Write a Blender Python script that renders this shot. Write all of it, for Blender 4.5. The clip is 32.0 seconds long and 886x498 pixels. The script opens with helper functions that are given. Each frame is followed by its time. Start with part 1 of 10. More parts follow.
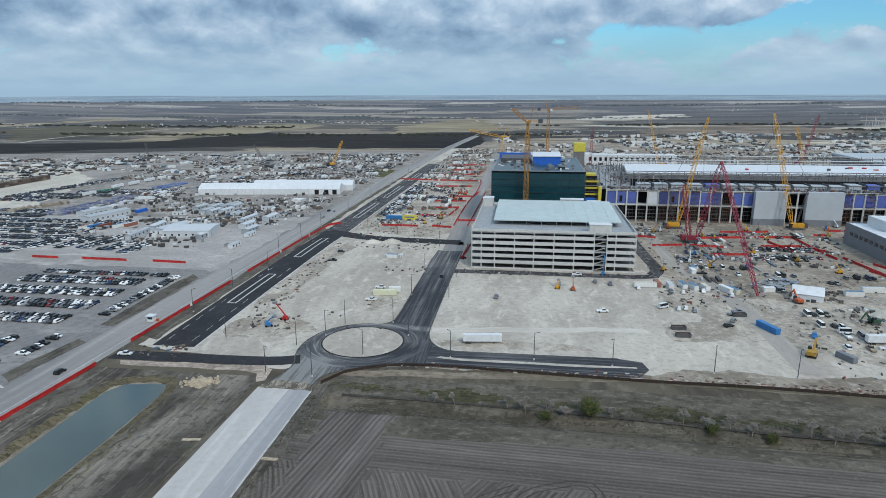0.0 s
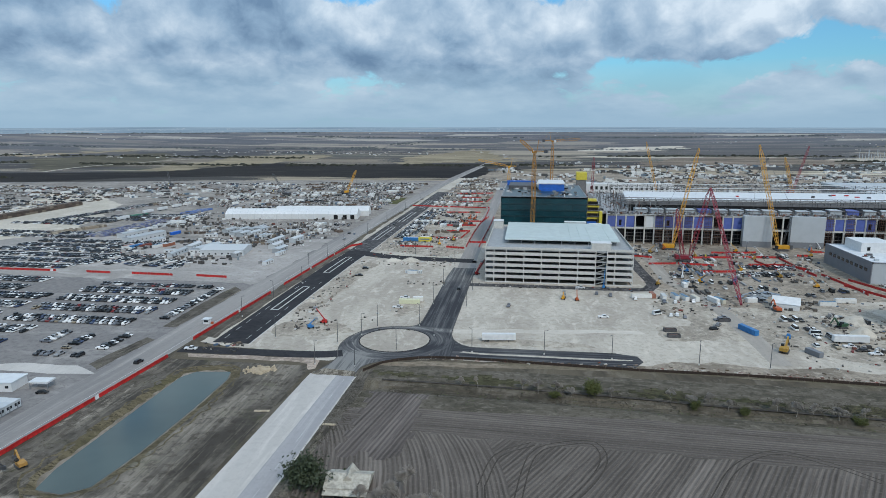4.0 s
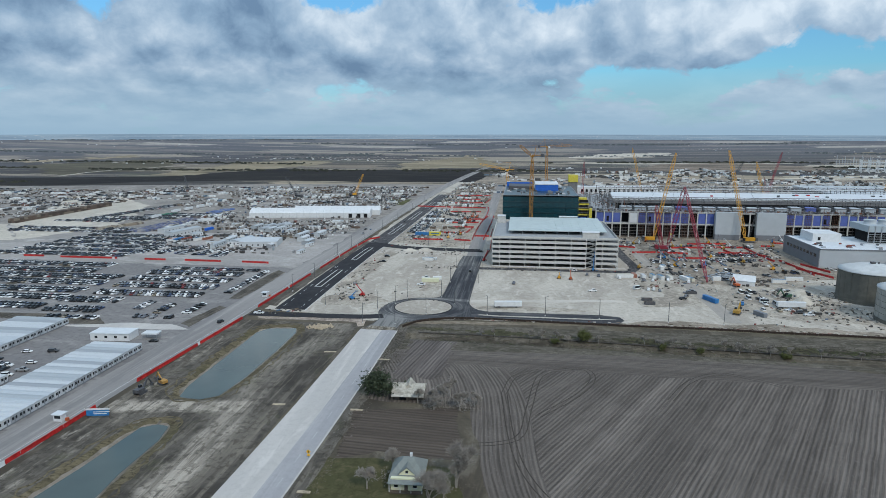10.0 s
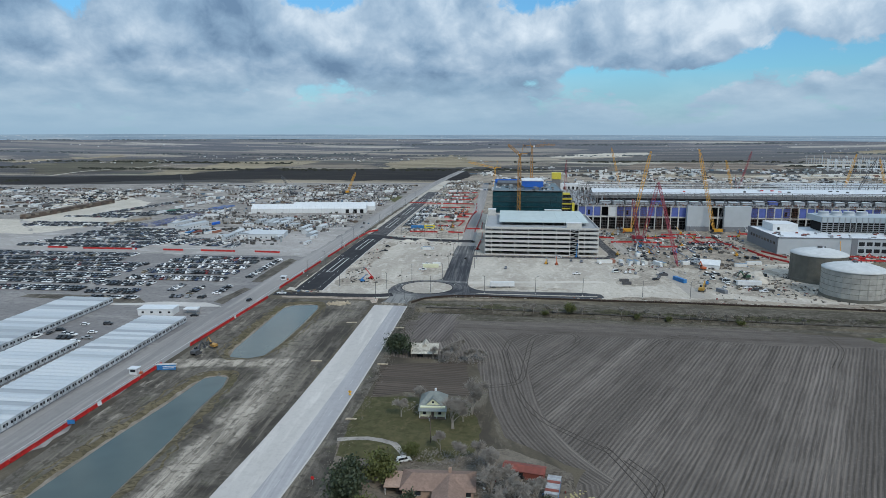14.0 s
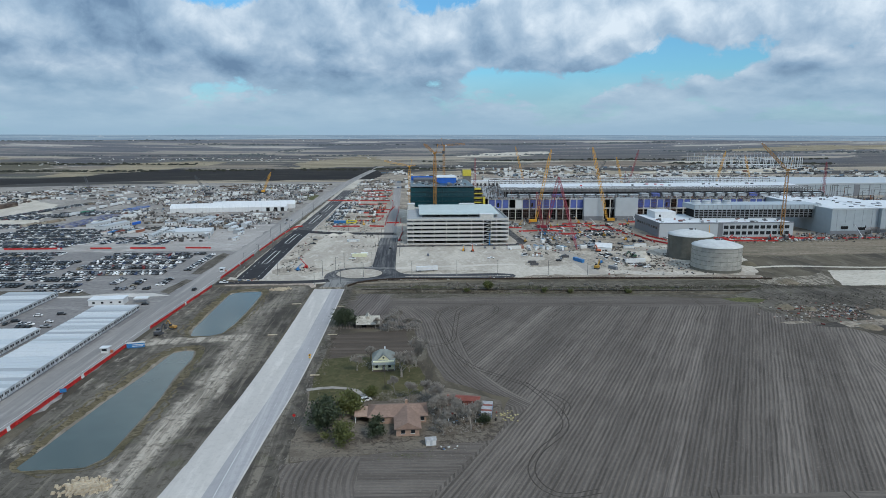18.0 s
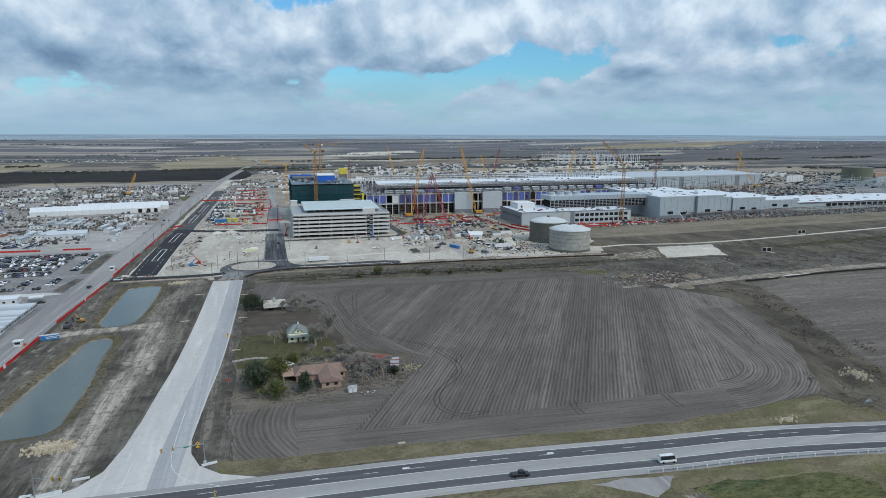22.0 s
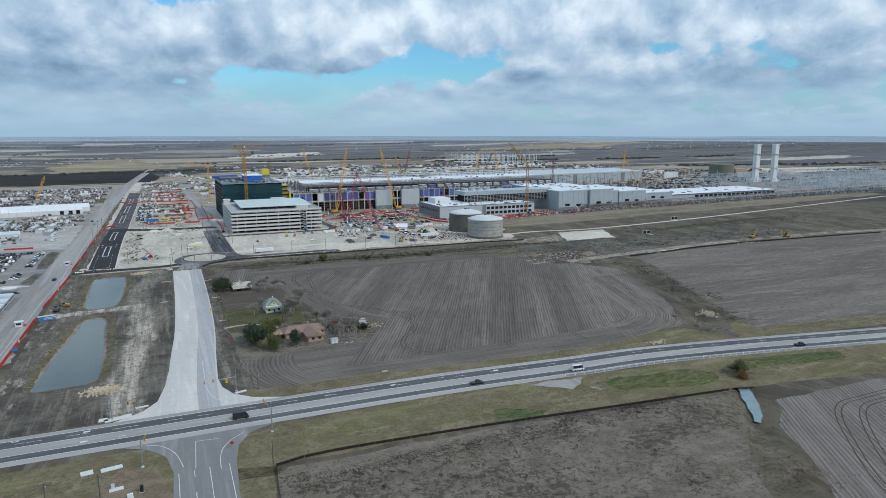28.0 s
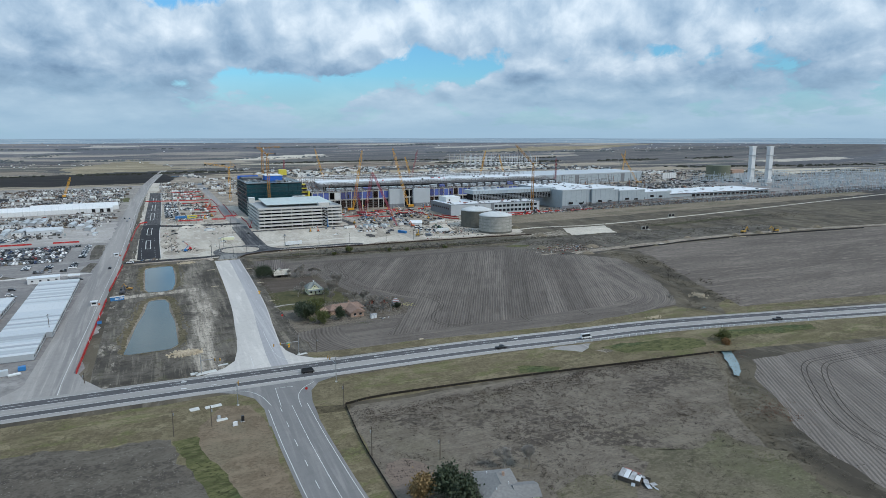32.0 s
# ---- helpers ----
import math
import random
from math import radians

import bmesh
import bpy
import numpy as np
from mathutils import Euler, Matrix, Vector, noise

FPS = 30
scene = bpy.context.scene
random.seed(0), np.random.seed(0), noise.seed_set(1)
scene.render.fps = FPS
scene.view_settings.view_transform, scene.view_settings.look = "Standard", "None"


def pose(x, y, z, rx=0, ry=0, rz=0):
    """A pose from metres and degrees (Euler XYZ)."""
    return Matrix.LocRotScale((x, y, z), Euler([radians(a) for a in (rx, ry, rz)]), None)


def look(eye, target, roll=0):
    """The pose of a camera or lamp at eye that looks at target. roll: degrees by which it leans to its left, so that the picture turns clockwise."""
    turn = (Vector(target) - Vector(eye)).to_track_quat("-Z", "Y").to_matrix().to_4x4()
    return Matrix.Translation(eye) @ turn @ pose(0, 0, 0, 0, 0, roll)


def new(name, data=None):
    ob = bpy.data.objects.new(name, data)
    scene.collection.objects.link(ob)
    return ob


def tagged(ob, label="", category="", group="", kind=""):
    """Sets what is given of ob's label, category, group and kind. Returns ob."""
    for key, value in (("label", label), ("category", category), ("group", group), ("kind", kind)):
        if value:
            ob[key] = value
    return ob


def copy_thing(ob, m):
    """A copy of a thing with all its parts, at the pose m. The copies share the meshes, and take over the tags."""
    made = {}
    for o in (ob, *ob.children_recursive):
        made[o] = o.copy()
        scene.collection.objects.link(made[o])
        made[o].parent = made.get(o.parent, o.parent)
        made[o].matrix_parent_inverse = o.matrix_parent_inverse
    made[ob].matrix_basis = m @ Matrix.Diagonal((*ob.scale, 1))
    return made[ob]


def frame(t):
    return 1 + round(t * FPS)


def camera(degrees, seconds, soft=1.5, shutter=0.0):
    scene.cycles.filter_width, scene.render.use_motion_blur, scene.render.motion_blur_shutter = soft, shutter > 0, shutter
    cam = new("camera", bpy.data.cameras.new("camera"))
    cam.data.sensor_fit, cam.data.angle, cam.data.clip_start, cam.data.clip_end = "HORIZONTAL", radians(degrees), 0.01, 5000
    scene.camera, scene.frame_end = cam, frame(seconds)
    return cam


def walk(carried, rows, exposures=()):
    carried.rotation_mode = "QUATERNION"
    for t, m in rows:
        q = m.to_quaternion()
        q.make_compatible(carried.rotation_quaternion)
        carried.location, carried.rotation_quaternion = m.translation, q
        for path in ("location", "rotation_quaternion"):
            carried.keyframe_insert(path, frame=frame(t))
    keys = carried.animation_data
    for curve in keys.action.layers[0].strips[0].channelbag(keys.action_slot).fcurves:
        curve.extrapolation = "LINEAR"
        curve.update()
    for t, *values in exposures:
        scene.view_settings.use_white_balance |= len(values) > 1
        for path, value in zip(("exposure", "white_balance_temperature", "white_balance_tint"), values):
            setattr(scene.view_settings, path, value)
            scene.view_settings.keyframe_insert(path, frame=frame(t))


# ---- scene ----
cam = camera(70.1, 32.0, soft=0.8)
# seconds, x, y, z, pitch, heading to the left of the site's north, roll
FLIGHT = [
    (0, 32.9, -366.4, 103.0, -13.96, 7.78, -0.16),
    (2, 31.0, -387.6, 103.4, -14.01, 7.85, -0.10),
    (2.5, 30.6, -393.1, 103.5, -13.98, 7.88, -0.08),
    (3, 30.2, -398.7, 103.5, -13.72, 7.91, -0.07),
    (3.5, 29.7, -404.5, 103.6, -12.35, 7.94, -0.05),
    (4, 29.3, -410.4, 103.7, -11.19, 7.98, -0.04),
    (4.5, 28.9, -416.4, 103.7, -10.72, 8.01, -0.03),
    (6.5, 27.2, -441.7, 103.8, -10.56, 8.12, 0.01),
    (7, 26.7, -447.8, 103.8, -10.60, 8.15, 0.02),
    (7.5, 26.0, -453.9, 103.8, -10.60, 7.73, 0.03),
    (8, 25.4, -459.9, 103.8, -10.60, 7.38, 0.03),
    (8.5, 24.7, -465.9, 103.8, -10.60, 7.25, 0.04),
    (9, 23.9, -471.9, 103.8, -10.58, 7.21, 0.05),
    (11, 20.7, -496.4, 103.7, -10.55, 7.08, 0.06),
    (13, 17.2, -521.6, 103.7, -10.53, 6.51, 0.10),
    (13.5, 16.1, -527.9, 103.7, -10.53, 6.05, 0.10),
    (14, 15.0, -534.1, 103.7, -10.53, 5.45, 0.10),
    (14.5, 13.8, -540.3, 103.8, -10.52, 4.57, 0.09),
    (16.5, 8.3, -565.3, 103.9, -10.52, 0.67, 0.05),
    (17, 6.6, -571.6, 103.9, -10.52, -0.46, 0.04),
    (18, 2.8, -584.1, 104.0, -10.52, -3.04, 0.05),
    (19, -1.6, -596.4, 104.1, -10.52, -5.97, 0.06),
    (20, -6.7, -608.1, 104.2, -10.53, -9.01, 0.08),
    (21, -12.5, -619.3, 104.3, -10.53, -12.26, 0.09),
    (22, -18.8, -630.2, 104.5, -10.55, -15.19, 0.09),
    (23, -25.8, -640.8, 104.7, -10.57, -18.25, 0.08),
    (24, -33.3, -651.2, 104.9, -10.58, -21.38, 0.07),
    (24.5, -37.2, -656.3, 105.0, -10.58, -22.40, 0.07),
    (25, -41.2, -661.4, 105.1, -10.58, -23.68, 0.06),
    (25.5, -45.3, -666.4, 105.2, -10.57, -24.12, 0.06),
    (27.5, -62.3, -685.9, 105.5, -10.49, -24.15, 0.02),
    (28, -66.6, -690.7, 105.6, -10.42, -24.18, 0.03),
    (30, -83.6, -709.7, 105.8, -10.32, -24.24, 0.06),
    (32, -100.5, -729.9, 106.0, -10.24, -24.21, 0.01),
]
walk(cam, [(t, pose(x, y, z, 90 + pitch, 0, turn) @ pose(0, 0, 0, 0, 0, roll)) for t, x, y, z, pitch, turn, roll in FLIGHT],
     [(0, 0.04, 6200, 10), (4, -0.02, 6200, 10), (9, -0.05, 6200, 10), (20, -0.03, 6200, 10), (24, 0.04, 6200, 10), (32, 0.08, 6200, 10)])

# ---------------------------------------------------------------- world and sun
SUN_HEIGHT, SUN_SIDE = radians(42), radians(35)   # sun behind the flight, to the south-east
world = bpy.data.worlds.new("overcast_sky")
scene.world = world
world.use_nodes = True
wt = world.node_tree
wt.nodes.clear()


def wlink(a, b):
    wt.links.new(a, b)


def wmath(op, a, b=None, clamp=False):
    n = wt.nodes.new("ShaderNodeMath")
    n.operation, n.use_clamp = op, clamp
    for i, v in enumerate((a, b)):
        if v is None:
            continue
        if isinstance(v, (int, float)):
            n.inputs[i].default_value = v
        else:
            wlink(v, n.inputs[i])
    return n.outputs[0]


def wramp(src, stops):
    n = wt.nodes.new("ShaderNodeValToRGB")
    e = n.color_ramp.elements
    while len(e) < len(stops):
        e.new(0.5)
    for el, (p, c) in zip(e, stops):
        el.position, el.color = p, (*c, 1)
    wlink(src, n.inputs[0])
    return n.outputs[0]


def wmix(f, a, b):
    n = wt.nodes.new("ShaderNodeMix")
    n.data_type = "RGBA"
    for s, v in ((n.inputs[0], f), (n.inputs[6], a), (n.inputs[7], b)):
        if isinstance(v, (int, float)):
            s.default_value = v
        elif isinstance(v, tuple):
            s.default_value = (*v, 1)
        else:
            wlink(v, s)
    return n.outputs[2]


coord = wt.nodes.new("ShaderNodeTexCoord")
split = wt.nodes.new("ShaderNodeSeparateXYZ")
wlink(coord.outputs["Generated"], split.inputs[0])
up = wmath("MAXIMUM", split.outputs[2], 0.0)
bearing = wmath("ARCTAN2", split.outputs[0], split.outputs[1])     # to the right of north
rise = wmath("MULTIPLY", wmath("LOGARITHM", wmath("ADD", up, 0.035), math.e), 0.20)   # clouds lie flatter towards the horizon
layer = wt.nodes.new("ShaderNodeCombineXYZ")
wlink(bearing, layer.inputs[0])
wlink(rise, layer.inputs[1])
lifted = wt.nodes.new("ShaderNodeVectorMath")   # the same cloud a little higher up, for lit tops and grey undersides
lifted.operation = "ADD"
wlink(layer.outputs[0], lifted.inputs[0])
lifted.inputs[1].default_value = (0.008, 0.030, 0.0)


def wnoise(at, scale, detail, rough, shift, distort=0.0):
    m = wt.nodes.new("ShaderNodeMapping")
    m.inputs["Location"].default_value = shift
    wlink(at, m.inputs[0])
    n = wt.nodes.new("ShaderNodeTexNoise")
    wlink(m.outputs[0], n.inputs["Vector"])
    n.inputs["Scale"].default_value, n.inputs["Detail"].default_value = scale, detail
    n.inputs["Roughness"].default_value, n.inputs["Distortion"].default_value = rough, distort
    return n


def wpuffs(at, scale, wobble, shift):
    """Rounded heaps of cloud: high in the middle of each heap."""
    w = wnoise(at, scale * 1.6, 4.0, 0.6, shift)
    sh = wt.nodes.new("ShaderNodeVectorMath")
    sh.operation = "SCALE"
    sh.inputs["Scale"].default_value = wobble
    wlink(w.outputs["Color"], sh.inputs[0])
    ad = wt.nodes.new("ShaderNodeVectorMath")
    ad.operation = "ADD"
    wlink(at, ad.inputs[0])
    wlink(sh.outputs[0], ad.inputs[1])
    v = wt.nodes.new("ShaderNodeTexVoronoi")
    v.voronoi_dimensions, v.feature = "2D", "SMOOTH_F1"
    v.inputs["Scale"].default_value, v.inputs["Smoothness"].default_value = scale, 0.35
    wlink(ad.outputs[0], v.inputs["Vector"])
    return wmath("SUBTRACT", 0.75, v.outputs["Distance"])


def wblob(az, el, wide, tall, amount):
    """A soft heap or hole in the cloud cover at one bearing and height, in degrees."""
    a = wmath("DIVIDE", wmath("SUBTRACT", bearing, radians(az)), radians(wide))
    e = wmath("DIVIDE", wmath("SUBTRACT", up, math.sin(radians(el))), math.sin(radians(tall)))
    q = wmath("ADD", wmath("MULTIPLY", a, a), wmath("MULTIPLY", e, e))
    return wmath("MULTIPLY", wmath("POWER", math.e, wmath("MULTIPLY", q, -1.0)), amount)


def wtotal(blobs):
    t = wblob(*blobs[0])
    for b in blobs[1:]:
        t = wmath("ADD", t, wblob(*b))
    return t


def wheap(at):
    """Height of the cloud heaps at one place of the sky, round 0.5."""
    big = wnoise(at, 4.2, 3.0, 0.5, (5.4, 1.1, 0.0)).outputs[0]
    t = wmath("MULTIPLY", wmath("SUBTRACT", big, 0.5), 1.3)
    for scale, wobble, shift, k in ((7.0, 0.09, (1.0, 2.0, 0.0), 0.44), (17.0, 0.045, (4.0, 7.0, 0.0), 0.20)):
        t = wmath("ADD", t, wmath("MULTIPLY", wmath("SUBTRACT", wpuffs(at, scale, wobble, shift), 0.35), k))
    fine = wnoise(at, 26.0, 8.0, 0.60, (2.2, 3.3, 0.0), 0.6).outputs[0]
    return wmath("ADD", wmath("ADD", t, wmath("MULTIPLY", wmath("SUBTRACT", fine, 0.5), 0.30)), 0.5)


sky = wt.nodes.new("ShaderNodeTexSky")
sky.sky_type, sky.sun_disc = "NISHITA", False
sky.sun_elevation, sky.sun_rotation = SUN_HEIGHT, math.pi - SUN_SIDE
sky.dust_density, sky.ozone_density = 0.6, 2.0
blue = wt.nodes.new("ShaderNodeMix")
blue.data_type, blue.blend_type = "RGBA", "MULTIPLY"
blue.inputs[0].default_value = 1.0
wlink(sky.outputs[0], blue.inputs[6])
blue.inputs[7].default_value = (0.062, 0.106, 0.124, 1)
# bearing, height, width, depth in degrees, amount: blue gaps below zero, banks of cloud above
COVER = [(11, 4.6, 6.5, 1.5, -0.42), (25, 5.2, 5.0, 1.3, -0.30), (42, 6.6, 4.0, 1.2, -0.24), (34, 6.4, 2.2, 1.0, -0.18), (7, 11.2, 5.0, 1.2, -0.30), (-18, 11.0, 7.0, 1.5, -0.26),
         (-27, 7.0, 3.5, 1.2, -0.14), (54, 5.4, 5.0, 1.5, -0.16), (-38, 11.0, 5.0, 1.8, -0.16), (-16, 7.4, 16.0, 2.6, 0.16),
         (20, 9.0, 12.0, 2.4, 0.22), (44, 9.5, 14.0, 2.0, 0.22), (-10, 6.0, 18.0, 3.4, 0.18), (-38, 5.4, 10.0, 3.0, 0.20), (-18, 5.8, 4.5, 1.5, 0.30)]
DARK = [(19, 4.7, 3.6, 1.0, 0.34), (30, 5.2, 4.0, 1.1, 0.30), (49, 4.9, 5.0, 1.4, 0.34), (1, 3.4, 4.0, 1.2, 0.28), (-40, 8.8, 6.0, 2.0, 0.44), (-24, 8.6, 4.0, 2.0, 0.18), (-12, 4.0, 18.0, 1.6, 0.14), (-16, 6.6, 15.0, 2.6, 0.10),
        (20, 9.4, 7.0, 1.8, -0.20), (36, 9.2, 6.0, 1.8, -0.22), (45, 7.2, 2.0, 1.2, -0.20), (-8, 8.4, 4.0, 1.5, -0.18), (-16, 9.0, 3.0, 1.6, -0.16), (8, 2.9, 4.0, 0.6, -0.15)]
heap, heap_above = wheap(layer.outputs[0]), wheap(lifted.outputs[0])
soft_low = wmath("MULTIPLY", wmath("SUBTRACT", up, 0.012), 22.0, True)     # relief fades in the haze
relief = wmath("MULTIPLY", wmath("MULTIPLY", wmath("SUBTRACT", heap, heap_above), 1.55), soft_low)
wisps = wnoise(layer.outputs[0], 30.0, 7.0, 0.62, (7.0, 1.0, 0.0), 0.8).outputs[0]
relief = wmath("ADD", relief, wmath("MULTIPLY", wmath("MULTIPLY", wmath("SUBTRACT", wisps, 0.5), 0.34), soft_low))
thick = wmath("MULTIPLY", wmath("SUBTRACT", heap, 0.5), 0.45)
tonal = wmath("ADD", wmath("SUBTRACT", wmath("SUBTRACT", relief, thick), wtotal(DARK)), 0.57, True)
cover = wmath("ADD", heap, wtotal(COVER))
frayed = wmath("ADD", cover, wmath("MULTIPLY", wmath("SUBTRACT", wisps, 0.5), 0.35))
gap = wmath("MULTIPLY", wmath("SUBTRACT", frayed, 0.29), 9.5, True)
cloud = wramp(tonal, [(0.05, (0.165, 0.265, 0.395)), (0.34, (0.285, 0.415, 0.555)), (0.60, (0.44, 0.565, 0.685)), (0.95, (0.75, 0.84, 0.905))])
lit = wmath("ADD", wmath("MULTIPLY", up, 0.75), 0.90)
vault = wt.nodes.new("ShaderNodeVectorMath")
vault.operation = "SCALE"
wlink(wmix(gap, blue.outputs[2], cloud), vault.inputs[0])
wlink(lit, vault.inputs["Scale"])
streaks = wnoise(layer.outputs[0], 7.0, 6.0, 0.6, (9.0, 4.0, 0.0)).outputs[0]
veil = wmix(wmath("MULTIPLY", wmath("SUBTRACT", streaks, 0.38), 4.0, True), (0.31, 0.465, 0.59), (0.43, 0.58, 0.685))
far = wmath("SUBTRACT", 1.0, wmath("MULTIPLY", up, 11.5), True)     # thin veil over the lowest sky
low_haze = wmath("SUBTRACT", 1.0, wmath("MULTIPLY", up, 40.0), True)
colour = wmix(wmath("MULTIPLY", wmath("POWER", far, 0.65), 0.94), vault.outputs[0], wmix(low_haze, veil, (0.335, 0.485, 0.605)))
back = wt.nodes.new("ShaderNodeBackground")
wlink(colour, back.inputs[0])
back.inputs[1].default_value = 1.0
wlink(back.outputs[0], wt.nodes.new("ShaderNodeOutputWorld").inputs[0])

sun = new("sun", bpy.data.lights.new("sun", "SUN"))
sun.data.energy, sun.data.angle, sun.data.color = 1.95, radians(10), (1.0, 0.93, 0.82)
sun.matrix_world = look((math.sin(SUN_SIDE) * 900, -math.cos(SUN_SIDE) * 900, 900 * math.tan(SUN_HEIGHT)), (0, 0, 0))

# ---------------------------------------------------------------- materials


class Nodes:
    """A small builder for one node material."""

    def __init__(self, name):
        self.m = bpy.data.materials.new(name)
        self.m.use_nodes = True
        self.t = self.m.node_tree
        self.bsdf = self.t.nodes["Principled BSDF"]
        self.geo = None

    def node(self, kind, **kw):
        n = self.t.nodes.new(kind)
        for k, v in kw.items():
            n.inputs[k].default_value = v
        return n

    def put(self, v, socket):
        if isinstance(v, (int, float)):
            socket.default_value = v
        elif isinstance(v, tuple):
            socket.default_value = (*v, 1) if len(v) == 3 and socket.type == "RGBA" else v
        else:
            self.t.links.new(v, socket)

    def place(self):
        if not self.geo:
            self.geo = self.t.nodes.new("ShaderNodeNewGeometry")
        return self.geo.outputs["Position"]

    def local(self):
        return self.t.nodes.new("ShaderNodeTexCoord").outputs["Object"]

    def moved(self, v, scale=(1, 1, 1), turn=0.0, shift=(0, 0, 0)):
        n = self.t.nodes.new("ShaderNodeMapping")
        self.put(v, n.inputs[0])
        n.inputs["Scale"].default_value, n.inputs["Rotation"].default_value, n.inputs["Location"].default_value = scale, (0, 0, turn), shift
        return n.outputs[0]

    def noise(self, v, scale, detail=4.0, rough=0.55, distort=0.0):
        n = self.node("ShaderNodeTexNoise", Scale=scale, Detail=detail, Roughness=rough, Distortion=distort)
        self.put(v, n.inputs["Vector"])
        return n.outputs[0]

    def math(self, op, a, b=0.0, clamp=False):
        n = self.t.nodes.new("ShaderNodeMath")
        n.operation, n.use_clamp = op, clamp
        self.put(a, n.inputs[0]), self.put(b, n.inputs[1])
        return n.outputs[0]

    def step(self, v, lo, hi):
        n = self.node("ShaderNodeMapRange")
        n.interpolation_type = "SMOOTHSTEP"
        self.put(v, n.inputs[0])
        n.inputs[1].default_value, n.inputs[2].default_value = lo, hi
        return n.outputs[0]

    def mix(self, f, a, b, kind="MIX"):
        n = self.t.nodes.new("ShaderNodeMix")
        n.data_type, n.blend_type = "RGBA", kind
        self.put(f, n.inputs[0]), self.put(a, n.inputs[6]), self.put(b, n.inputs[7])
        return n.outputs[2]

    def ramp(self, v, stops, sharp=False):
        n = self.t.nodes.new("ShaderNodeValToRGB")
        n.color_ramp.interpolation = "CONSTANT" if sharp else "LINEAR"
        e = n.color_ramp.elements
        while len(e) < len(stops):
            e.new(0.5)
        for el, (p, c) in zip(e, stops):
            el.position, el.color = p, (*c, 1)
        self.put(v, n.inputs[0])
        return n.outputs[0]

    def xyz(self, v):
        n = self.t.nodes.new("ShaderNodeSeparateXYZ")
        self.put(v, n.inputs[0])
        return n.outputs

    def done(self, colour, rough=0.9, metal=0.0, bump=None, height=0.05, strength=0.6):
        self.put(colour, self.bsdf.inputs["Base Color"])
        self.put(rough, self.bsdf.inputs["Roughness"])
        self.put(metal, self.bsdf.inputs["Metallic"])
        if isinstance(rough, float) and rough >= 0.85:      # loose, dusty ground hardly shines
            self.bsdf.inputs["Specular IOR Level"].default_value = 0.12
        if bump is not None:
            n = self.node("ShaderNodeBump", Strength=strength, Distance=height)
            self.put(bump, n.inputs["Height"])
            self.t.links.new(n.outputs[0], self.bsdf.inputs["Normal"])
        return self.m


def tone(c, k):
    return tuple(min(1.0, v * k) for v in c)


def plain(name, c, rough=0.8, metal=0.0, grain=0.6, stain=0.05, depth=0.18, bump=0.0):
    """A surface with grain and larger stains, at world size."""
    n = Nodes(name)
    p = n.place()
    a, b = n.noise(p, grain, 5), n.noise(p, stain, 4)
    mixed = n.mix(n.step(a, 0.3, 0.7), tone(c, 1 - depth), tone(c, 1 + depth))
    col = n.mix(n.step(b, 0.35, 0.7), mixed, n.mix(0.5, mixed, tone(c, 1 - 1.3 * depth)))
    return n.done(col, rough, metal, a if bump else None, bump)


def varied(name, stops, rough=0.5, metal=0.0, island=False):
    """Colour picked by chance for each object, or for each loose piece."""
    n = Nodes(name)
    if island:
        n.place()
        r = n.geo.outputs["Random Per Island"]
    else:
        r = n.t.nodes.new("ShaderNodeObjectInfo").outputs["Random"]
    col = n.ramp(r, stops, True)
    grime = n.noise(n.place(), 0.9, 3)
    return n.done(n.mix(n.step(grime, 0.45, 0.75), col, n.mix(0.22, col, (0.3, 0.28, 0.25))), rough, metal)


def warm(c):
    return (c[0] * 1.03, c[1] * 1.0, c[2] * 0.985)


def gravel(name, c, dark, pale, scale=0.02, stretch=(1, 1, 1), turn=0.0, clods=0.42):
    """Bare crushed-stone ground with wheel-worn streaks, damp and dusty patches."""
    n = Nodes(name)
    c, dark, pale = warm(c), warm(dark), warm(pale)
    p = n.place()
    q = n.moved(p, stretch, turn)
    big, mid, fine = n.noise(q, scale, 6, 0.6, 0.4), n.noise(q, scale * 6, 6, 0.65, 0.6), n.noise(p, 1.4, 5, 0.7)
    col = n.mix(n.step(big, 0.36, 0.66), dark, c)
    col = n.mix(n.math("MULTIPLY", n.step(mid, 0.48, 0.72), 0.75), col, pale)
    clod = n.noise(p, 0.33, 4, 0.7, 0.3)
    col = n.mix(n.math("MULTIPLY", n.step(clod, 0.5, 0.60), clods), col, tone(dark, 0.62))
    col = n.mix(n.math("MULTIPLY", n.step(clod, 0.44, 0.30), clods * 0.7), col, pale)
    col = n.mix(n.math("MULTIPLY", n.step(fine, 0.5, 0.8), 0.35), col, tone(dark, 0.6))
    return n.done(col, 0.95, 0, fine, 0.08)


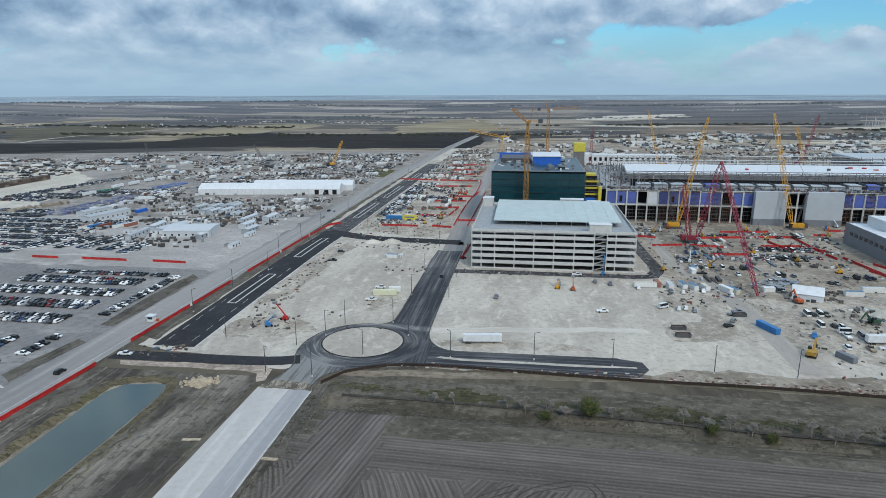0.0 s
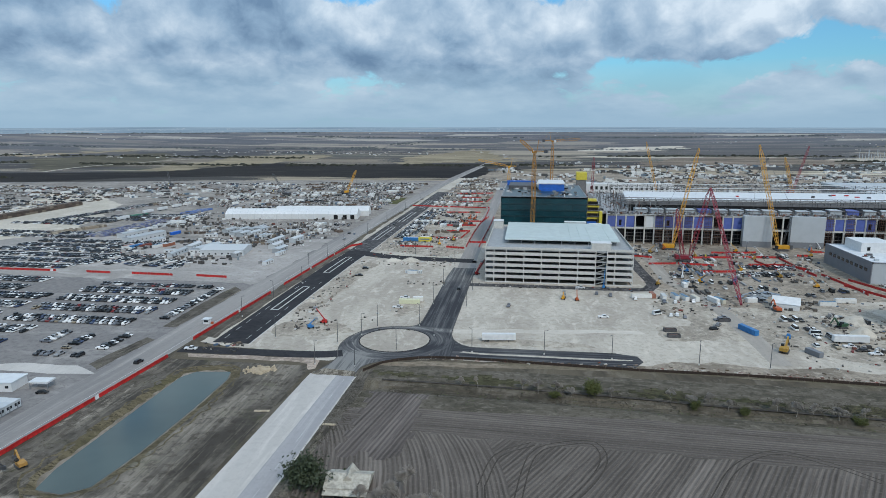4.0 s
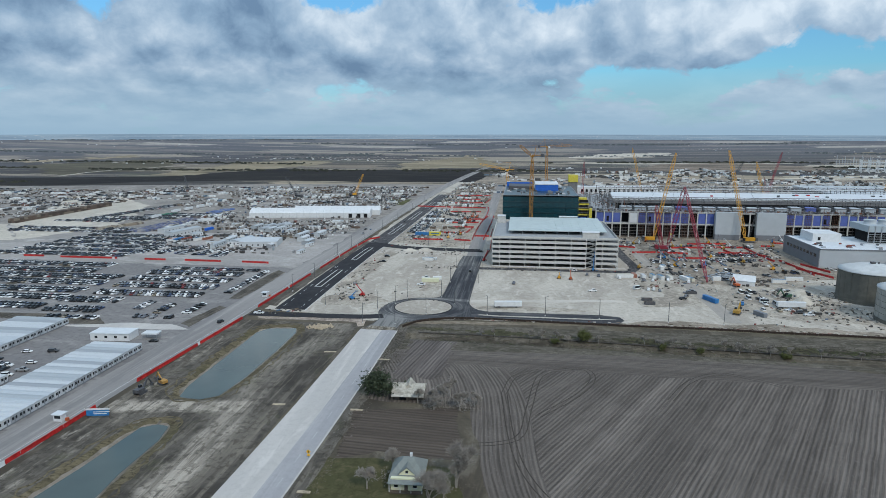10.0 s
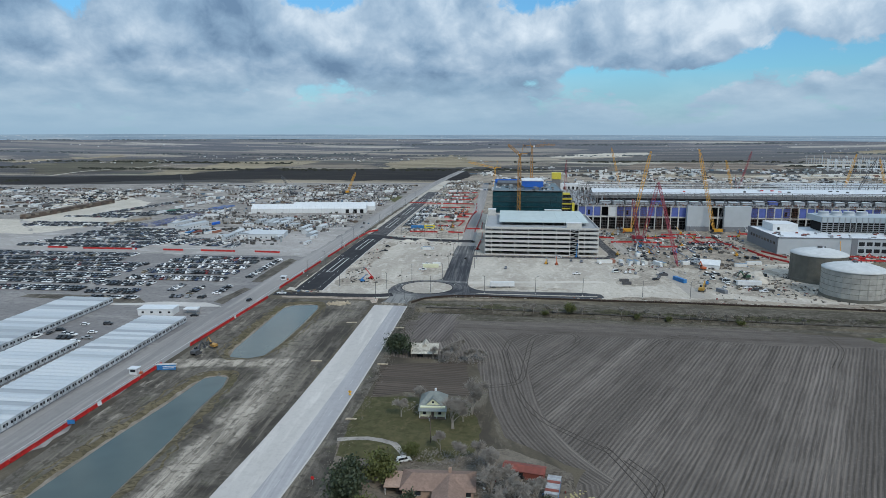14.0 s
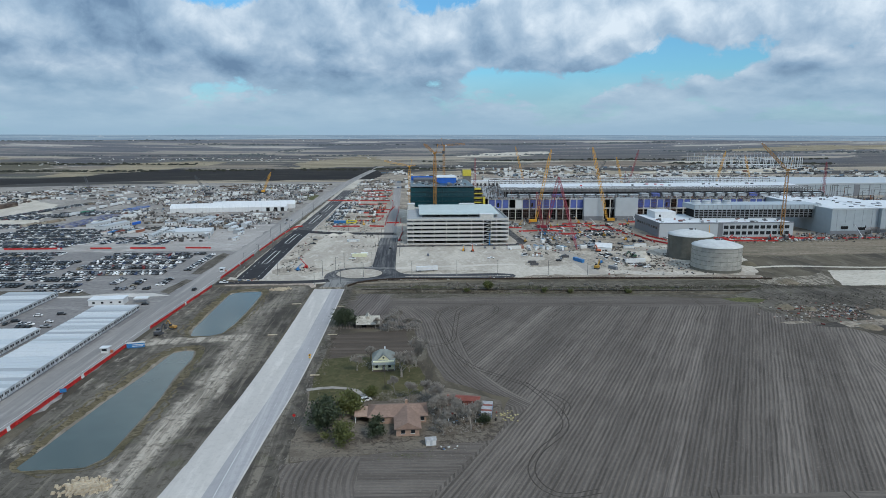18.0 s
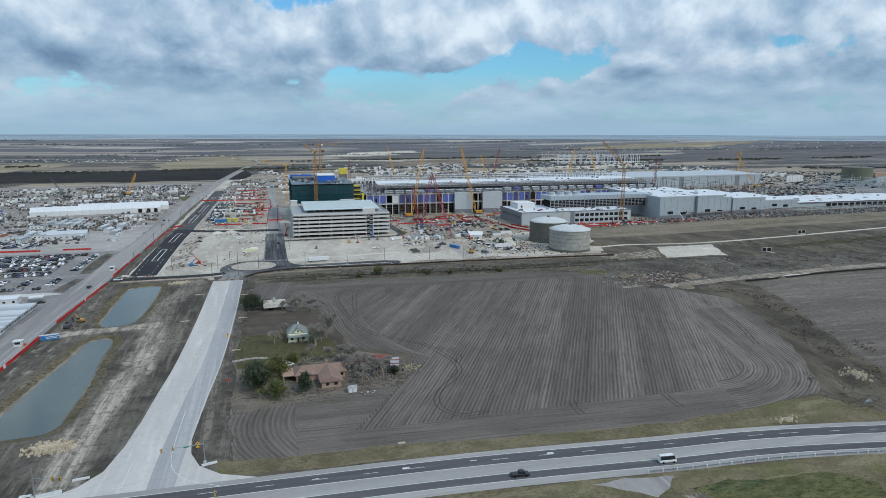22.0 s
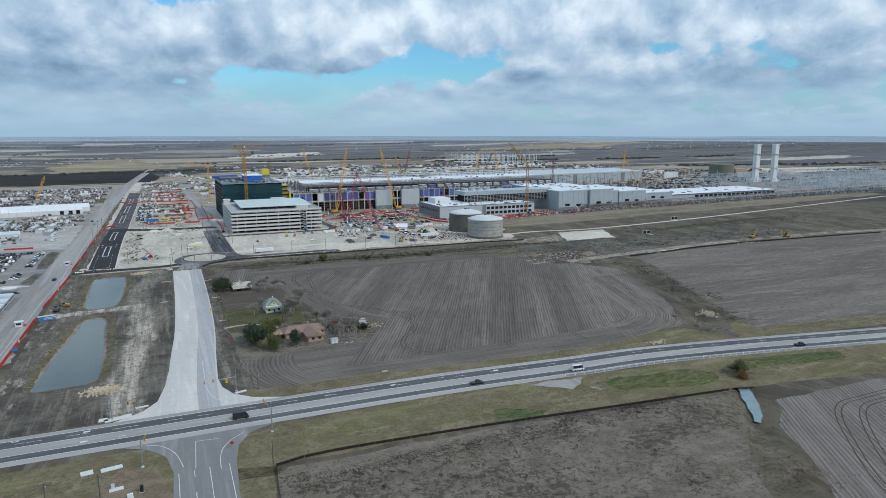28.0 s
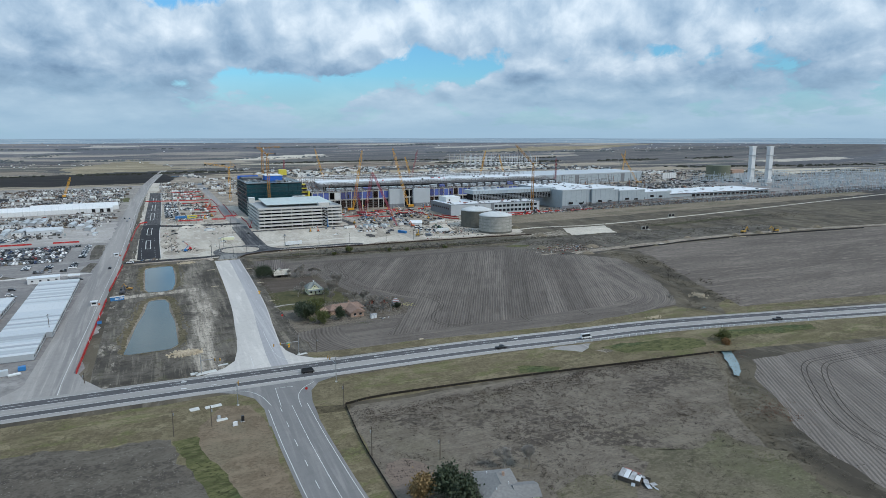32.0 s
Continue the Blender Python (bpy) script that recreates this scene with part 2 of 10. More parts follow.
CAR = [(0.0, (0.74, 0.74, 0.73)), (0.26, (0.008, 0.010, 0.012)), (0.56, (0.035, 0.038, 0.043)), (0.72, (0.24, 0.25, 0.26)),
       (0.81, (0.03, 0.05, 0.11)), (0.86, (0.17, 0.02, 0.02)), (0.885, (0.13, 0.14, 0.16)), (0.97, (0.24, 0.20, 0.14))]
M = dict(
    pad=gravel("crushed_limestone", (0.475, 0.443, 0.38), (0.345, 0.315, 0.268), (0.585, 0.55, 0.48), 0.03, (1, 0.4, 1), 0.35, 0.30),
    lot=gravel("grey_lot_gravel", (0.245, 0.235, 0.222), (0.185, 0.18, 0.178), (0.35, 0.34, 0.32), 0.008, (0.4, 1, 1)),
    yard=gravel("yard_dirt", (0.30, 0.282, 0.255), (0.19, 0.178, 0.162), (0.45, 0.43, 0.39), 0.016),
    sand=gravel("pale_sand", (0.53, 0.495, 0.42), (0.43, 0.40, 0.34), (0.62, 0.585, 0.51), 0.01),
    concrete_road=gravel("new_concrete_road", (0.50, 0.485, 0.455), (0.425, 0.413, 0.39), (0.565, 0.55, 0.515), 0.03, (1.6, 0.15, 1), 0.02, 0.14),
    old_road=gravel("dusty_road", (0.29, 0.28, 0.265), (0.21, 0.205, 0.20), (0.38, 0.365, 0.34), 0.03, (2.2, 0.08, 1), 0.0, 0.12),
    asphalt=gravel("dark_asphalt", (0.038, 0.039, 0.043), (0.030, 0.031, 0.034), (0.055, 0.055, 0.058), 0.03),
    dusty_asphalt=gravel("dusty_asphalt", (0.078, 0.078, 0.081), (0.042, 0.042, 0.045), (0.27, 0.262, 0.248), 0.05, (1, 0.5, 1), 0.3, 0.3),
    shoulder=gravel("worn_shoulder", (0.32, 0.315, 0.30), (0.26, 0.255, 0.245), (0.39, 0.382, 0.36), 0.03, (0.1, 2, 1), 0.0, 0.1),
    lane=gravel("worn_lane", (0.10, 0.10, 0.106), (0.078, 0.079, 0.083), (0.14, 0.14, 0.142), 0.03, (0.1, 2, 1), 0.0, 0.1),
    earth=gravel("brown_earth", (0.215, 0.178, 0.134), (0.115, 0.104, 0.072), (0.33, 0.285, 0.225), 0.022, (0.3, 2, 1)),
    mud=gravel("dark_mud", (0.075, 0.068, 0.06), (0.05, 0.045, 0.04), (0.13, 0.12, 0.105), 0.03, (0.5, 1.5, 1)),
    ditch=gravel("ditch_grass_soil", (0.125, 0.112, 0.09), (0.07, 0.064, 0.048), (0.20, 0.18, 0.15), 0.06, (0.6, 1.4, 1), 0.0, 0.5),
    lawn=gravel("farm_lawn", (0.088, 0.082, 0.040), (0.064, 0.064, 0.030), (0.125, 0.108, 0.060), 0.04),
    darkfield=gravel("dark_fallow", (0.026, 0.024, 0.022), (0.016, 0.015, 0.015), (0.055, 0.049, 0.041), 0.006, (0.3, 1, 1)),
    concrete=plain("precast_concrete", (0.51, 0.505, 0.475), 0.8, 0, 0.8, 0.08, 0.1),
    deck=plain("parking_deck", (0.30, 0.31, 0.315), 0.7, 0, 0.4, 0.05, 0.12),
    # near-black: stands in for shade in openings and interiors, also small black parts
    dark=plain("black_and_shade", (0.02, 0.02, 0.021), 0.9),
    white=plain("white_sheet", (0.62, 0.63, 0.63), 0.5, 0, 0.5, 0.05, 0.08),
    unit=varied("office_unit_roof", [(0, (0.44, 0.47, 0.49)), (0.35, (0.36, 0.385, 0.40)), (0.6, (0.50, 0.52, 0.53)), (0.88, (0.30, 0.32, 0.335))], 0.6),
    roofwhite=plain("white_membrane", (0.60, 0.62, 0.63), 0.6, 0, 0.3, 0.03, 0.08),
    canopy=plain("pale_green_metal", (0.47, 0.53, 0.51), 0.5, 0.1, 0.2, 0.04, 0.07),
    steel=plain("galvanised_steel", (0.34, 0.35, 0.36), 0.5, 0.6, 1.0, 0.1, 0.2),
    darksteel=plain("dark_steel", (0.10, 0.10, 0.105), 0.6, 0.4),
    panel=plain("grey_panel", (0.40, 0.43, 0.45), 0.6, 0, 0.2, 0.05, 0.05),
    panel2=plain("dark_grey_panel", (0.17, 0.18, 0.195), 0.6, 0, 0.2, 0.05, 0.06),
    bluepanel=plain("blue_grey_panel", (0.34, 0.385, 0.41), 0.5, 0, 0.2, 0.03, 0.06),
    wrap=plain("violet_blue_wrap", (0.085, 0.12, 0.36), 0.5, 0, 0.3, 0.08, 0.12),
    blue=plain("bright_blue_wrap", (0.02, 0.12, 0.50), 0.5),
    teal=plain("teal_glass", (0.010, 0.050, 0.062), 0.2, 0.0, 0.2, 0.05, 0.2),
    tealband=plain("teal_spandrel", (0.012, 0.040, 0.048), 0.3),
    yellow=plain("yellow_sheathing", (0.62, 0.52, 0.06), 0.6),
    cranes=plain("crane_yellow", (0.60, 0.30, 0.02), 0.5),
    digger=plain("dusty_machine_yellow", (0.36, 0.21, 0.035), 0.7),
    cranered=plain("crane_red", (0.24, 0.02, 0.035), 0.5),
    red=plain("red_barrier", (0.42, 0.018, 0.016), 0.5, 0, 0.6, 0.08, 0.3),
    orange=plain("orange_paint", (0.42, 0.09, 0.025), 0.5),
    tank=plain("tank_concrete", (0.34, 0.335, 0.305), 0.85, 0, 0.3, 0.06, 0.14),
    tankdark=plain("dark_concrete", (0.12, 0.115, 0.095), 0.8, 0, 0.3, 0.06, 0.15),
    tankroof=plain("tank_dome", (0.50, 0.51, 0.50), 0.7, 0, 0.3, 0.05, 0.1),
    brownroof=plain("brown_shingles", (0.24, 0.165, 0.13), 0.9, 0, 1.2, 0.2, 0.15),
    greyroof=plain("grey_shingles", (0.16, 0.165, 0.165), 0.9, 0, 1.2, 0.2, 0.15),
    greenroof=plain("green_grey_shingles", (0.20, 0.218, 0.205), 0.85, 0, 1.2, 0.2, 0.12),
    cream=plain("cream_siding", (0.60, 0.60, 0.42), 0.7, 0, 0.8, 0.1, 0.06),
    brick=plain("pinkish_brick", (0.36, 0.25, 0.19), 0.9, 0, 2.0, 0.2, 0.15),
    rust=plain("rusty_sheet", (0.20, 0.052, 0.034), 0.7, 0, 0.6, 0.2, 0.25),
    tin=plain("old_tin", (0.36, 0.36, 0.36), 0.6, 0.2, 0.8, 0.3, 0.25),
    wood=plain("weathered_wood", (0.12, 0.10, 0.08), 0.9),
    bark=plain("bark", (0.09, 0.08, 0.07), 0.95),
    twig=plain("bare_twigs", (0.25, 0.228, 0.20), 0.95),
    leaf=plain("dark_leaves", (0.034, 0.048, 0.020), 0.7, 0, 1.5, 0.3, 0.35),
    leaf2=plain("yellow_green_leaves", (0.085, 0.095, 0.022), 0.7, 0, 1.5, 0.3, 0.35),
    glass=plain("window_glass", (0.02, 0.024, 0.028), 0.12),
    rubber=plain("tyre_rubber", (0.018, 0.018, 0.018), 0.9),
    black=plain("black_paint", (0.016, 0.016, 0.018), 0.35),
    paint=plain("road_paint", (0.56, 0.56, 0.54), 0.7, 0, 1.5, 0.2, 0.12),
    signyellow=plain("sign_yellow", (0.75, 0.40, 0.01), 0.5),
    signblue=plain("sign_blue", (0.03, 0.16, 0.38), 0.5),
    rock=plain("pale_rock", (0.43, 0.36, 0.26), 0.95, 0, 0.8, 0.3, 0.25),
    carpaint=varied("car_paint", CAR, 0.28),
    carmany=varied("car_paint_many", CAR, 0.3, 0, True),
    goods=varied("stacked_goods", [(0, (0.62, 0.62, 0.60)), (0.16, (0.28, 0.275, 0.27)), (0.28, (0.05, 0.046, 0.042)), (0.58, (0.105, 0.09, 0.075)),
                                   (0.72, (0.07, 0.11, 0.17)), (0.75, (0.36, 0.35, 0.335)), (0.88, (0.035, 0.034, 0.034)), (0.95, (0.22, 0.26, 0.27)), (0.98, (0.16, 0.06, 0.045))], 0.7, 0, True),
    box=varied("container_paint", [(0, (0.66, 0.66, 0.64)), (0.55, (0.48, 0.50, 0.50)), (0.72, (0.08, 0.17, 0.26)), (0.84, (0.26, 0.10, 0.06)), (0.92, (0.50, 0.47, 0.38))], 0.6),
    boxmany=varied("container_paint_many", [(0, (0.68, 0.68, 0.66)), (0.52, (0.44, 0.46, 0.46)), (0.68, (0.10, 0.15, 0.20)), (0.71, (0.15, 0.08, 0.06)), (0.74, (0.06, 0.058, 0.056)), (0.90, (0.36, 0.34, 0.30))], 0.6, 0, True),
)


for k in ("carpaint", "carmany"):
    M[k].node_tree.nodes["Principled BSDF"].inputs["Specular IOR Level"].default_value = 0.25


def water(name, c):
    n = Nodes(name)
    w = n.noise(n.moved(n.place(), (1, 0.6, 1)), 0.9, 4)
    return n.done(n.mix(n.step(n.noise(n.place(), 0.03, 3), 0.3, 0.7), c, tone(c, 1.25)), 0.10, 0, w, 0.03, 0.35)


def trodden(name, turn=-0.06, tracks=False, pale=0.65):
    """Dark brown worked soil with pale tyre streaks along one bearing; tracks: the worn ways between the ponds."""
    n = Nodes(name)
    p = n.place()
    long = n.moved(p, (1.0, 0.07, 1), turn)
    a, b, c = n.noise(long, 0.16, 6, 0.65, 0.5), n.noise(p, 0.035, 6, 0.65, 0.8), n.noise(p, 1.2, 5, 0.75)
    d = n.noise(long, 0.5, 6, 0.7, 0.3)
    col = n.mix(n.step(b, 0.36, 0.62), (0.058, 0.051, 0.043), (0.13, 0.115, 0.095))
    col = n.mix(n.math("MULTIPLY", n.step(n.noise(p, 0.06, 5, 0.7), 0.55, 0.68), 0.55), col, (0.082, 0.082, 0.042))
    col = n.mix(n.math("MULTIPLY", n.step(a, 0.53, 0.64), pale), col, (0.24, 0.208, 0.165))
    col = n.mix(n.math("MULTIPLY", n.step(d, 0.50, 0.66), 0.5), col, (0.225, 0.196, 0.155))
    col = n.mix(n.math("MULTIPLY", n.step(d, 0.46, 0.34), 0.4), col, (0.052, 0.045, 0.036))
    if tracks:
        o = n.xyz(p)
        wide, fray = n.noise(p, 0.09, 5, 0.7), n.noise(long, 0.3, 5, 0.7)
        k = n.math("DIVIDE", n.math("ADD", o[1], 430.0), 260.0)
        line = n.ramp(k, [(v, (x, x, x)) for v, x in ((0.0, 0.36), (0.12, 0.30), (0.35, 0.46), (0.46, 0.46), (0.56, 0.42), (0.62, 0.38), (0.80, 0.38), (0.95, 0.60))])
        mid = n.math("ADD", -100.0, n.math("MULTIPLY", line, 42.0))
        off = n.math("ADD", n.math("ABSOLUTE", n.math("SUBTRACT", o[0], mid)), n.math("MULTIPLY", n.math("SUBTRACT", wide, 0.5), 13.0))
        way = n.math("MULTIPLY", n.step(off, 8.5, 3.0), n.math("SUBTRACT", 1.0, n.math("MULTIPLY", n.step(o[1], -300.0, -262.0), 0.55)))
        link = n.math("ADD", n.math("ABSOLUTE", n.math("ADD", o[1], n.math("ADD", 272.0, n.math("MULTIPLY", n.math("ADD", o[0], 115.0), -0.12)))), n.math("MULTIPLY", n.math("SUBTRACT", wide, 0.5), 10.0))
        link = n.math("MULTIPLY", n.step(link, 7.0, 3.0), n.math("LESS_THAN", o[0], -80.0))
        verge = n.math("MULTIPLY", n.step(n.noise(n.moved(p, (1, 0.4, 1)), 0.12, 5, 0.7), 0.52, 0.62), n.step(o[0], -119.0, -126.0))
        worn = n.math("MAXIMUM", n.math("MAXIMUM", way, link), n.math("MULTIPLY", verge, 0.8))
        col = n.mix(n.math("MULTIPLY", worn, n.math("ADD", 0.25, n.math("MULTIPLY", n.step(fray, 0.40, 0.58), 0.72))), col, (0.42, 0.37, 0.305))
        col = n.mix(n.math("MULTIPLY", n.math("MULTIPLY", worn, n.step(d, 0.50, 0.60)), 0.45), col, (0.15, 0.128, 0.10))
    e = n.noise(p, 0.3, 5, 0.7, 0.4)
    col = n.mix(n.math("MULTIPLY", n.step(e, 0.52, 0.60), 0.5), col, (0.040, 0.034, 0.026))
    col = n.mix(n.math("MULTIPLY", n.step(c, 0.48, 0.75), 0.45), col, (0.05, 0.044, 0.034))
    return n.done(col, 0.95, 0, c, 0.1)


def rubble(name):
    """Pale loose rubble broken up by dark soil."""
    n = Nodes(name)
    p = n.place()
    a, b = n.noise(n.moved(p, (1, 0.35, 1)), 0.4, 6, 0.75, 0.6), n.noise(p, 1.0, 5, 0.7)
    col = n.mix(n.step(a, 0.42, 0.56), (0.32, 0.28, 0.225), (0.105, 0.089, 0.068))
    return n.done(n.mix(n.math("MULTIPLY", n.step(b, 0.5, 0.7), 0.5), col, (0.16, 0.14, 0.11)), 0.95, 0, b, 0.1)


def mowing(name, base, tip, patchy, bright):
    """Short rough grass: brown and olive mottling with greener patches."""
    n = Nodes(name)
    base, tip, patchy, bright = warm(base), warm(tip), warm(patchy), warm(bright)
    p = n.place()
    q = n.moved(p, (0.6, 1.3, 1))
    a, b, c, d = n.noise(q, 0.05, 6, 0.65, 0.5), n.noise(q, 0.3, 5, 0.72, 0.5), n.noise(p, 1.4, 5, 0.75), n.noise(p, 0.022, 4, 0.6, 0.6)
    col = n.mix(n.step(a, 0.36, 0.64), base, tip)
    col = n.mix(n.math("MULTIPLY", n.step(d, 0.54, 0.66), 0.75), col, patchy)
    col = n.mix(n.math("MULTIPLY", n.step(b, 0.50, 0.58), 0.6), col, tone(base, 0.5))
    col = n.mix(n.math("MULTIPLY", n.step(b, 0.45, 0.36), 0.55), col, bright)
    tuft = n.noise(q, 0.75, 4, 0.7, 0.4)
    col = n.mix(n.math("MULTIPLY", n.step(tuft, 0.53, 0.60), n.math("MULTIPLY", n.step(a, 0.34, 0.6), 0.8)), col, tone(base, 0.3))
    return n.done(n.mix(n.math("MULTIPLY", n.step(c, 0.5, 0.75), 0.4), col, tone(base, 0.5)), 0.95, 0, c, 0.1)


def pasture(name, base, tip, dark, green, clumps=0.85, lush=0.0):
    """Rough grazed ground: grey-brown thatch, dark clumps of weed in drifts, a hint of green."""
    n = Nodes(name)
    base, tip, dark, green = [(c[0] * 1.05, c[1], c[2] * 0.93) for c in (base, tip, dark, green)]
    p = n.place()
    drift, mid, clump, fine = n.noise(n.moved(p, (0.5, 1, 1)), 0.035, 5, 0.6, 0.5), n.noise(p, 0.11, 5, 0.65, 0.4), n.noise(p, 0.42, 4, 0.7, 0.6), n.noise(p, 1.7, 5, 0.75)
    col = n.mix(n.step(mid, 0.34, 0.66), base, tip)
    col = n.mix(n.math("MULTIPLY", n.step(n.noise(p, 0.02, 4, 0.6), 0.52, 0.66), 0.5), col, green)
    if lush:
        a, b = n.noise(n.moved(p, (0.5, 1.1, 1)), 0.075, 6, 0.7, 0.6), n.noise(n.moved(p, (0.4, 1.2, 1), 0.3), 0.1, 6, 0.7, 0.6)
        col = n.mix(n.math("MULTIPLY", n.step(a, 0.50, 0.62), lush), col, (0.112, 0.116, 0.045))
        col = n.mix(n.math("MULTIPLY", n.step(a, 0.62, 0.70), lush * 0.7), col, (0.075, 0.098, 0.036))
        col = n.mix(n.math("MULTIPLY", n.step(b, 0.54, 0.64), lush * 0.8), col, (0.235, 0.20, 0.125))
    thick = n.math("ADD", clump, n.math("MULTIPLY", n.math("SUBTRACT", drift, 0.5), 0.9))
    col = n.mix(n.math("MULTIPLY", n.step(thick, 0.555, 0.62), clumps), col, dark)
    tuft = n.noise(n.moved(p, (0.8, 1.2, 1)), 0.85, 4, 0.7, 0.4)
    col = n.mix(n.math("MULTIPLY", n.step(tuft, 0.52, 0.60), 0.45), col, tone(base, 0.6))
    col = n.mix(n.math("MULTIPLY", n.step(tuft, 0.42, 0.34), 0.45), col, tone(tip, 1.35))
    wide = n.noise(n.moved(p, (0.25, 1.4, 1), 0.05), 0.12, 5, 0.65, 0.4)
    col = n.mix(n.math("MULTIPLY", n.step(wide, 0.54, 0.64), 0.35), col, tone(tip, 1.25))
    col = n.mix(n.math("MULTIPLY", n.step(fine, 0.50, 0.72), 0.5), col, tone(base, 0.55))
    return n.done(col, 0.95, 0, fine, 0.1)


M["dark_scrub"] = pasture("dead_weed_ground", (0.085, 0.078, 0.068), (0.125, 0.115, 0.10), (0.052, 0.046, 0.042), (0.105, 0.092, 0.08), 0.7)
M["bare_brown"] = pasture("bare_brown_soil", (0.135, 0.108, 0.078), (0.185, 0.15, 0.112), (0.105, 0.083, 0.058), (0.155, 0.142, 0.105), 0.5)
M["pink_soil"] = pasture("bare_pinkish_soil", (0.155, 0.125, 0.108), (0.18, 0.147, 0.128), (0.13, 0.105, 0.09), (0.165, 0.135, 0.115), 0.3)
M["green_meadow"] = pasture("thin_green_meadow", (0.105, 0.096, 0.072), (0.15, 0.135, 0.102), (0.075, 0.074, 0.05), (0.09, 0.102, 0.052), 0.7)
M["scrub"] = pasture("scrub_pasture", (0.118, 0.104, 0.088), (0.168, 0.150, 0.128), (0.056, 0.048, 0.043), (0.125, 0.115, 0.085))
M["lot_pale"] = gravel("pale_lot_gravel", (0.37, 0.355, 0.335), (0.28, 0.268, 0.25), (0.47, 0.455, 0.43), 0.012, (0.5, 1, 1), 0.0, 0.3)
M["works"] = gravel("works_dirt", (0.33, 0.29, 0.235), (0.185, 0.16, 0.128), (0.46, 0.415, 0.345), 0.03)
M["dirty_pad"] = gravel("trampled_gravel", (0.43, 0.395, 0.33), (0.27, 0.242, 0.2), (0.53, 0.49, 0.42), 0.06, (1, 0.6, 1), 0.3, 0.5)
M["rubble"] = rubble("pale_rubble")
M["worn_strip"] = gravel("worn_concrete", (0.365, 0.365, 0.37), (0.295, 0.297, 0.303), (0.455, 0.45, 0.443), 0.03, (2.4, 0.06, 1), 0.02, 0.12)
M["green"] = mowing("fresh_green_grass", (0.075, 0.080, 0.034), (0.115, 0.118, 0.050), (0.056, 0.084, 0.038), (0.165, 0.15, 0.085))
M["tan_grass"] = mowing("tan_bank_grass", (0.066, 0.056, 0.035), (0.105, 0.089, 0.054), (0.05, 0.046, 0.026), (0.14, 0.12, 0.077))
M["bank_soil"] = mowing("bank_soil_grass", (0.100, 0.086, 0.053), (0.152, 0.128, 0.080), (0.090, 0.083, 0.042), (0.195, 0.166, 0.112))
M["beach"] = gravel("bare_bank_clay", (0.23, 0.205, 0.168), (0.15, 0.133, 0.108), (0.30, 0.272, 0.228), 0.08, (1, 0.4, 1), 0.0, 0.3)
M["pink_rubble"] = gravel("pinkish_rubble", (0.42, 0.35, 0.285), (0.24, 0.20, 0.165), (0.56, 0.49, 0.415), 0.09, (1, 1, 1), 0.0, 0.5)
M["track"] = gravel("dirt_track", (0.30, 0.263, 0.212), (0.17, 0.147, 0.117), (0.41, 0.365, 0.30), 0.05, (1.6, 0.3, 1), 0.0, 0.7)
M["trodden"] = trodden("trodden_soil")
M["pond_soil"] = trodden("worked_pond_soil", -0.06, True, 0.35)
M["churned"] = trodden("churned_mud", math.pi / 2 - 0.12, False, 0.3)
M["scrapmix"] = varied("scrap_mix", [(0, (0.05, 0.045, 0.04)), (0.34, (0.14, 0.11, 0.08)), (0.56, (0.26, 0.24, 0.21)), (0.80, (0.19, 0.035, 0.03)), (0.85, (0.50, 0.50, 0.48)), (0.92, (0.06, 0.11, 0.18)), (0.95, (0.08, 0.07, 0.06))], 0.8, 0, True)
M["pipes"] = varied("rack_mix", [(0, (0.22, 0.225, 0.23)), (0.3, (0.05, 0.05, 0.052)), (0.55, (0.12, 0.11, 0.10)), (0.75, (0.36, 0.37, 0.38)), (0.9, (0.20, 0.08, 0.04))], 0.6, 0.2, True)
M["tower"] = plain("weathered_crane_yellow", (0.36, 0.17, 0.03), 0.6)
M["olive"] = plain("olive_tank", (0.135, 0.145, 0.10), 0.8, 0, 0.1, 0.03, 0.08)
M["side_road"] = gravel("worn_side_road", (0.20, 0.20, 0.197), (0.16, 0.16, 0.158), (0.26, 0.255, 0.245), 0.03, (2, 0.1, 1), 0.0, 0.1)
M["scaffold"] = plain("rusty_scaffold", (0.12, 0.065, 0.045), 0.8)
M["grime"] = plain("grey_steelwork", (0.19, 0.185, 0.18), 0.7, 0.2, 0.8, 0.1, 0.25)
M["verge"] = pasture("mixed_verge_grass", (0.112, 0.097, 0.062), (0.165, 0.143, 0.095), (0.075, 0.066, 0.043), (0.105, 0.100, 0.05), 0.6, 0.75)
M["pond"] = water("pond_water", (0.056, 0.073, 0.064))
M["creek"] = water("creek_water", (0.13, 0.19, 0.20))


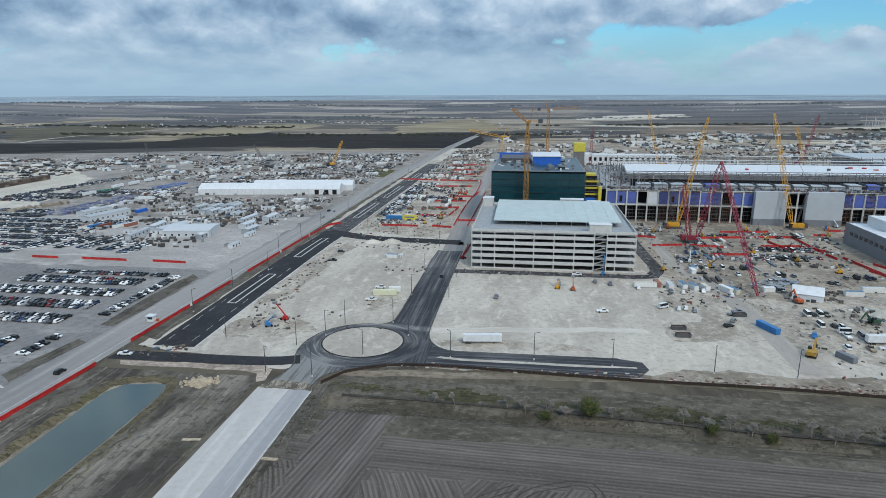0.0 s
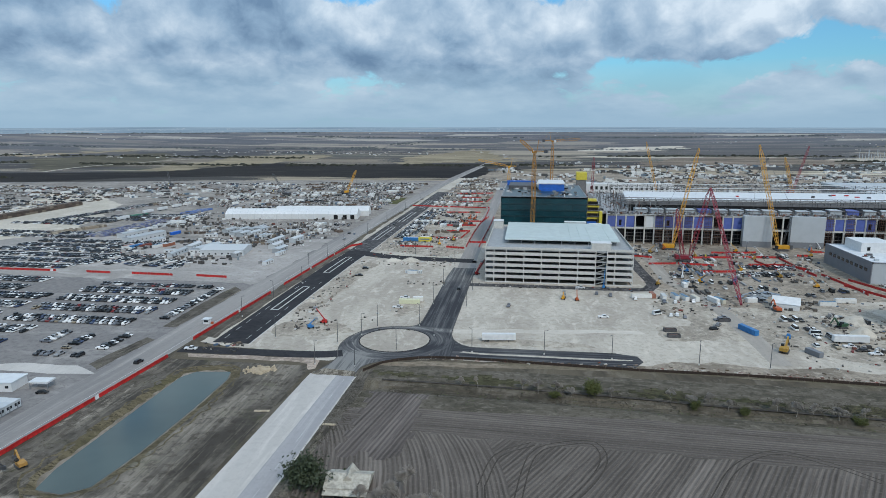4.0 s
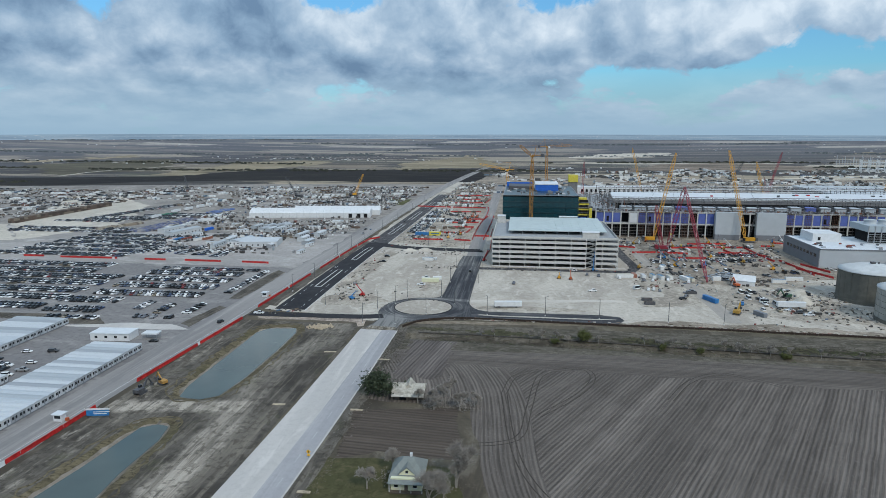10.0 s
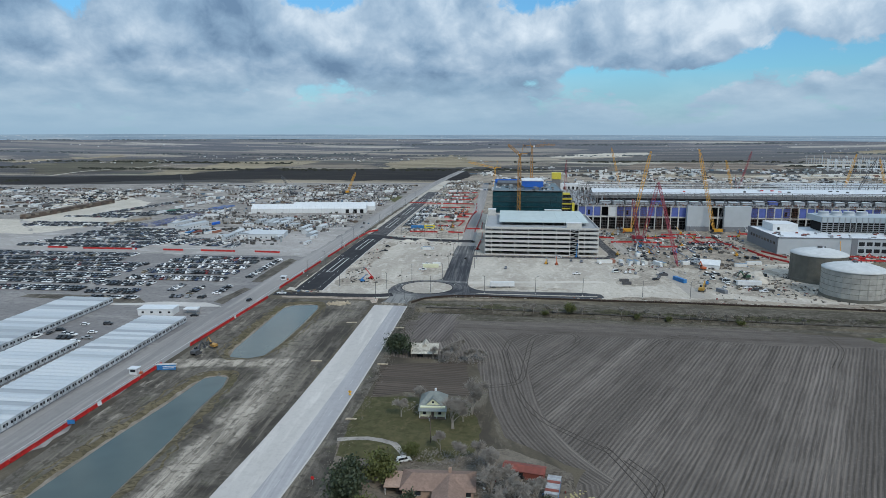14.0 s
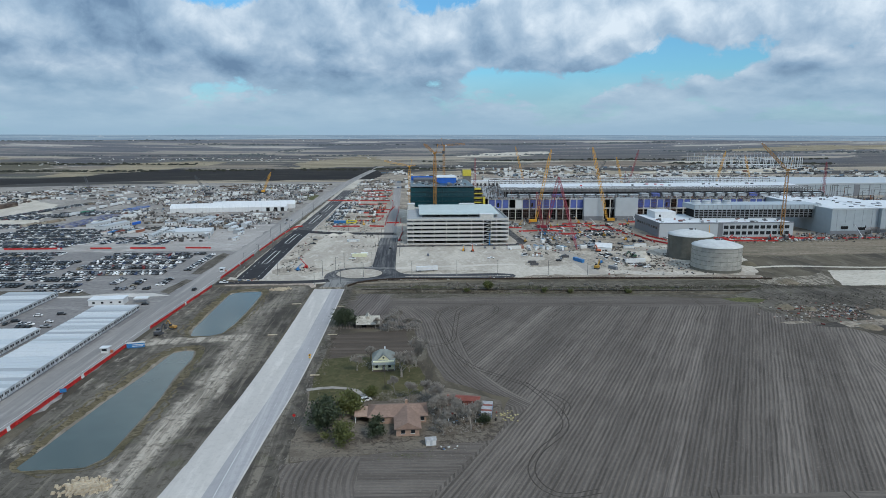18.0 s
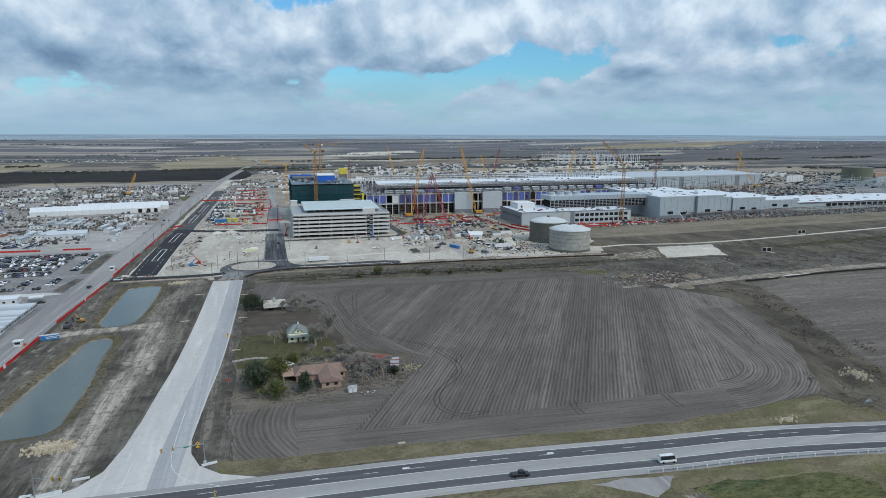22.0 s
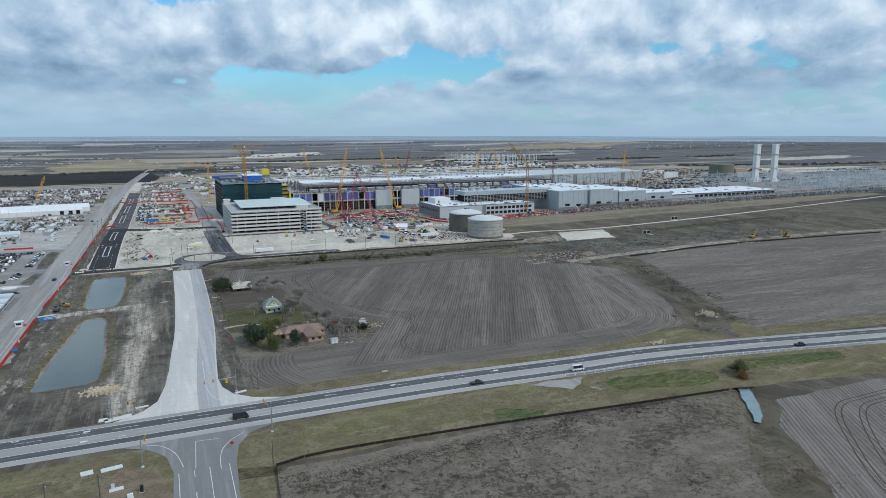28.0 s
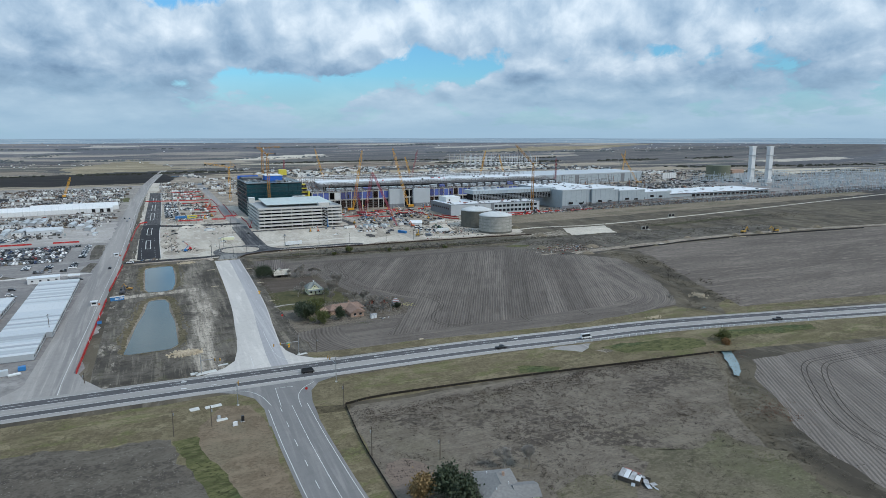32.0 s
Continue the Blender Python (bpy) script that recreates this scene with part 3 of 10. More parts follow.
def plough(name, c, dark, pale, turn, period=1.9, bend=None):
    """Ploughed rows along one bearing; with bend, a headland whose rows follow the field's curved edge."""
    n = Nodes(name)
    c, dark, pale = warm(c), warm(dark), warm(pale)
    p = n.place()
    o = n.xyz(p)
    across = n.math("SUBTRACT", n.math("MULTIPLY", o[0], math.cos(turn)), n.math("MULTIPLY", o[1], math.sin(turn)))
    along = n.math("ADD", n.math("MULTIPLY", o[0], math.sin(turn)), n.math("MULTIPLY", o[1], math.cos(turn)))
    if bend:
        y0, k0, k1, k2, k3 = bend
        d = n.math("MAXIMUM", n.math("MINIMUM", n.math("SUBTRACT", o[1], y0), 80.0), -80.0)
        curve = n.math("ADD", k0, n.math("MULTIPLY", d, n.math("ADD", k1, n.math("MULTIPLY", d, n.math("ADD", k2, n.math("MULTIPLY", d, k3))))))
        ring = n.math("SUBTRACT", o[0], curve)
        dy = d
        pick = n.math("MULTIPLY", n.math("LESS_THAN", ring, 0.0), n.math("GREATER_THAN", o[1], n.math("SUBTRACT", n.math("MULTIPLY", o[0], 1.55), 432.0)))
        across = n.math("ADD", n.math("MULTIPLY", ring, pick), n.math("MULTIPLY", across, n.math("SUBTRACT", 1.0, pick)))
        along = n.math("ADD", n.math("MULTIPLY", dy, pick), n.math("MULTIPLY", along, n.math("SUBTRACT", 1.0, pick)))
    if bend:
        corner = n.math("MULTIPLY", n.math("LESS_THAN", o[1], -386.0), n.math("LESS_THAN", n.math("SUBTRACT", o[0], n.math("MULTIPLY", o[1], 0.645)), 277.0))
        flat_ = n.math("MAXIMUM", corner, n.math("LESS_THAN", o[1], -421.0))
        keep = n.math("SUBTRACT", 1.0, flat_)
        west = n.math("MULTIPLY", n.math("LESS_THAN", o[0], -14.0), flat_)
        east = n.math("SUBTRACT", flat_, west)
        arc = n.math("SUBTRACT", n.math("MULTIPLY", o[0], 0.8), n.math("MULTIPLY", n.math("POWER", n.math("ABSOLUTE", n.math("ADD", o[1], 408.0)), 2.0), 0.009))
        across = n.math("ADD", n.math("ADD", n.math("MULTIPLY", n.math("ADD", o[1], n.math("MULTIPLY", o[0], 0.05)), east), n.math("MULTIPLY", arc, west)), n.math("MULTIPLY", across, keep))
        along = n.math("ADD", n.math("ADD", n.math("MULTIPLY", o[0], east), n.math("MULTIPLY", o[1], west)), n.math("MULTIPLY", along, keep))
    if bend:
        inner = lambda d: n.math("MAXIMUM", n.math("SUBTRACT", 46.0, d), 0.0)
        side = n.math("ADD", n.math("MULTIPLY", n.math("SUBTRACT", o[0], 252.0), -0.95), n.math("MULTIPLY", n.math("ADD", o[1], 284.0), 0.312))
        foot = n.math("ADD", o[1], n.math("ADD", 444.0, n.math("MULTIPLY", n.math("SUBTRACT", 200.0, o[0]), -0.06)))
        turn_ = n.math("SUBTRACT", 46.0, n.math("SQRT", n.math("ADD", n.math("POWER", inner(side), 2.0), n.math("POWER", inner(foot), 2.0))))
        tip = n.math("MULTIPLY", n.math("LESS_THAN", turn_, 27.0), n.math("MULTIPLY", n.math("LESS_THAN", side, 46.0), n.math("LESS_THAN", o[1], -318.0)))
        rest = n.math("SUBTRACT", 1.0, tip)
        across = n.math("ADD", n.math("MULTIPLY", turn_, tip), n.math("MULTIPLY", across, rest))
        along = n.math("ADD", n.math("MULTIPLY", n.math("ADD", o[0], o[1]), tip), n.math("MULTIPLY", along, rest))
        east = n.math("MULTIPLY", east, rest)
        north_edge = n.math("ADD", n.math("ADD", o[1], n.math("MULTIPLY", o[0], 0.045)), n.math("MULTIPLY", n.math("SUBTRACT", n.noise(p, 0.06, 4, 0.6), 0.5), 14.0))
        strip = n.math("GREATER_THAN", north_edge, -214.0)
        off_strip = n.math("SUBTRACT", 1.0, strip)
        across = n.math("ADD", n.math("MULTIPLY", n.math("ADD", o[1], n.math("MULTIPLY", o[0], 0.045)), strip), n.math("MULTIPLY", across, off_strip))
        along = n.math("ADD", n.math("MULTIPLY", o[0], strip), n.math("MULTIPLY", along, off_strip))
        bare = n.math("MAXIMUM", n.math("MULTIPLY", strip, 0.35), n.math("MULTIPLY", n.math("LESS_THAN", side, 12.0), n.math("GREATER_THAN", o[1], -318.0)))
    faint = n.math("SUBTRACT", n.math("SUBTRACT", 1.0, n.math("MULTIPLY", east, 0.7)), n.math("MULTIPLY", west, 0.2)) if bend else 1.0
    if bend:
        faint = n.math("MULTIPLY", faint, n.math("SUBTRACT", 1.0, n.math("MULTIPLY", bare, 0.9)))
    row_space = n.t.nodes.new("ShaderNodeCombineXYZ")
    n.put(across, row_space.inputs[0])
    n.put(n.math("MULTIPLY", along, 0.035), row_space.inputs[1])
    wob = n.math("MULTIPLY", n.noise(p, 0.05, 2), 1.0)
    row = n.math("SINE", n.math("MULTIPLY", n.math("ADD", across, wob), 2 * math.pi / period))
    pass_ = n.math("SINE", n.math("MULTIPLY", across, 2 * math.pi / (period * 8)))
    rows = n.step(row, -0.7, 0.8)
    streak = n.noise(row_space.outputs[0], 0.32, 5, 0.7)
    wide = n.noise(row_space.outputs[0], 0.06, 3, 0.6)
    fine, big = n.noise(p, 0.9, 6, 0.75), n.noise(p, 0.016, 6, 0.65, 0.8)
    base = n.mix(n.step(big, 0.34, 0.64), dark, c)
    base = n.mix(n.math("MULTIPLY", n.step(wide, 0.50, 0.66), 0.6), base, pale)
    base = n.mix(n.math("MULTIPLY", n.step(wide, 0.48, 0.36), 0.75), base, tone(dark, 0.62))
    base = n.mix(n.math("MULTIPLY", n.step(streak, 0.5, 0.72), 0.5), base, tone(dark, 0.62))
    base = n.mix(n.math("MULTIPLY", n.step(n.noise(p, 0.05, 5, 0.7, 0.5), 0.46, 0.7), 0.45), base, tone(dark, 0.8))
    fade = n.step(n.noise(n.moved(p, (1, 1, 1), 0.7), 0.035, 5, 0.7), 0.12, 0.5)
    rows = n.math("MULTIPLY", rows, n.math("ADD", 0.45, n.math("MULTIPLY", n.step(n.noise(row_space.outputs[0], 0.55, 4, 0.7), 0.40, 0.58), 0.55)))
    col = n.mix(n.math("MULTIPLY", n.math("MULTIPLY", n.math("MULTIPLY", rows, faint), fade), n.math("ADD", 0.36, n.math("MULTIPLY", fine, 0.5))), n.mix(0.32, base, pale), tone(dark, 0.5))
    col = n.mix(n.math("MULTIPLY", n.step(pass_, 0.1, 1.0), 0.16), col, tone(dark, 0.5))
    col = n.mix(n.math("MULTIPLY", n.step(fine, 0.5, 0.70), 0.42), col, pale)
    col = n.mix(n.math("MULTIPLY", n.step(n.noise(row_space.outputs[0], 0.9, 4, 0.7), 0.5, 0.62), 0.4), col, tone(dark, 0.55))
    return n.done(col, 0.95, 0, n.math("ADD", n.math("MULTIPLY", row, 0.6), n.noise(p, 2.2, 4, 0.7)), 0.14, 0.8)


M["field"] = plough("ploughed_field", (0.130, 0.114, 0.099), (0.070, 0.061, 0.053), (0.245, 0.217, 0.19), radians(29), 1.55, (-278, 28.28, -0.0544, 0.000177, -0.00003812))
M["field_east"] = gravel("harrowed_field", (0.158, 0.137, 0.118), (0.105, 0.091, 0.078), (0.235, 0.205, 0.176), 0.02, (0.25, 1.6, 1), 0.35)
M["field_south"] = plough("sown_field", (0.172, 0.153, 0.135), (0.132, 0.117, 0.104), (0.265, 0.238, 0.213), radians(34), 1.6)
M["field_corner"] = plough("ridged_field_corner", (0.120, 0.105, 0.094), (0.070, 0.061, 0.055), (0.21, 0.185, 0.168), radians(10.7), 1.7)


def swept_asphalt(name):
    """New asphalt under dust: streaks along the ring and its arms, paler where lorries drag dirt in."""
    n = Nodes(name)
    p = n.place()
    o = n.xyz(p)
    dx, dy = n.math("ADD", o[0], 35.0), n.math("ADD", o[1], 122.0)
    r = n.math("SQRT", n.math("ADD", n.math("MULTIPLY", dx, dx), n.math("MULTIPLY", dy, dy)))
    polar = n.t.nodes.new("ShaderNodeCombineXYZ")
    n.put(r, polar.inputs[0]), n.put(n.math("MULTIPLY", n.math("ARCTAN2", dx, dy), 2.2), polar.inputs[1])
    ring = n.noise(polar.outputs[0], 0.55, 5, 0.65, 0.4)
    arm = n.noise(n.moved(p, (1.0, 0.022, 1), -0.04), 0.6, 5, 0.65, 0.3)
    cross = n.noise(n.moved(p, (0.022, 1.0, 1), 0.0), 0.6, 5, 0.65, 0.3)
    streak = n.mix(n.step(r, 25.0, 29.0), ring, n.mix(n.math("GREATER_THAN", o[0], -5.0), arm, cross))
    bring = n.noise(p, 0.035, 4, 0.6, 0.6)
    south = n.math("MULTIPLY", n.step(o[1], -128.0, -150.0), n.step(o[0], -30.0, -46.0))
    west = n.math("MULTIPLY", n.step(o[0], -32.0, -48.0), 0.22)
    dust = n.math("ADD", n.math("ADD", n.math("MULTIPLY", n.step(streak, 0.36, 0.72), 0.8), n.math("MULTIPLY", south, 0.65)), n.math("ADD", west, n.math("MULTIPLY", n.math("SUBTRACT", bring, 0.5), 1.1)))
    dust = n.math("ADD", dust, n.math("MULTIPLY", n.step(o[1], -45.0, 25.0), 0.38))
    spill = n.math("ABSOLUTE", n.math("ADD", n.math("ADD", o[1], 103.5), n.math("MULTIPLY", n.math("ADD", o[0], 18.0), 0.12)))
    dust = n.math("ADD", dust, n.math("MULTIPLY", n.step(n.math("ADD", spill, n.math("MULTIPLY", n.math("SUBTRACT", streak, 0.5), 6.0)), 4.5, 1.0), 0.55))
    col = n.ramp(dust, [(0.08, (0.040, 0.041, 0.046)), (0.45, (0.082, 0.082, 0.085)), (0.8, (0.135, 0.133, 0.13)), (1.0, (0.225, 0.22, 0.208))])
    fine = n.noise(p, 1.6, 4, 0.7)
    return n.done(n.mix(n.math("MULTIPLY", n.step(fine, 0.5, 0.75), 0.25), col, (0.05, 0.05, 0.053)), 0.9, 0, fine, 0.03)


M["swept"] = swept_asphalt("dust_swept_asphalt")
M["worn_paint"] = plain("worn_road_paint", (0.46, 0.46, 0.45), 0.8, 0, 1.5, 0.2, 0.2)
M["worn_kerb"] = plain("dusty_dark_kerb", (0.105, 0.10, 0.095), 0.9, 0, 0.5, 0.1, 0.3)
M["far_tan"] = gravel("tan_stubble", (0.30, 0.255, 0.175), (0.19, 0.165, 0.11), (0.42, 0.37, 0.275), 0.006, (0.3, 1, 1), 0.4, 0.3)
M["far_olive"] = gravel("olive_pasture", (0.115, 0.105, 0.075), (0.08, 0.075, 0.056), (0.18, 0.16, 0.115), 0.006, (0.3, 1, 1), 0.3, 0.3)
M["far_slate"] = gravel("slate_brown_soil", (0.115, 0.112, 0.112), (0.08, 0.08, 0.084), (0.25, 0.23, 0.195), 0.004, (0.15, 1.6, 1), 0.1, 0.3)
M["far_brown"] = gravel("graded_brown_soil", (0.24, 0.195, 0.15), (0.12, 0.102, 0.083), (0.40, 0.35, 0.285), 0.008, (0.25, 1.4, 1), 0.1, 0.4)
M["plot"] = plough("worked_farm_plot", (0.092, 0.076, 0.062), (0.08, 0.066, 0.054), (0.125, 0.104, 0.085), radians(-86), 2.0)
M["haul"] = gravel("haul_dust", (0.335, 0.315, 0.28), (0.27, 0.25, 0.22), (0.41, 0.385, 0.34), 0.03, (1.6, 0.2, 1), 0.0, 0.15)
M["pale_dust"] = gravel("pale_limestone_dust", (0.54, 0.51, 0.45), (0.45, 0.42, 0.365), (0.60, 0.57, 0.505), 0.05, (0.3, 1, 1), 0.0, 0.15)
M["ditch_green"] = mowing("damp_ditch_grass", (0.055, 0.054, 0.03), (0.085, 0.08, 0.045), (0.05, 0.058, 0.025), (0.12, 0.105, 0.066))
M["shingles"] = plain("pale_grey_shingles", (0.205, 0.200, 0.192), 0.9, 0, 1.2, 0.15, 0.15)
M["fence_cloth"] = plain("black_fence_cloth", (0.030, 0.026, 0.022), 0.95)
M["rut"] = plain("wheel_ruts", (0.066, 0.056, 0.047), 0.95, 0, 0.8, 0.1, 0.3)


def plain_of_fields():
    """The wide plain: near the site disturbed soil and dry grass, further out a patchwork of fields."""
    n = Nodes("wide_plain")
    p = n.place()
    q = n.moved(p, (0.0021, 0.0066, 0), 0.06)
    v = n.node("ShaderNodeTexVoronoi", Scale=1.0, Randomness=0.75)
    v.distance = "CHEBYCHEV"
    warp = n.node("ShaderNodeVectorMath")
    warp.operation = "ADD"
    ripple = n.node("ShaderNodeTexNoise", Scale=3.0, Detail=5.0, Roughness=0.65)
    n.put(q, ripple.inputs["Vector"])
    shrink = n.node("ShaderNodeVectorMath")
    shrink.operation = "SCALE"
    shrink.inputs["Scale"].default_value = 0.55
    n.put(ripple.outputs["Color"], shrink.inputs[0])
    n.put(q, warp.inputs[0])
    n.put(shrink.outputs[0], warp.inputs[1])
    n.put(warp.outputs[0], v.inputs["Vector"])
    pick = n.xyz(v.outputs["Color"])
    fields = n.ramp(pick[0], [(0, (0.050, 0.044, 0.038)), (0.22, (0.098, 0.082, 0.062)), (0.36, (0.22, 0.18, 0.13)), (0.46, (0.062, 0.058, 0.053)),
                              (0.62, (0.34, 0.285, 0.205)), (0.72, (0.085, 0.082, 0.062)), (0.82, (0.066, 0.062, 0.060)), (0.95, (0.52, 0.46, 0.36))], True)
    streak = n.noise(n.moved(p, (0.0006, 0.006, 0)), 1.0, 6, 0.65)
    fields = n.mix(n.math("MULTIPLY", n.step(streak, 0.45, 0.70), 0.4), fields, (0.062, 0.056, 0.050))
    thin = n.noise(n.moved(p, (0.0009, 0.011, 0), 0.05), 1.0, 7, 0.7, 0.3)
    fields = n.mix(n.math("MULTIPLY", n.step(thin, 0.565, 0.60), 0.75), fields, (0.37, 0.31, 0.225))
    fields = n.mix(n.math("MULTIPLY", n.step(thin, 0.45, 0.40), 0.7), fields, (0.045, 0.044, 0.040))
    lanes = n.noise(n.moved(p, (0.0016, 0.022, 0), -0.08), 1.0, 6, 0.7, 0.4)
    fields = n.mix(n.math("MULTIPLY", n.step(lanes, 0.60, 0.63), 0.6), fields, (0.42, 0.37, 0.29))
    fields = n.mix(n.math("MULTIPLY", n.step(lanes, 0.42, 0.39), 0.6), fields, (0.050, 0.053, 0.056))
    grit = n.noise(p, 0.02, 6, 0.7)
    fields = n.mix(n.math("MULTIPLY", n.step(grit, 0.52, 0.7), 0.3), fields, (0.060, 0.056, 0.048))
    a, b, c = n.noise(n.moved(p, (1, 0.45, 1)), 0.035, 6, 0.65, 0.8), n.noise(n.moved(p, (1.2, 0.5, 1)), 0.09, 6, 0.7, 0.5), n.noise(p, 1.2, 5, 0.7)
    soil = n.mix(n.step(a, 0.38, 0.6), (0.064, 0.054, 0.042), (0.118, 0.099, 0.071))
    soil = n.mix(n.math("MULTIPLY", n.step(b, 0.50, 0.64), 0.35), soil, (0.24, 0.21, 0.165))
    soil = n.mix(n.math("MULTIPLY", n.step(c, 0.45, 0.75), 0.45), soil, (0.05, 0.048, 0.036))
    o = n.xyz(p)
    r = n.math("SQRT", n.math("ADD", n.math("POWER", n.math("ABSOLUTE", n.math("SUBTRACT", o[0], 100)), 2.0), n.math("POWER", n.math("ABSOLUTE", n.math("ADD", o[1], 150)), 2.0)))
    fields = n.mix(n.math("MULTIPLY", n.step(r, 900, 3600), 0.48), fields, (0.185, 0.192, 0.222))      # distance haze put into the colour: fields fade to grey-blue
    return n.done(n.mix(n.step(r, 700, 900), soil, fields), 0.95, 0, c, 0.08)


M["plain"] = plain_of_fields()
# ---------------------------------------------------------------- mesh helpers


class Shape:
    """Collects corners and faces for one mesh."""

    def __init__(self):
        self.v, self.f = [], []

    def face(self, *pts):
        k = len(self.v)
        self.v += [tuple(p) for p in pts]
        self.f.append(tuple(range(k, k + len(pts))))
        return self

    def hull(self, low, high):
        """A closed body between two outlines of equal length."""
        k, n = len(self.v), len(low)
        self.v += [tuple(p) for p in low] + [tuple(p) for p in high]
        self.f += [tuple(range(k + n - 1, k - 1, -1)), tuple(range(k + n, k + 2 * n))]
        self.f += [(k + i, k + (i + 1) % n, k + n + (i + 1) % n, k + n + i) for i in range(n)]
        return self

    def box(self, x0, x1, y0, y1, z0, z1):
        o = ((x0, y0), (x1, y0), (x1, y1), (x0, y1))
        return self.hull([(*p, z0) for p in o], [(*p, z1) for p in o])

    def block(self, x, y, z, sx, sy, sz, turn=0.0, top=1.0):
        """A box on (x, y, z), turned; its top may be narrower."""
        c, s = math.cos(turn), math.sin(turn)
        o = ((-sx / 2, -sy / 2), (sx / 2, -sy / 2), (sx / 2, sy / 2), (-sx / 2, sy / 2))
        at = lambda k, h: [(x + c * a * k - s * b * k, y + s * a * k + c * b * k, h) for a, b in o]
        return self.hull(at(1, z), at(top, z + sz))

    def bar(self, p, q, w, w2=None):
        """A straight square bar from p to q."""
        p, q = Vector(p), Vector(q)
        d = (q - p).normalized()
        a = d.cross(Vector((0, 0, 1)) if abs(d.z) < 0.9 else Vector((1, 0, 0))).normalized()
        b = d.cross(a)
        w2 = w if w2 is None else w2
        ring = lambda o, k: [o + a * i * k / 2 + b * j * k / 2 for i, j in ((-1, -1), (1, -1), (1, 1), (-1, 1))]
        return self.hull(ring(p, w), ring(q, w2))

    def tube(self, p, q, r, r2=None, n=8):
        p, q = Vector(p), Vector(q)
        d = (q - p).normalized()
        a = d.cross(Vector((0, 0, 1)) if abs(d.z) < 0.9 else Vector((1, 0, 0))).normalized()
        b = d.cross(a)
        r2 = r if r2 is None else r2
        ring = lambda o, k: [o + (a * math.cos(i * 2 * math.pi / n) + b * math.sin(i * 2 * math.pi / n)) * k for i in range(n)]
        return self.hull(ring(p, r), ring(q, r2))

    def disc(self, x, y, rings, n=48):
        """A turned body from rows of radius and height."""
        k = len(self.v)
        for r, z in rings:
            self.v += [(x + r * math.cos(i * 2 * math.pi / n), y + r * math.sin(i * 2 * math.pi / n), z) for i in range(n)]
        for j in range(len(rings) - 1):
            self.f += [(k + j * n + i, k + j * n + (i + 1) % n, k + (j + 1) * n + (i + 1) % n, k + (j + 1) * n + i) for i in range(n)]
        self.f += [tuple(k + i for i in range(n - 1, -1, -1)), tuple(k + (len(rings) - 1) * n + i for i in range(n))]
        return self

    def mesh(self, name, material, smooth=False):
        me = bpy.data.meshes.new(name)
        me.from_pydata([tuple(p) for p in self.v], [], self.f)
        me.materials.append(material)
        if smooth:
            me.shade_smooth()
        return me


def part(name, shape, material, parent=None, label="", smooth=False):
    """Links a shape, or a mesh that is shared, as one mesh object under a thing or a part."""
    me = shape if isinstance(shape, bpy.types.Mesh) else shape.mesh(name, material, smooth)
    ob = new(name, me)
    if parent is not None:
        ob.parent = parent
    return tagged(ob, label) if label else ob


def thing(name, label, category, at=(0, 0, 0), turn=0.0, group="", kind=""):
    ob = new(name)
    ob.empty_display_size = 0.5
    ob.matrix_world = pose(*at, 0, 0, turn)
    return tagged(ob, label, category, group, kind)


def setting(name, shape, material, label, category, smooth=False):
    return tagged(part(name, shape, material, None, "", smooth), label, category, "", "structure")


rnd = random.Random(7)

# ---------------------------------------------------------------- ground


def off_edge(px, py, poly):
    """Distance to an outline, below zero inside it."""
    d = np.full(px.shape, 1e9)
    inside = np.zeros(px.shape, bool)
    for (ax, ay), (bx, by) in zip(poly, poly[1:] + poly[:1]):
        ex, ey = bx - ax, by - ay
        k = np.clip(((px - ax) * ex + (py - ay) * ey) / (ex * ex + ey * ey), 0, 1)
        d = np.minimum(d, np.hypot(px - ax - k * ex, py - ay - k * ey))
        cross = (ay > py) != (by > py)
        inside ^= cross & (px < (bx - ax) * (py - ay) / (by - ay + 1e-9) + ax)
    return np.where(inside, -d, d)


def off_line(px, py, line):
    d = np.full(px.shape, 1e9)
    for (ax, ay), (bx, by) in zip(line, line[1:]):
        ex, ey = bx - ax, by - ay
        k = np.clip(((px - ax) * ex + (py - ay) * ey) / (ex * ex + ey * ey), 0, 1)
        d = np.minimum(d, np.hypot(px - ax - k * ex, py - ay - k * ey))
    return d


def ease(v, lo, hi):
    k = np.clip((v - lo) / (hi - lo), 0, 1)
    return k * k * (3 - 2 * k)


POND_1 = [(-114, -178), (-111, -172), (-98, -170), (-96, -177), (-95.5, -205), (-96, -238), (-98, -257), (-103, -261), (-111, -260), (-113, -250)]
POND_2 = [(-111, -289), (-107, -286), (-103, -287), (-101, -297), (-101, -318), (-99, -342), (-98.5, -387), (-102, -392.5), (-121, -393.5), (-116.5, -343), (-113, -317)]
CREEK = [(300, -215), (275, -290), (255, -345), (225, -415), (205, -445), (190, -463), (155, -509), (131, -537), (109, -559), (99, -574), (93, -588), (88, -602), (80, -640), (60, -700)]
DITCH = [(-30, -176), (5, -177), (63, -180), (144, -186), (200, -190), (290, -192)]


def level(px, py):
    px, py = np.asarray(px, float), np.asarray(py, float)
    z = np.zeros(px.shape)
    for pond in (POND_1, POND_2):
        z -= 2.0 * (1 - ease(off_edge(px, py, pond), -2.5, 6.0))
    z -= 1.8 * (1 - ease(off_line(px, py, DITCH), 0.8, 7.0))
    z -= 1.6 * (1 - ease(off_line(px, py, CREEK), 1.4, 6.0)) * (0.35 + 0.65 * (1 - ease(py, -430, -300))) * np.maximum(1 - ease(py, -508, -503), ease(py, -450, -444))
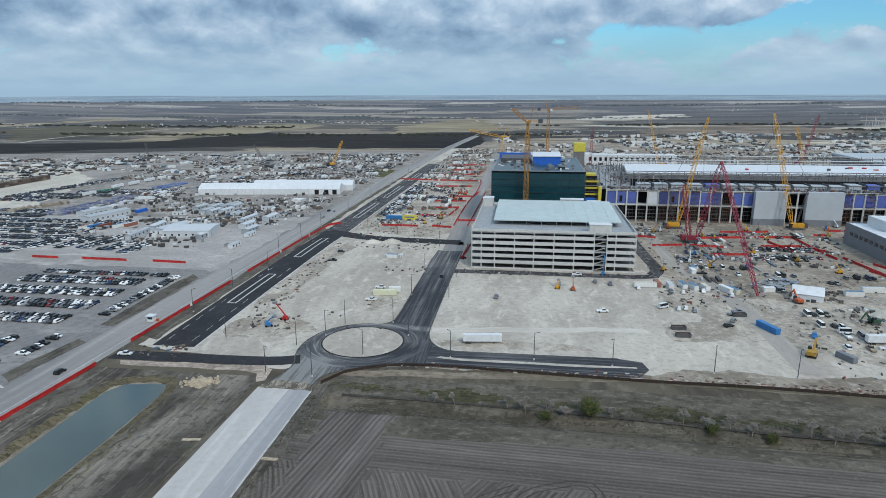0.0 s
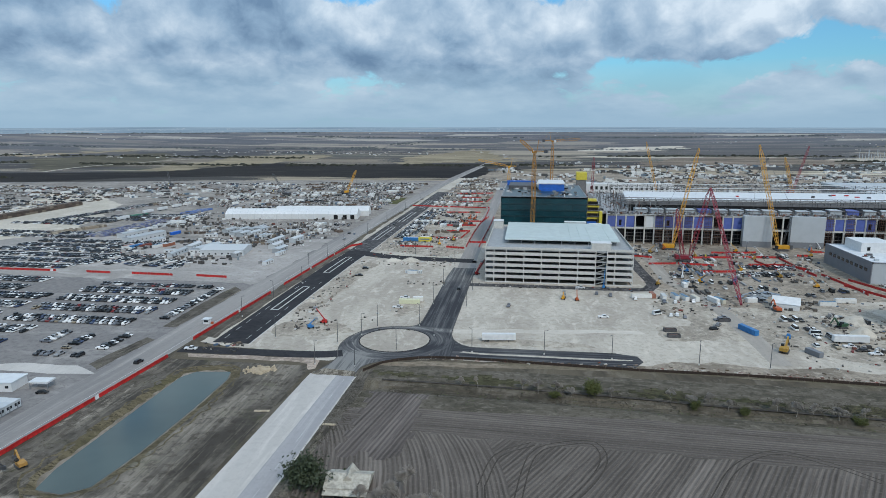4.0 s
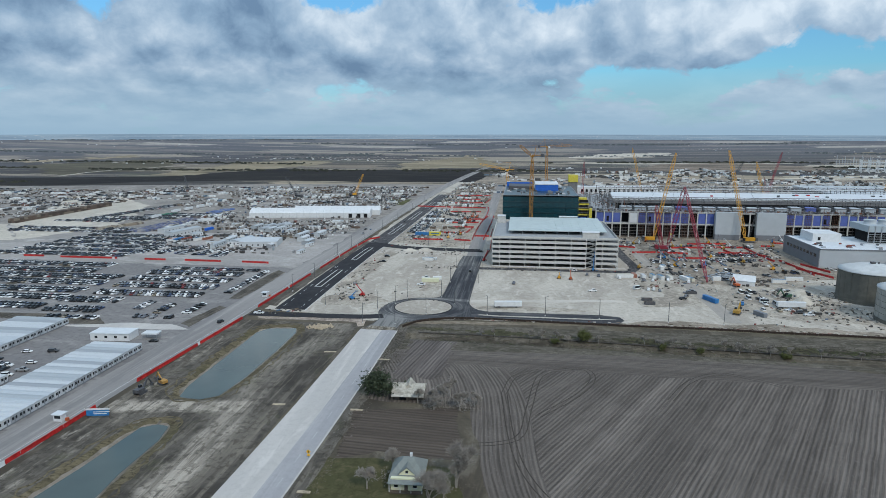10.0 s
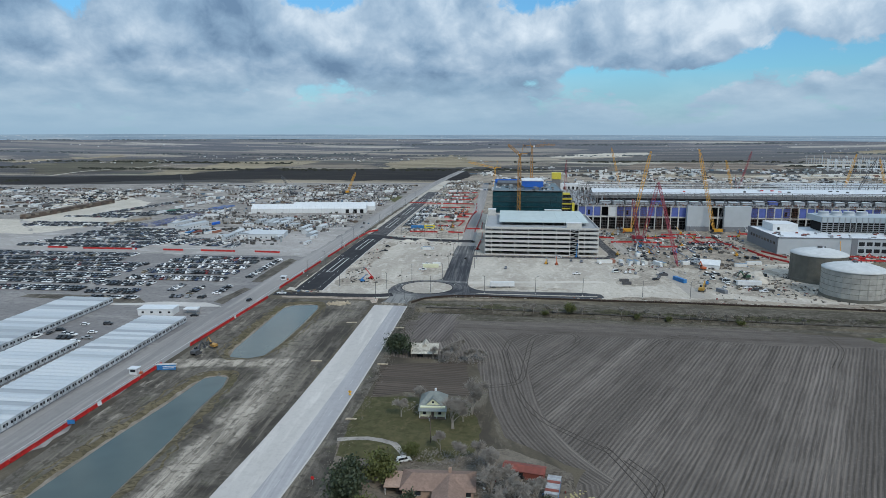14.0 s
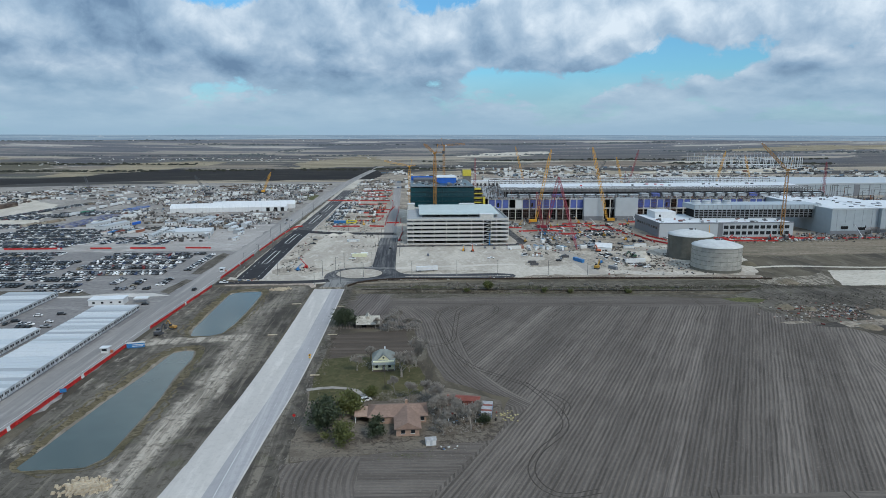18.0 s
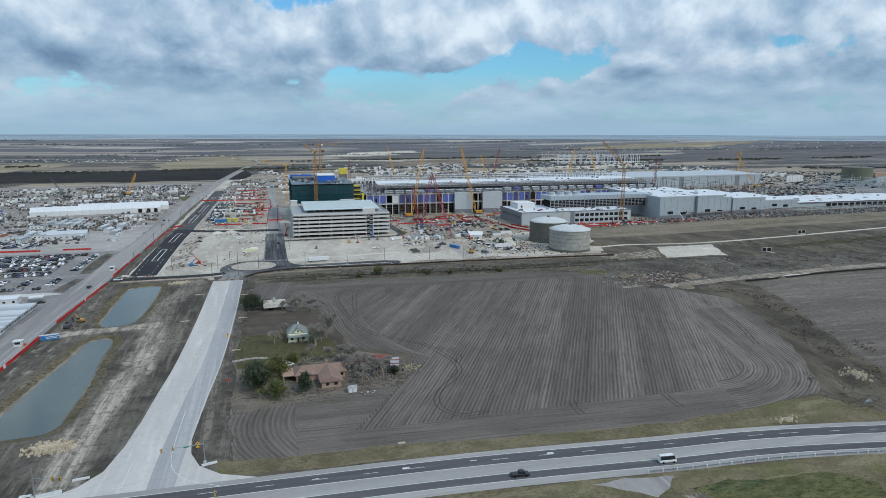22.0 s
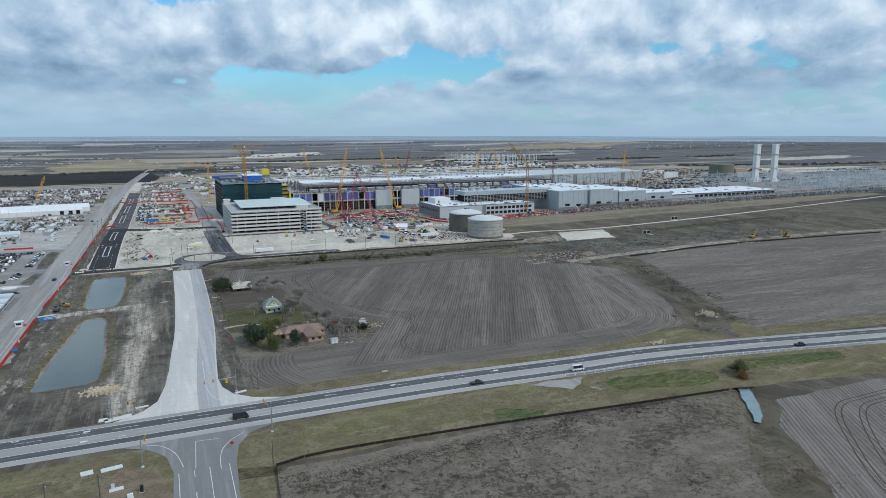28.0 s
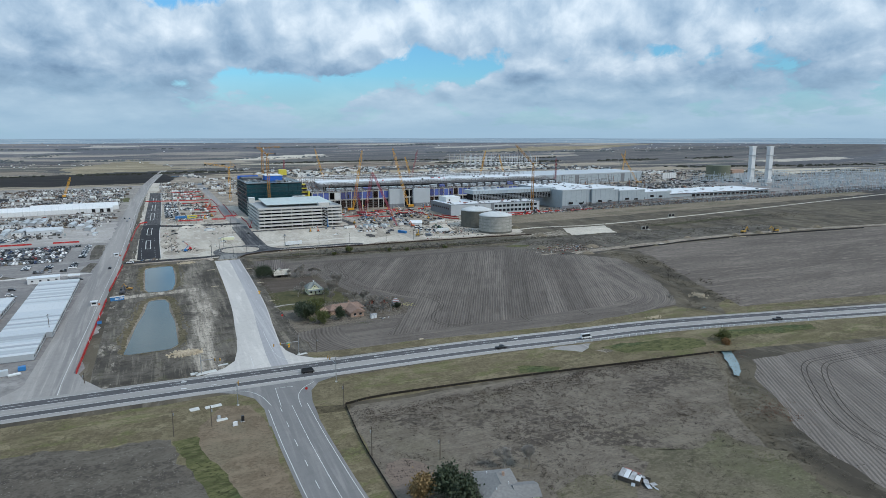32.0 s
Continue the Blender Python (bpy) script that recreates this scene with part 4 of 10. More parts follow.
    z += 76 * ease(np.hypot(px + 30, py + 550), 2200, 5000) ** 1.1
    return z


def steps(*runs):
    out = [runs[0][0]]
    for a, b, d in runs:
        n = max(1, round((b - a) / d))
        out += [a + (b - a) * (i + 1) / n for i in range(n)]
    return np.array(out)


def sheet(name, gx, gy, material, lift=0.0, keep=None):
    X, Y = np.meshgrid(gx, gy)
    Z = level(X, Y) + lift
    nx, ny = len(gx), len(gy)
    s = Shape()
    s.v = list(zip(X.ravel().tolist(), Y.ravel().tolist(), Z.ravel().tolist()))
    good = np.ones((ny - 1, nx - 1), bool) if keep is None else keep((X[:-1, :-1] + X[1:, 1:]) / 2, (Y[:-1, :-1] + Y[1:, 1:]) / 2)
    for j, i in zip(*np.nonzero(good)):
        k = int(j) * nx + int(i)
        s.f.append((k, k + 1, k + nx + 1, k + nx))
    return s


GX = steps((-5000, -2000, 150), (-2000, -400, 80), (-400, -144, 32), (-144, -60, 2), (-60, 120, 6), (120, 310, 3.5), (310, 600, 24), (600, 2000, 80), (2000, 5000, 150))
GY = steps((-5600, -2000, 180), (-2000, -720, 80), (-720, -430, 5), (-430, -160, 2.2), (-160, -100, 12), (-100, 1000, 60), (1000, 2500, 100), (2500, 4450, 100))
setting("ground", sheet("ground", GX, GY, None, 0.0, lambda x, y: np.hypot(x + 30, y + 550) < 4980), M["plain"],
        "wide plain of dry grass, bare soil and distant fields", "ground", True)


def rough_edge(pts, grain=5.0, jag=1.0, seed=0.0):
    out = []
    for (ax, ay), (bx, by) in zip(pts, pts[1:] + pts[:1]):
        n = max(1, int(math.hypot(bx - ax, by - ay) / grain))
        for i in range(n):
            x, y = ax + (bx - ax) * i / n, ay + (by - ay) * i / n
            w = noise.noise_vector((x * 0.06 + seed, y * 0.06, seed)) * jag * 1.6 + noise.noise_vector((x * 0.3, y * 0.3 + seed, 5)) * jag * 0.6
            out.append((x + w.x, y + w.y))
    return out


def patch(name, pts, z, material, label, category, jag=1.5, grain=5.0):
    """A flat piece of ground cover with an uneven outline."""
    s = Shape()
    s.face(*[(x, y, z) for x, y in rough_edge(pts, grain, jag, len(name) * 1.7)])
    return setting(name, s, material, label, category)


def smooth_line(pts, step=6.0):
    P = [Vector(p) for p in pts]
    P = [2 * P[0] - P[1]] + P + [2 * P[-1] - P[-2]]
    out = []
    for a, b, c, d in zip(P, P[1:], P[2:], P[3:]):
        n = max(1, int((c - b).length / step))
        for i in range(n):
            t = i / n
            out.append(0.5 * (2 * b + (c - a) * t + (2 * a - 5 * b + 4 * c - d) * t * t + (3 * b - a - 3 * c + d) * t ** 3))
    return out + [P[-2]]


def ribbon(shape, line, left, right, z, dash=None, thick=0.0):
    """A band along a line, from left to right of it; dash: (length on, length off)."""
    n = len(line)
    side = []
    for i in range(n):
        d = (line[min(i + 1, n - 1)] - line[max(i - 1, 0)]).normalized()
        side.append(Vector((-d.y, d.x)))
    run = 0.0
    wid = lambda v, i: v(i / (n - 1)) if callable(v) else v
    for i in range(n - 1):
        a, b = line[i], line[i + 1]
        run += (b - a).length
        if dash and run % (dash[0] + dash[1]) > dash[0]:
            continue
        q = [a + side[i] * wid(left, i), a + side[i] * wid(right, i), b + side[i + 1] * wid(right, i + 1), b + side[i + 1] * wid(left, i + 1)]
        if thick:
            shape.hull([(*p, z - thick) for p in q][::-1], [(*p, z) for p in q][::-1])
        else:
            shape.face(*[(*p, z) for p in q])
    return shape


# covers, lowest first
patch("north_lot", [(-1000, -24), (-420, -22), (-160, -26), (-151, -30), (-149, 140), (-230, 128), (-380, 126), (-560, 156), (-1000, 146)], 0.05, M["lot_pale"], "pale dusty gravel lot", "yard", 3)
patch("yard_grass", [(-186, 474), (-146, 479), (-146, 400), (-168, 416)], 0.066, M["green"], "green grass plot beside the site road", "grass", 2.0, 4)
patch("tan_lot", [(172, -14), (184, -6), (208, 14), (226, 4), (216, -10), (189, -24)], 0.064, M["track"], "patch of levelled tan dirt", "ground", 2.0, 4)
for pts in ([(-162, -172), (-158, -134), (-152, -137), (-154, -177)], [(-159, -119), (-152, -119), (-151, -42), (-160, -34), (-162, -72)], [(-290, -165), (-235, -164), (-211, -168), (-203, -178), (-224, -179), (-290, -172)], [(-331, -100), (-332, -26), (-325, -33), (-323, -113)]):
    patch("grass_island", pts, 0.045, M["trodden"], "brown soil and grass island in the car park", "grass", 0.8, 3)
setting("pond_strip", sheet("pond_strip", GX[(GX > -136) & (GX < -62)], GY[(GY > -442) & (GY < -154)], None, 0.012), M["pond_soil"], "dark worked soil with pale tyre streaks round the ponds", "ground", True)
patch("road_side", [(-52, -160), (-36, -160), (-36, -250), (-38, -300), (-36, -436), (-52, -440)], 0.02, M["trodden"], "dark worked soil beside the concrete road", "ground", 1.0, 4)
patch("yard_west", [(-1000, 600), (-1000, -182), (-430, -182), (-430, -440), (-141, -440), (-128, 250), (-120, 760), (-330, 745), (-620, 690)],
      0.03, M["lot"], "grey crushed-stone car park and laydown yard", "yard", 3)
patch("laydown_yard", [(-1000, 150), (-560, 160), (-380, 130), (-230, 130), (-150, 150), (-140, 330), (-130, 735), (-330, 735), (-630, 680), (-1000, 590)], 0.06, M["yard"], "dusty laydown yard", "yard", 4)
patch("sand_strip", [(-1000, 40), (-463, 62), (-560, 160), (-1000, 150)], 0.09, M["sand"], "strip of pale graded sand", "ground", 3)
patch("sand_strip_far", [(-556, 162), (-463, 66), (-420, 150), (-500, 345), (-640, 480), (-700, 470)], 0.095, M["sand"], "strip of pale graded sand", "ground", 3)
patch("site_pad", [(-126, -138), (-60, -153), (-20, -146), (78, -140), (180, -150), (250, -150), (266, -132), (274, -104), (284, -78), (300, -30), (330, 20), (330, 150), (96, 165), (96, 900), (-120, 860)], 0.03, M["pad"], "pale crushed-limestone building site", "ground", 2.0)
patch("works_yard", [(112, -22), (136, -40), (180, -44), (232, -20), (320, 10), (940, 50), (1300, 200), (1500, 520), (1300, 900), (700, 1000), (-60, 1000), (-110, 500), (0, 260), (92, 230)], 0.055, M["works"], "dusty brown works yard round the factory", "ground", 5)
patch("north_works", [(-100, 96), (-40, 76), (-24, 92), (-26, 240), (-24, 420), (-26, 640), (-98, 620), (-99, 330), (-101, 160)], 0.045, M["dirty_pad"], "trampled dirt among parked trucks and barriers", "ground", 3.0, 4)
patch("road_soil", [(-132.5, -128), (-124, -132), (-123, -40), (-122, 60), (-120, 96), (-128, 104), (-131, 20)], 0.074, M["trodden"], "strip of brown soil between two roads", "ground", 0.8, 3)
patch("dirty_pad", [(118, -96), (150, -112), (196, -126), (226, -128), (222, -100), (216, -60), (224, -24), (180, -40), (140, -44), (112, -26), (100, -44), (112, -70)], 0.06, M["dirty_pad"], "trampled grey-brown gravel among parked machines", "ground", 5.0, 3)
patch("edge_dirt", [(80, -140.5), (92, -135), (112, -132.5), (135, -136), (160, -134), (195, -139), (230, -138), (262, -142), (258, -150), (160, -147.6), (80, -145.6)], 0.075, M["works"], "dirty trampled strip along the site edge", "ground", 2.2, 2)
patch("vehicle_dirt", [(94, -84), (108, -80), (122, -72), (134, -58), (142, -72), (134, -92), (118, -101), (96, -104)], 0.064, M["dirty_pad"], "dirt worn under parked trucks", "ground", 3.5, 2)
patch("dust_sweep", [(-8.6, -107.5), (4, -106), (30, -103), (62, -98.5), (88, -96), (86, -92), (60, -93), (28, -97), (4, -101), (-8.8, -102)], 0.052, M["pale_dust"], "pale dust swept off the road", "ground", 1.2, 2)
patch("pad_dirt", [(-58, -112), (-66, -104), (-84, -96), (-96, -100), (-100, -112), (-96, -122), (-76, -124)], 0.056, M["dirty_pad"], "dirt and trampled gravel round loose pipes", "ground", 3.0, 2)
patch("pad_dirt", [(-98, -88), (-90, -60), (-88, -10), (-84, 40), (-94, 52), (-101, 40), (-102, -60)], 0.056, M["dirty_pad"], "dirt along the edge of the avenue", "ground", 2.5, 2)
patch("pad_dirt", [(-46, -84), (-30, -80), (-28, -58), (-33, -46), (-40, -62)], 0.056, M["dirty_pad"], "dirt beside a site container", "ground", 2.5, 2)
patch("pad_dirt", [(0, -122), (14, -123), (44, -123), (62, -121), (58, -117), (30, -113), (6, -114), (-3, -117)], 0.056, M["dirty_pad"], "dirt round a parked trailer", "ground", 2.2, 2)
patch("substation_yard", [(905, 62), (1100, 40), (1400, 60), (1800, 120), (1850, 420), (1100, 440), (960, 400), (920, 160)], 0.062, M["lot"], "grey gravel hardstanding of the substation", "yard", 4)
patch("worked_earth", [(262, -60), (300, -75), (360, -70), (700, -38), (1100, 5), (1100, 60), (930, 42), (640, 20), (330, 8), (290, -20)], 0.07, M["earth"], "graded brown earth terrace", "ground", 3)
patch("dark_field", [(-1700, 560), (-885, 630), (-748, 745), (-493, 830), (-300, 800), (-40, 832), (-100, 1285), (-500, 1200), (-655, 1235), (-807, 890), (-1063, 823), (-1700, 740)], 0.05, M["darkfield"], "dark fallow field", "field", 6, 20)


def far_patch(name, pts, mt, label, category="field", step=22.0):
    """A far field laid on the rising plain, with an uneven outline."""
    xs, ys = [p[0] for p in pts], [p[1] for p in pts]
    ragged = np.vectorize(lambda a, b: noise.noise((a * 0.012, b * 0.012, 7)))
    setting(name, sheet(name, steps((min(xs) - 20, max(xs) + 20, step)), steps((min(ys) - 20, max(ys) + 20, step)), None, 0.35, lambda x, y: off_edge(x, y, pts) + ragged(x, y) * 50 < 0), mt, label, category, True)


far_patch("tan_stubble", [(-856, 922), (-772, 948), (-757, 1067), (-667, 1239), (-616, 1521), (-686, 1728), (-890, 1581), (-884, 1160)], M["far_tan"], "far tan stubble field")
far_patch("tan_stubble", [(-1684, 1511), (-1573, 1653), (-1503, 1880), (-1444, 1791), (-1585, 1402)], M["far_tan"], "far tan stubble strip")
far_patch("olive_field", [(-1486, 1291), (-1269, 1741), (-961, 1235), (-1077, 900)], M["far_olive"], "far olive-brown pasture")
far_patch("pale_works", [(-317, 1250), (-12, 1400), (-100, 1800), (-189, 2150), (-373, 1626)], M["far_tan"], "far pale disturbed ground beside the road")
far_patch("brown_works", [(274, 1240), (816, 1340), (960, 1500), (697, 1780), (420, 1560)], M["far_brown"], "far brown graded ground behind the factory")
far_patch("cream_field", [(176, 2000), (586, 2120), (648, 2380), (330, 2280)], M["sand"], "far cream-coloured bare field")
far_patch("cream_field", [(1300, 2250), (2100, 2150), (2700, 2350), (1900, 2520)], M["far_tan"], "far cream-coloured bare field", step=40.0)
far_patch("dark_plain", [(1503, 1500), (2766, 1016), (3600, 1500), (2700, 2050), (1900, 2050)], M["far_slate"], "far dark ploughed land", step=40.0)
far_patch("dark_plain", [(180, 1900), (900, 1850), (1350, 2050), (700, 2120)], M["far_slate"], "far dark ploughed land", step=30.0)
s = Shape()
ribbon(s, smooth_line([(-1045, 863), (-1073, 1036), (-1038, 1203), (-995, 1409)], 20), 5, -5, 0.5)
setting("far_lane", s, M["sand"], "far pale dirt lane between fields", "road")
patch("ploughed_field", [(-38, -197), (60, -193), (150, -197), (205, -206), (214, -235), (240, -270), (260, -300), (246, -345), (220, -400), (194, -437), (120, -444), (64, -440), (20, -436), (-36, -432), (-38, -396), (30, -384), (42, -350), (16, -330), (12, -300), (4, -258), (-36, -256)],
      0.036, M["field"], "bare ploughed field with dark curving rows", "field", 1.5)
patch("east_field", [(294, -306), (305, -268), (330, -264), (445, -258), (640, -266), (1300, -336), (1300, -680), (600, -532), (340, -474), (292, -465), (228, -456), (244, -416), (258, -382)], 0.03, M["field_east"], "bare harrowed field", "field", 1.5)
patch("south_field", [(152, -528.5), (178, -528), (226, -531), (620, -580), (620, -900), (40, -900), (70, -740), (88, -660), (95, -623), (99, -606), (105, -590), (123, -562.6), (137, -545)], 0.03, M["field_south"], "bare sown field with curved rows", "field", 1.5)
patch("south_pasture", [(-39, -500), (40, -503), (140, -515), (122, -540), (101, -560), (91, -576), (85, -590), (80, -604), (72, -640), (52, -720), (-46, -720), (-43, -560)], 0.03, M["scrub"], "rough dark scrub pasture", "pasture", 1.0)
patch("west_scrub", [(-420, -488), (-144, -494), (-116, -499), (-103, -503.5), (-97, -516), (-93, -532), (-86, -560), (-74, -620), (-74, -760), (-420, -760)], 0.03, M["dark_scrub"], "rough dark dead weeds", "pasture", 3.5, 2)
patch("bare_verge", [(-84, -478), (-74, -483), (-70.2, -500), (-69.8, -560), (-66, -620), (-78, -620), (-88, -560), (-93, -530), (-95, -508), (-92, -492)], 0.042, M["bare_brown"], "bare brown strip beside the side road", "ground", 1.5, 2.5)
patch("green_verge", [(-103, -503), (-95, -503), (-92, -520), (-87, -540), (-80, -580), (-86, -580), (-94, -545), (-99, -522)], 0.05, M["green"], "strip of fresh green weeds", "grass", 1.6, 2)
patch("pink_soil", [(-38.5, -548), (-32, -548), (-27, -556), (-29, -566), (-36, -570), (-41, -566), (-41.5, -554)], 0.045, M["pink_soil"], "bare pinkish soil beside a tree", "ground", 1.2, 2)
patch("green_meadow", [(38, -578), (58, -580), (80, -578), (84, -592), (78, -620), (60, -660), (10, -640), (28, -602)], 0.045, M["green_meadow"], "thin greenish meadow beside the creek", "pasture", 7, 2)
patch("green_garden", [(2, -583), (14, -579), (22, -582), (26, -590), (20, -600), (4, -604), (-2, -596)], 0.05, M["green_meadow"], "greenish ground behind the house", "grass", 1.5, 2)
patch("highway_verge", [(-420, -462), (-72, -468), (30, -468), (165, -480), (300, -506), (620, -565), (620, -578), (230, -528), (150, -513), (40, -500), (-39, -497), (-46, -600), (-80, -600), (-92, -538), (-114, -513), (-150, -503), (-420, -498)], 0.025, M["verge"], "dry grass verge", "verge", 1.0)
patch("field_verge", [(-40, -430), (20, -434), (64, -438), (120, -442), (190, -438), (198, -449), (204, -466), (164, -458), (30, -446), (-40, -440)], 0.026, M["verge"], "dry grass verge", "verge", 1.0)
patch("field_verge_east", [(219, -447), (232, -440), (268, -430), (340, -441), (340, -488), (204, -466)], 0.026, M["verge"], "dry grass verge", "verge", 1.0)
setting("ditch_bank", sheet("ditch_bank", steps((-36, 296, 4)), steps((-199, -155, 1.5)), None, 0.018), M["ditch"], "rough grassy bank and ditch", "verge", True)
setting("field_corner", sheet("field_corner", steps((-34, -6, 2)), steps((-236, -178, 1.5)), None, 0.052, lambda x, y: (x > -31 + np.sin(y * 0.7) * 0.8) & (x < -9.5 + np.sin(y * 0.4) * 0.7) & (y < -181.5 + np.sin(x * 0.9)) & (y > -231 + np.sin(x * 0.5) * 2)), M["field_corner"], "straight dark ridges in the field corner", "field", True)
# flat dark ribbon painted as the thin shadow in the drainage channel
s = Shape()
ribbon(s, smooth_line([(-30, -170), (5, -170.9), (63, -174.3), (102, -177.8), (144, -180.5), (200, -184), (290, -186)], 4), 0.7, -0.7, 0.03)
setting("ditch_channel", s, M["mud"], "narrow drainage channel, its shadow laid as a dark strip", "ditch")
setting("ditch_grass_strip", sheet("ditch_grass_strip", steps((-36, 292, 3)), steps((-196, -155, 1.5)), None, 0.04, lambda x, y: np.abs(y + 165 + 0.062 * np.clip(x, -40, 170)) < 1.8 + 3.6 * np.sin(x * 0.13) * np.sin(x * 0.047 + 1) + 1.4 * np.sin(x * 0.9 + y)), M["ditch_green"], "damp dark green grass along the ditch", "grass", True)
patch("farm_plot", [(-38, -266), (-26, -262), (0, -261), (6, -298), (-10, -299), (-24, -295), (-36, -303)], 0.031, M["plot"], "dark worked plot beside the farmhouse", "ground", 1.5, 3)
patch("farm_lawn", [(-38, -302), (-24, -300), (2, -304), (10, -326), (6, -342), (-6, -350), (-38, -349)], 0.035, M["lawn"], "green and tan farmyard lawn", "lawn", 1.2, 3)
patch("farm_yard", [(-39, -338), (-10, -341), (16, -339), (38, -352), (40, -378), (28, -385), (-36, -396)], 0.034, M["scrub"], "worn farmyard ground", "ground", 1.5, 3)
patch("gravel_bank", [(320, -129), (379, -130), (358, -178), (300, -175)], 0.09, M["sand"], "pale gravel bank", "ground", 1.5, 4)
patch("mud_flat", [(205, -206), (250, -168), (300, -182), (420, -185), (560, -200), (560, -240), (445, -247), (300, -258), (240, -262), (214, -236)], 0.045, M["churned"], "churned dark soil", "ground", 2.5)
patch("sand_bank", [(-232, -183), (-205, -178), (-192, -174), (-166, -174), (-152, -181), (-172, -184)], 0.07, M["concrete_road"], "low pale gravel bank", "ground", 0.8, 3)
patch("site_spoil", [(-36, -150), (80, -141), (190, -147), (258, -150), (258, -156), (190, -154), (80, -147), (-36, -155)], 0.05, M["earth"], "strip of churned spoil", "ground", 1.0, 3)
for name, pond in (("pond_north", POND_1), ("pond_south", POND_2)):
    c = Vector((sum(p[0] for p in pond) / len(pond), sum(p[1] for p in pond) / len(pond)))
    s = Shape()
    s.face(*[((x - c.x) * 1.2 + c.x, (y - c.y) * 1.03 + c.y, -1.02) for x, y in pond])
    setting(name, s, M["pond"], "murky blue-green retention pond", "pond")
    ring = [Vector(p) for p in pond]
    for cut in range(3):
        ring = [q for a, b in zip(ring, ring[1:] + ring[:1]) for q in (a.lerp(b, 0.25), a.lerp(b, 0.75))]
    closed = ring + [ring[0]]
    ring = [a.lerp(b, k / max(1, round((b - a).length / 1.5))) for a, b in zip(closed, closed[1:]) for k in range(max(1, round((b - a).length / 1.5)))]
    out = []
    for i, p in enumerate(ring):
        d = (ring[(i + 2) % len(ring)] - ring[i - 2]).normalized()
        m = Vector((-d.y, d.x))
        out.append(m if m.dot(p - c) > 0 else -m)
    for title, mt, lab, offs, lift, jag in (("pond_bank", M["bank_soil"], "sloping pond bank of grey soil and thin grass", (-1.5, 1.0, 2.6, 4.4, 7.0), 0.06, 3.0), ("pond_rim", M["beach"], "narrow beige rim of bare clay at the waterline", (-1.0, 0.6, 1.5, 2.5), 0.10, 1.0)):
        s = Shape()
        for i, (p, m) in enumerate(zip(ring, out)):
            for k, o in enumerate(offs):
                o += jag * (k == len(offs) - 1) * noise.noise((p.x * 0.3, p.y * 0.25, 5))
                q = p + m * o
                s.v.append((q.x, q.y, float(level(q.x, q.y)) + lift))
        w = len(offs)
        s.f = [(i * w + k, i * w + k + 1, ((i + 1) % len(ring)) * w + k + 1, ((i + 1) % len(ring)) * w + k) for i in range(len(ring)) for k in range(w - 1)]
        setting(title, s, mt, lab, "bank", True)
s = Shape()
for part_of in ([(209, -446), (204, -450), (191.5, -461)], [(162, -500), (156, -508.7), (148, -519), (139.6, -529.5), (131.4, -538)]):
    ribbon(s, smooth_line(part_of, 1.2), lambda k: 1.0 + 1.7 * math.sin(k * 3.1) + 0.3 * math.sin(k * 31), lambda k: -1.0 - 1.7 * math.sin(k * 3.1) - 0.3 * math.sin(k * 27), -0.75)
setting("creek", s, M["creek"], "still blue creek in a scrubby channel", "creek")

for pts, mt, z, lab, cat in (
        ([(70, -474), (80, -473.5), (98, -476), (92, -482), (86, -485), (80, -480)], "old_road", 0.05, "pale gravel pad beside the highway", "ground"),
        ([(46, -490.5), (54, -492), (64, -497), (58, -502.5), (42, -498)], "green", 0.05, "bright green grass patch", "grass"),
        ([(98, -484), (112, -482), (145, -488), (155, -496), (148, -504), (128, -502), (104, -496)], "green", 0.05, "bright green grass patch", "grass"),
        ([(172, -488), (200, -492), (232, -500), (226, -508), (196, -503), (174, -498)], "green", 0.05, "bright green grass patch", "grass"),
        ([(92, -487), (100, -487), (101, -491), (94, -492)], "rubble", 0.055, "pale bare patch in the verge", "ground"),
        ([(250, -152), (296, -146), (316, -132), (298, -172), (272, -176), (250, -170)], "rubble", 0.085, "pale sandy slope beside the tanks", "ground"),
        ([(222, -264), (232, -268), (258, -272), (272, -268), (262, -262), (240, -258)], "mud", 0.06, "black churned mud", "ground"),
        ([(262, -236), (276, -234), (288, -240), (282, -248), (268, -247)], "mud", 0.06, "black churned mud", "ground"),
        ([(208, -256), (222, -254), (226, -259), (212, -260)], "track", 0.065, "pale sandy strip at the field corner", "ground"),
        ([(326, -260), (344, -256), (368, -254), (370, -258), (346, -261), (330, -263)], "sand", 0.125, "pale cream spoil beside the haul track", "ground"),
        ([(200, -204), (214, -203), (226, -208), (218, -216), (204, -212)], "green", 0.05, "bright green grass patch", "grass"),
        ([(420, -150), (470, -146), (560, -134), (640, -126), (640, -136), (540, -150), (440, -162)], "ditch_green", 0.05, "green strip below the terrace", "grass"),
        ([(-60, -492), (-36, -498), (-38, -504), (-60, -500)], "tan_grass", 0.04, "tan grass strip", "grass")):
    patch("soil_patch" if cat in ("rubble", "ground") else cat + "_patch", pts, z, M[mt], lab, cat, 1.4, 2.5)

# ---------------------------------------------------------------- roads
HIGHWAY = smooth_line([(-700, -445), (-420, -447), (-165, -451), (-75, -453.5), (28, -457), (100, -463), (164, -469.5), (304, -498), (620, -566), (1300, -720)], 5)
s = Shape()
ribbon(s, HIGHWAY, 11.2, -11.2, 0.10)
setting("highway", s, M["shoulder"], "two-way highway with worn pale shoulders", "road")
for name, a, b in (("lane_north", 8.2, 2.8), ("lane_south", -3.6, -7.4)):
    s = Shape()
    ribbon(s, HIGHWAY, a, b, 0.104)
    setting(name, s, M["lane"], "dark worn asphalt lane of the highway", "road")
s = Shape()
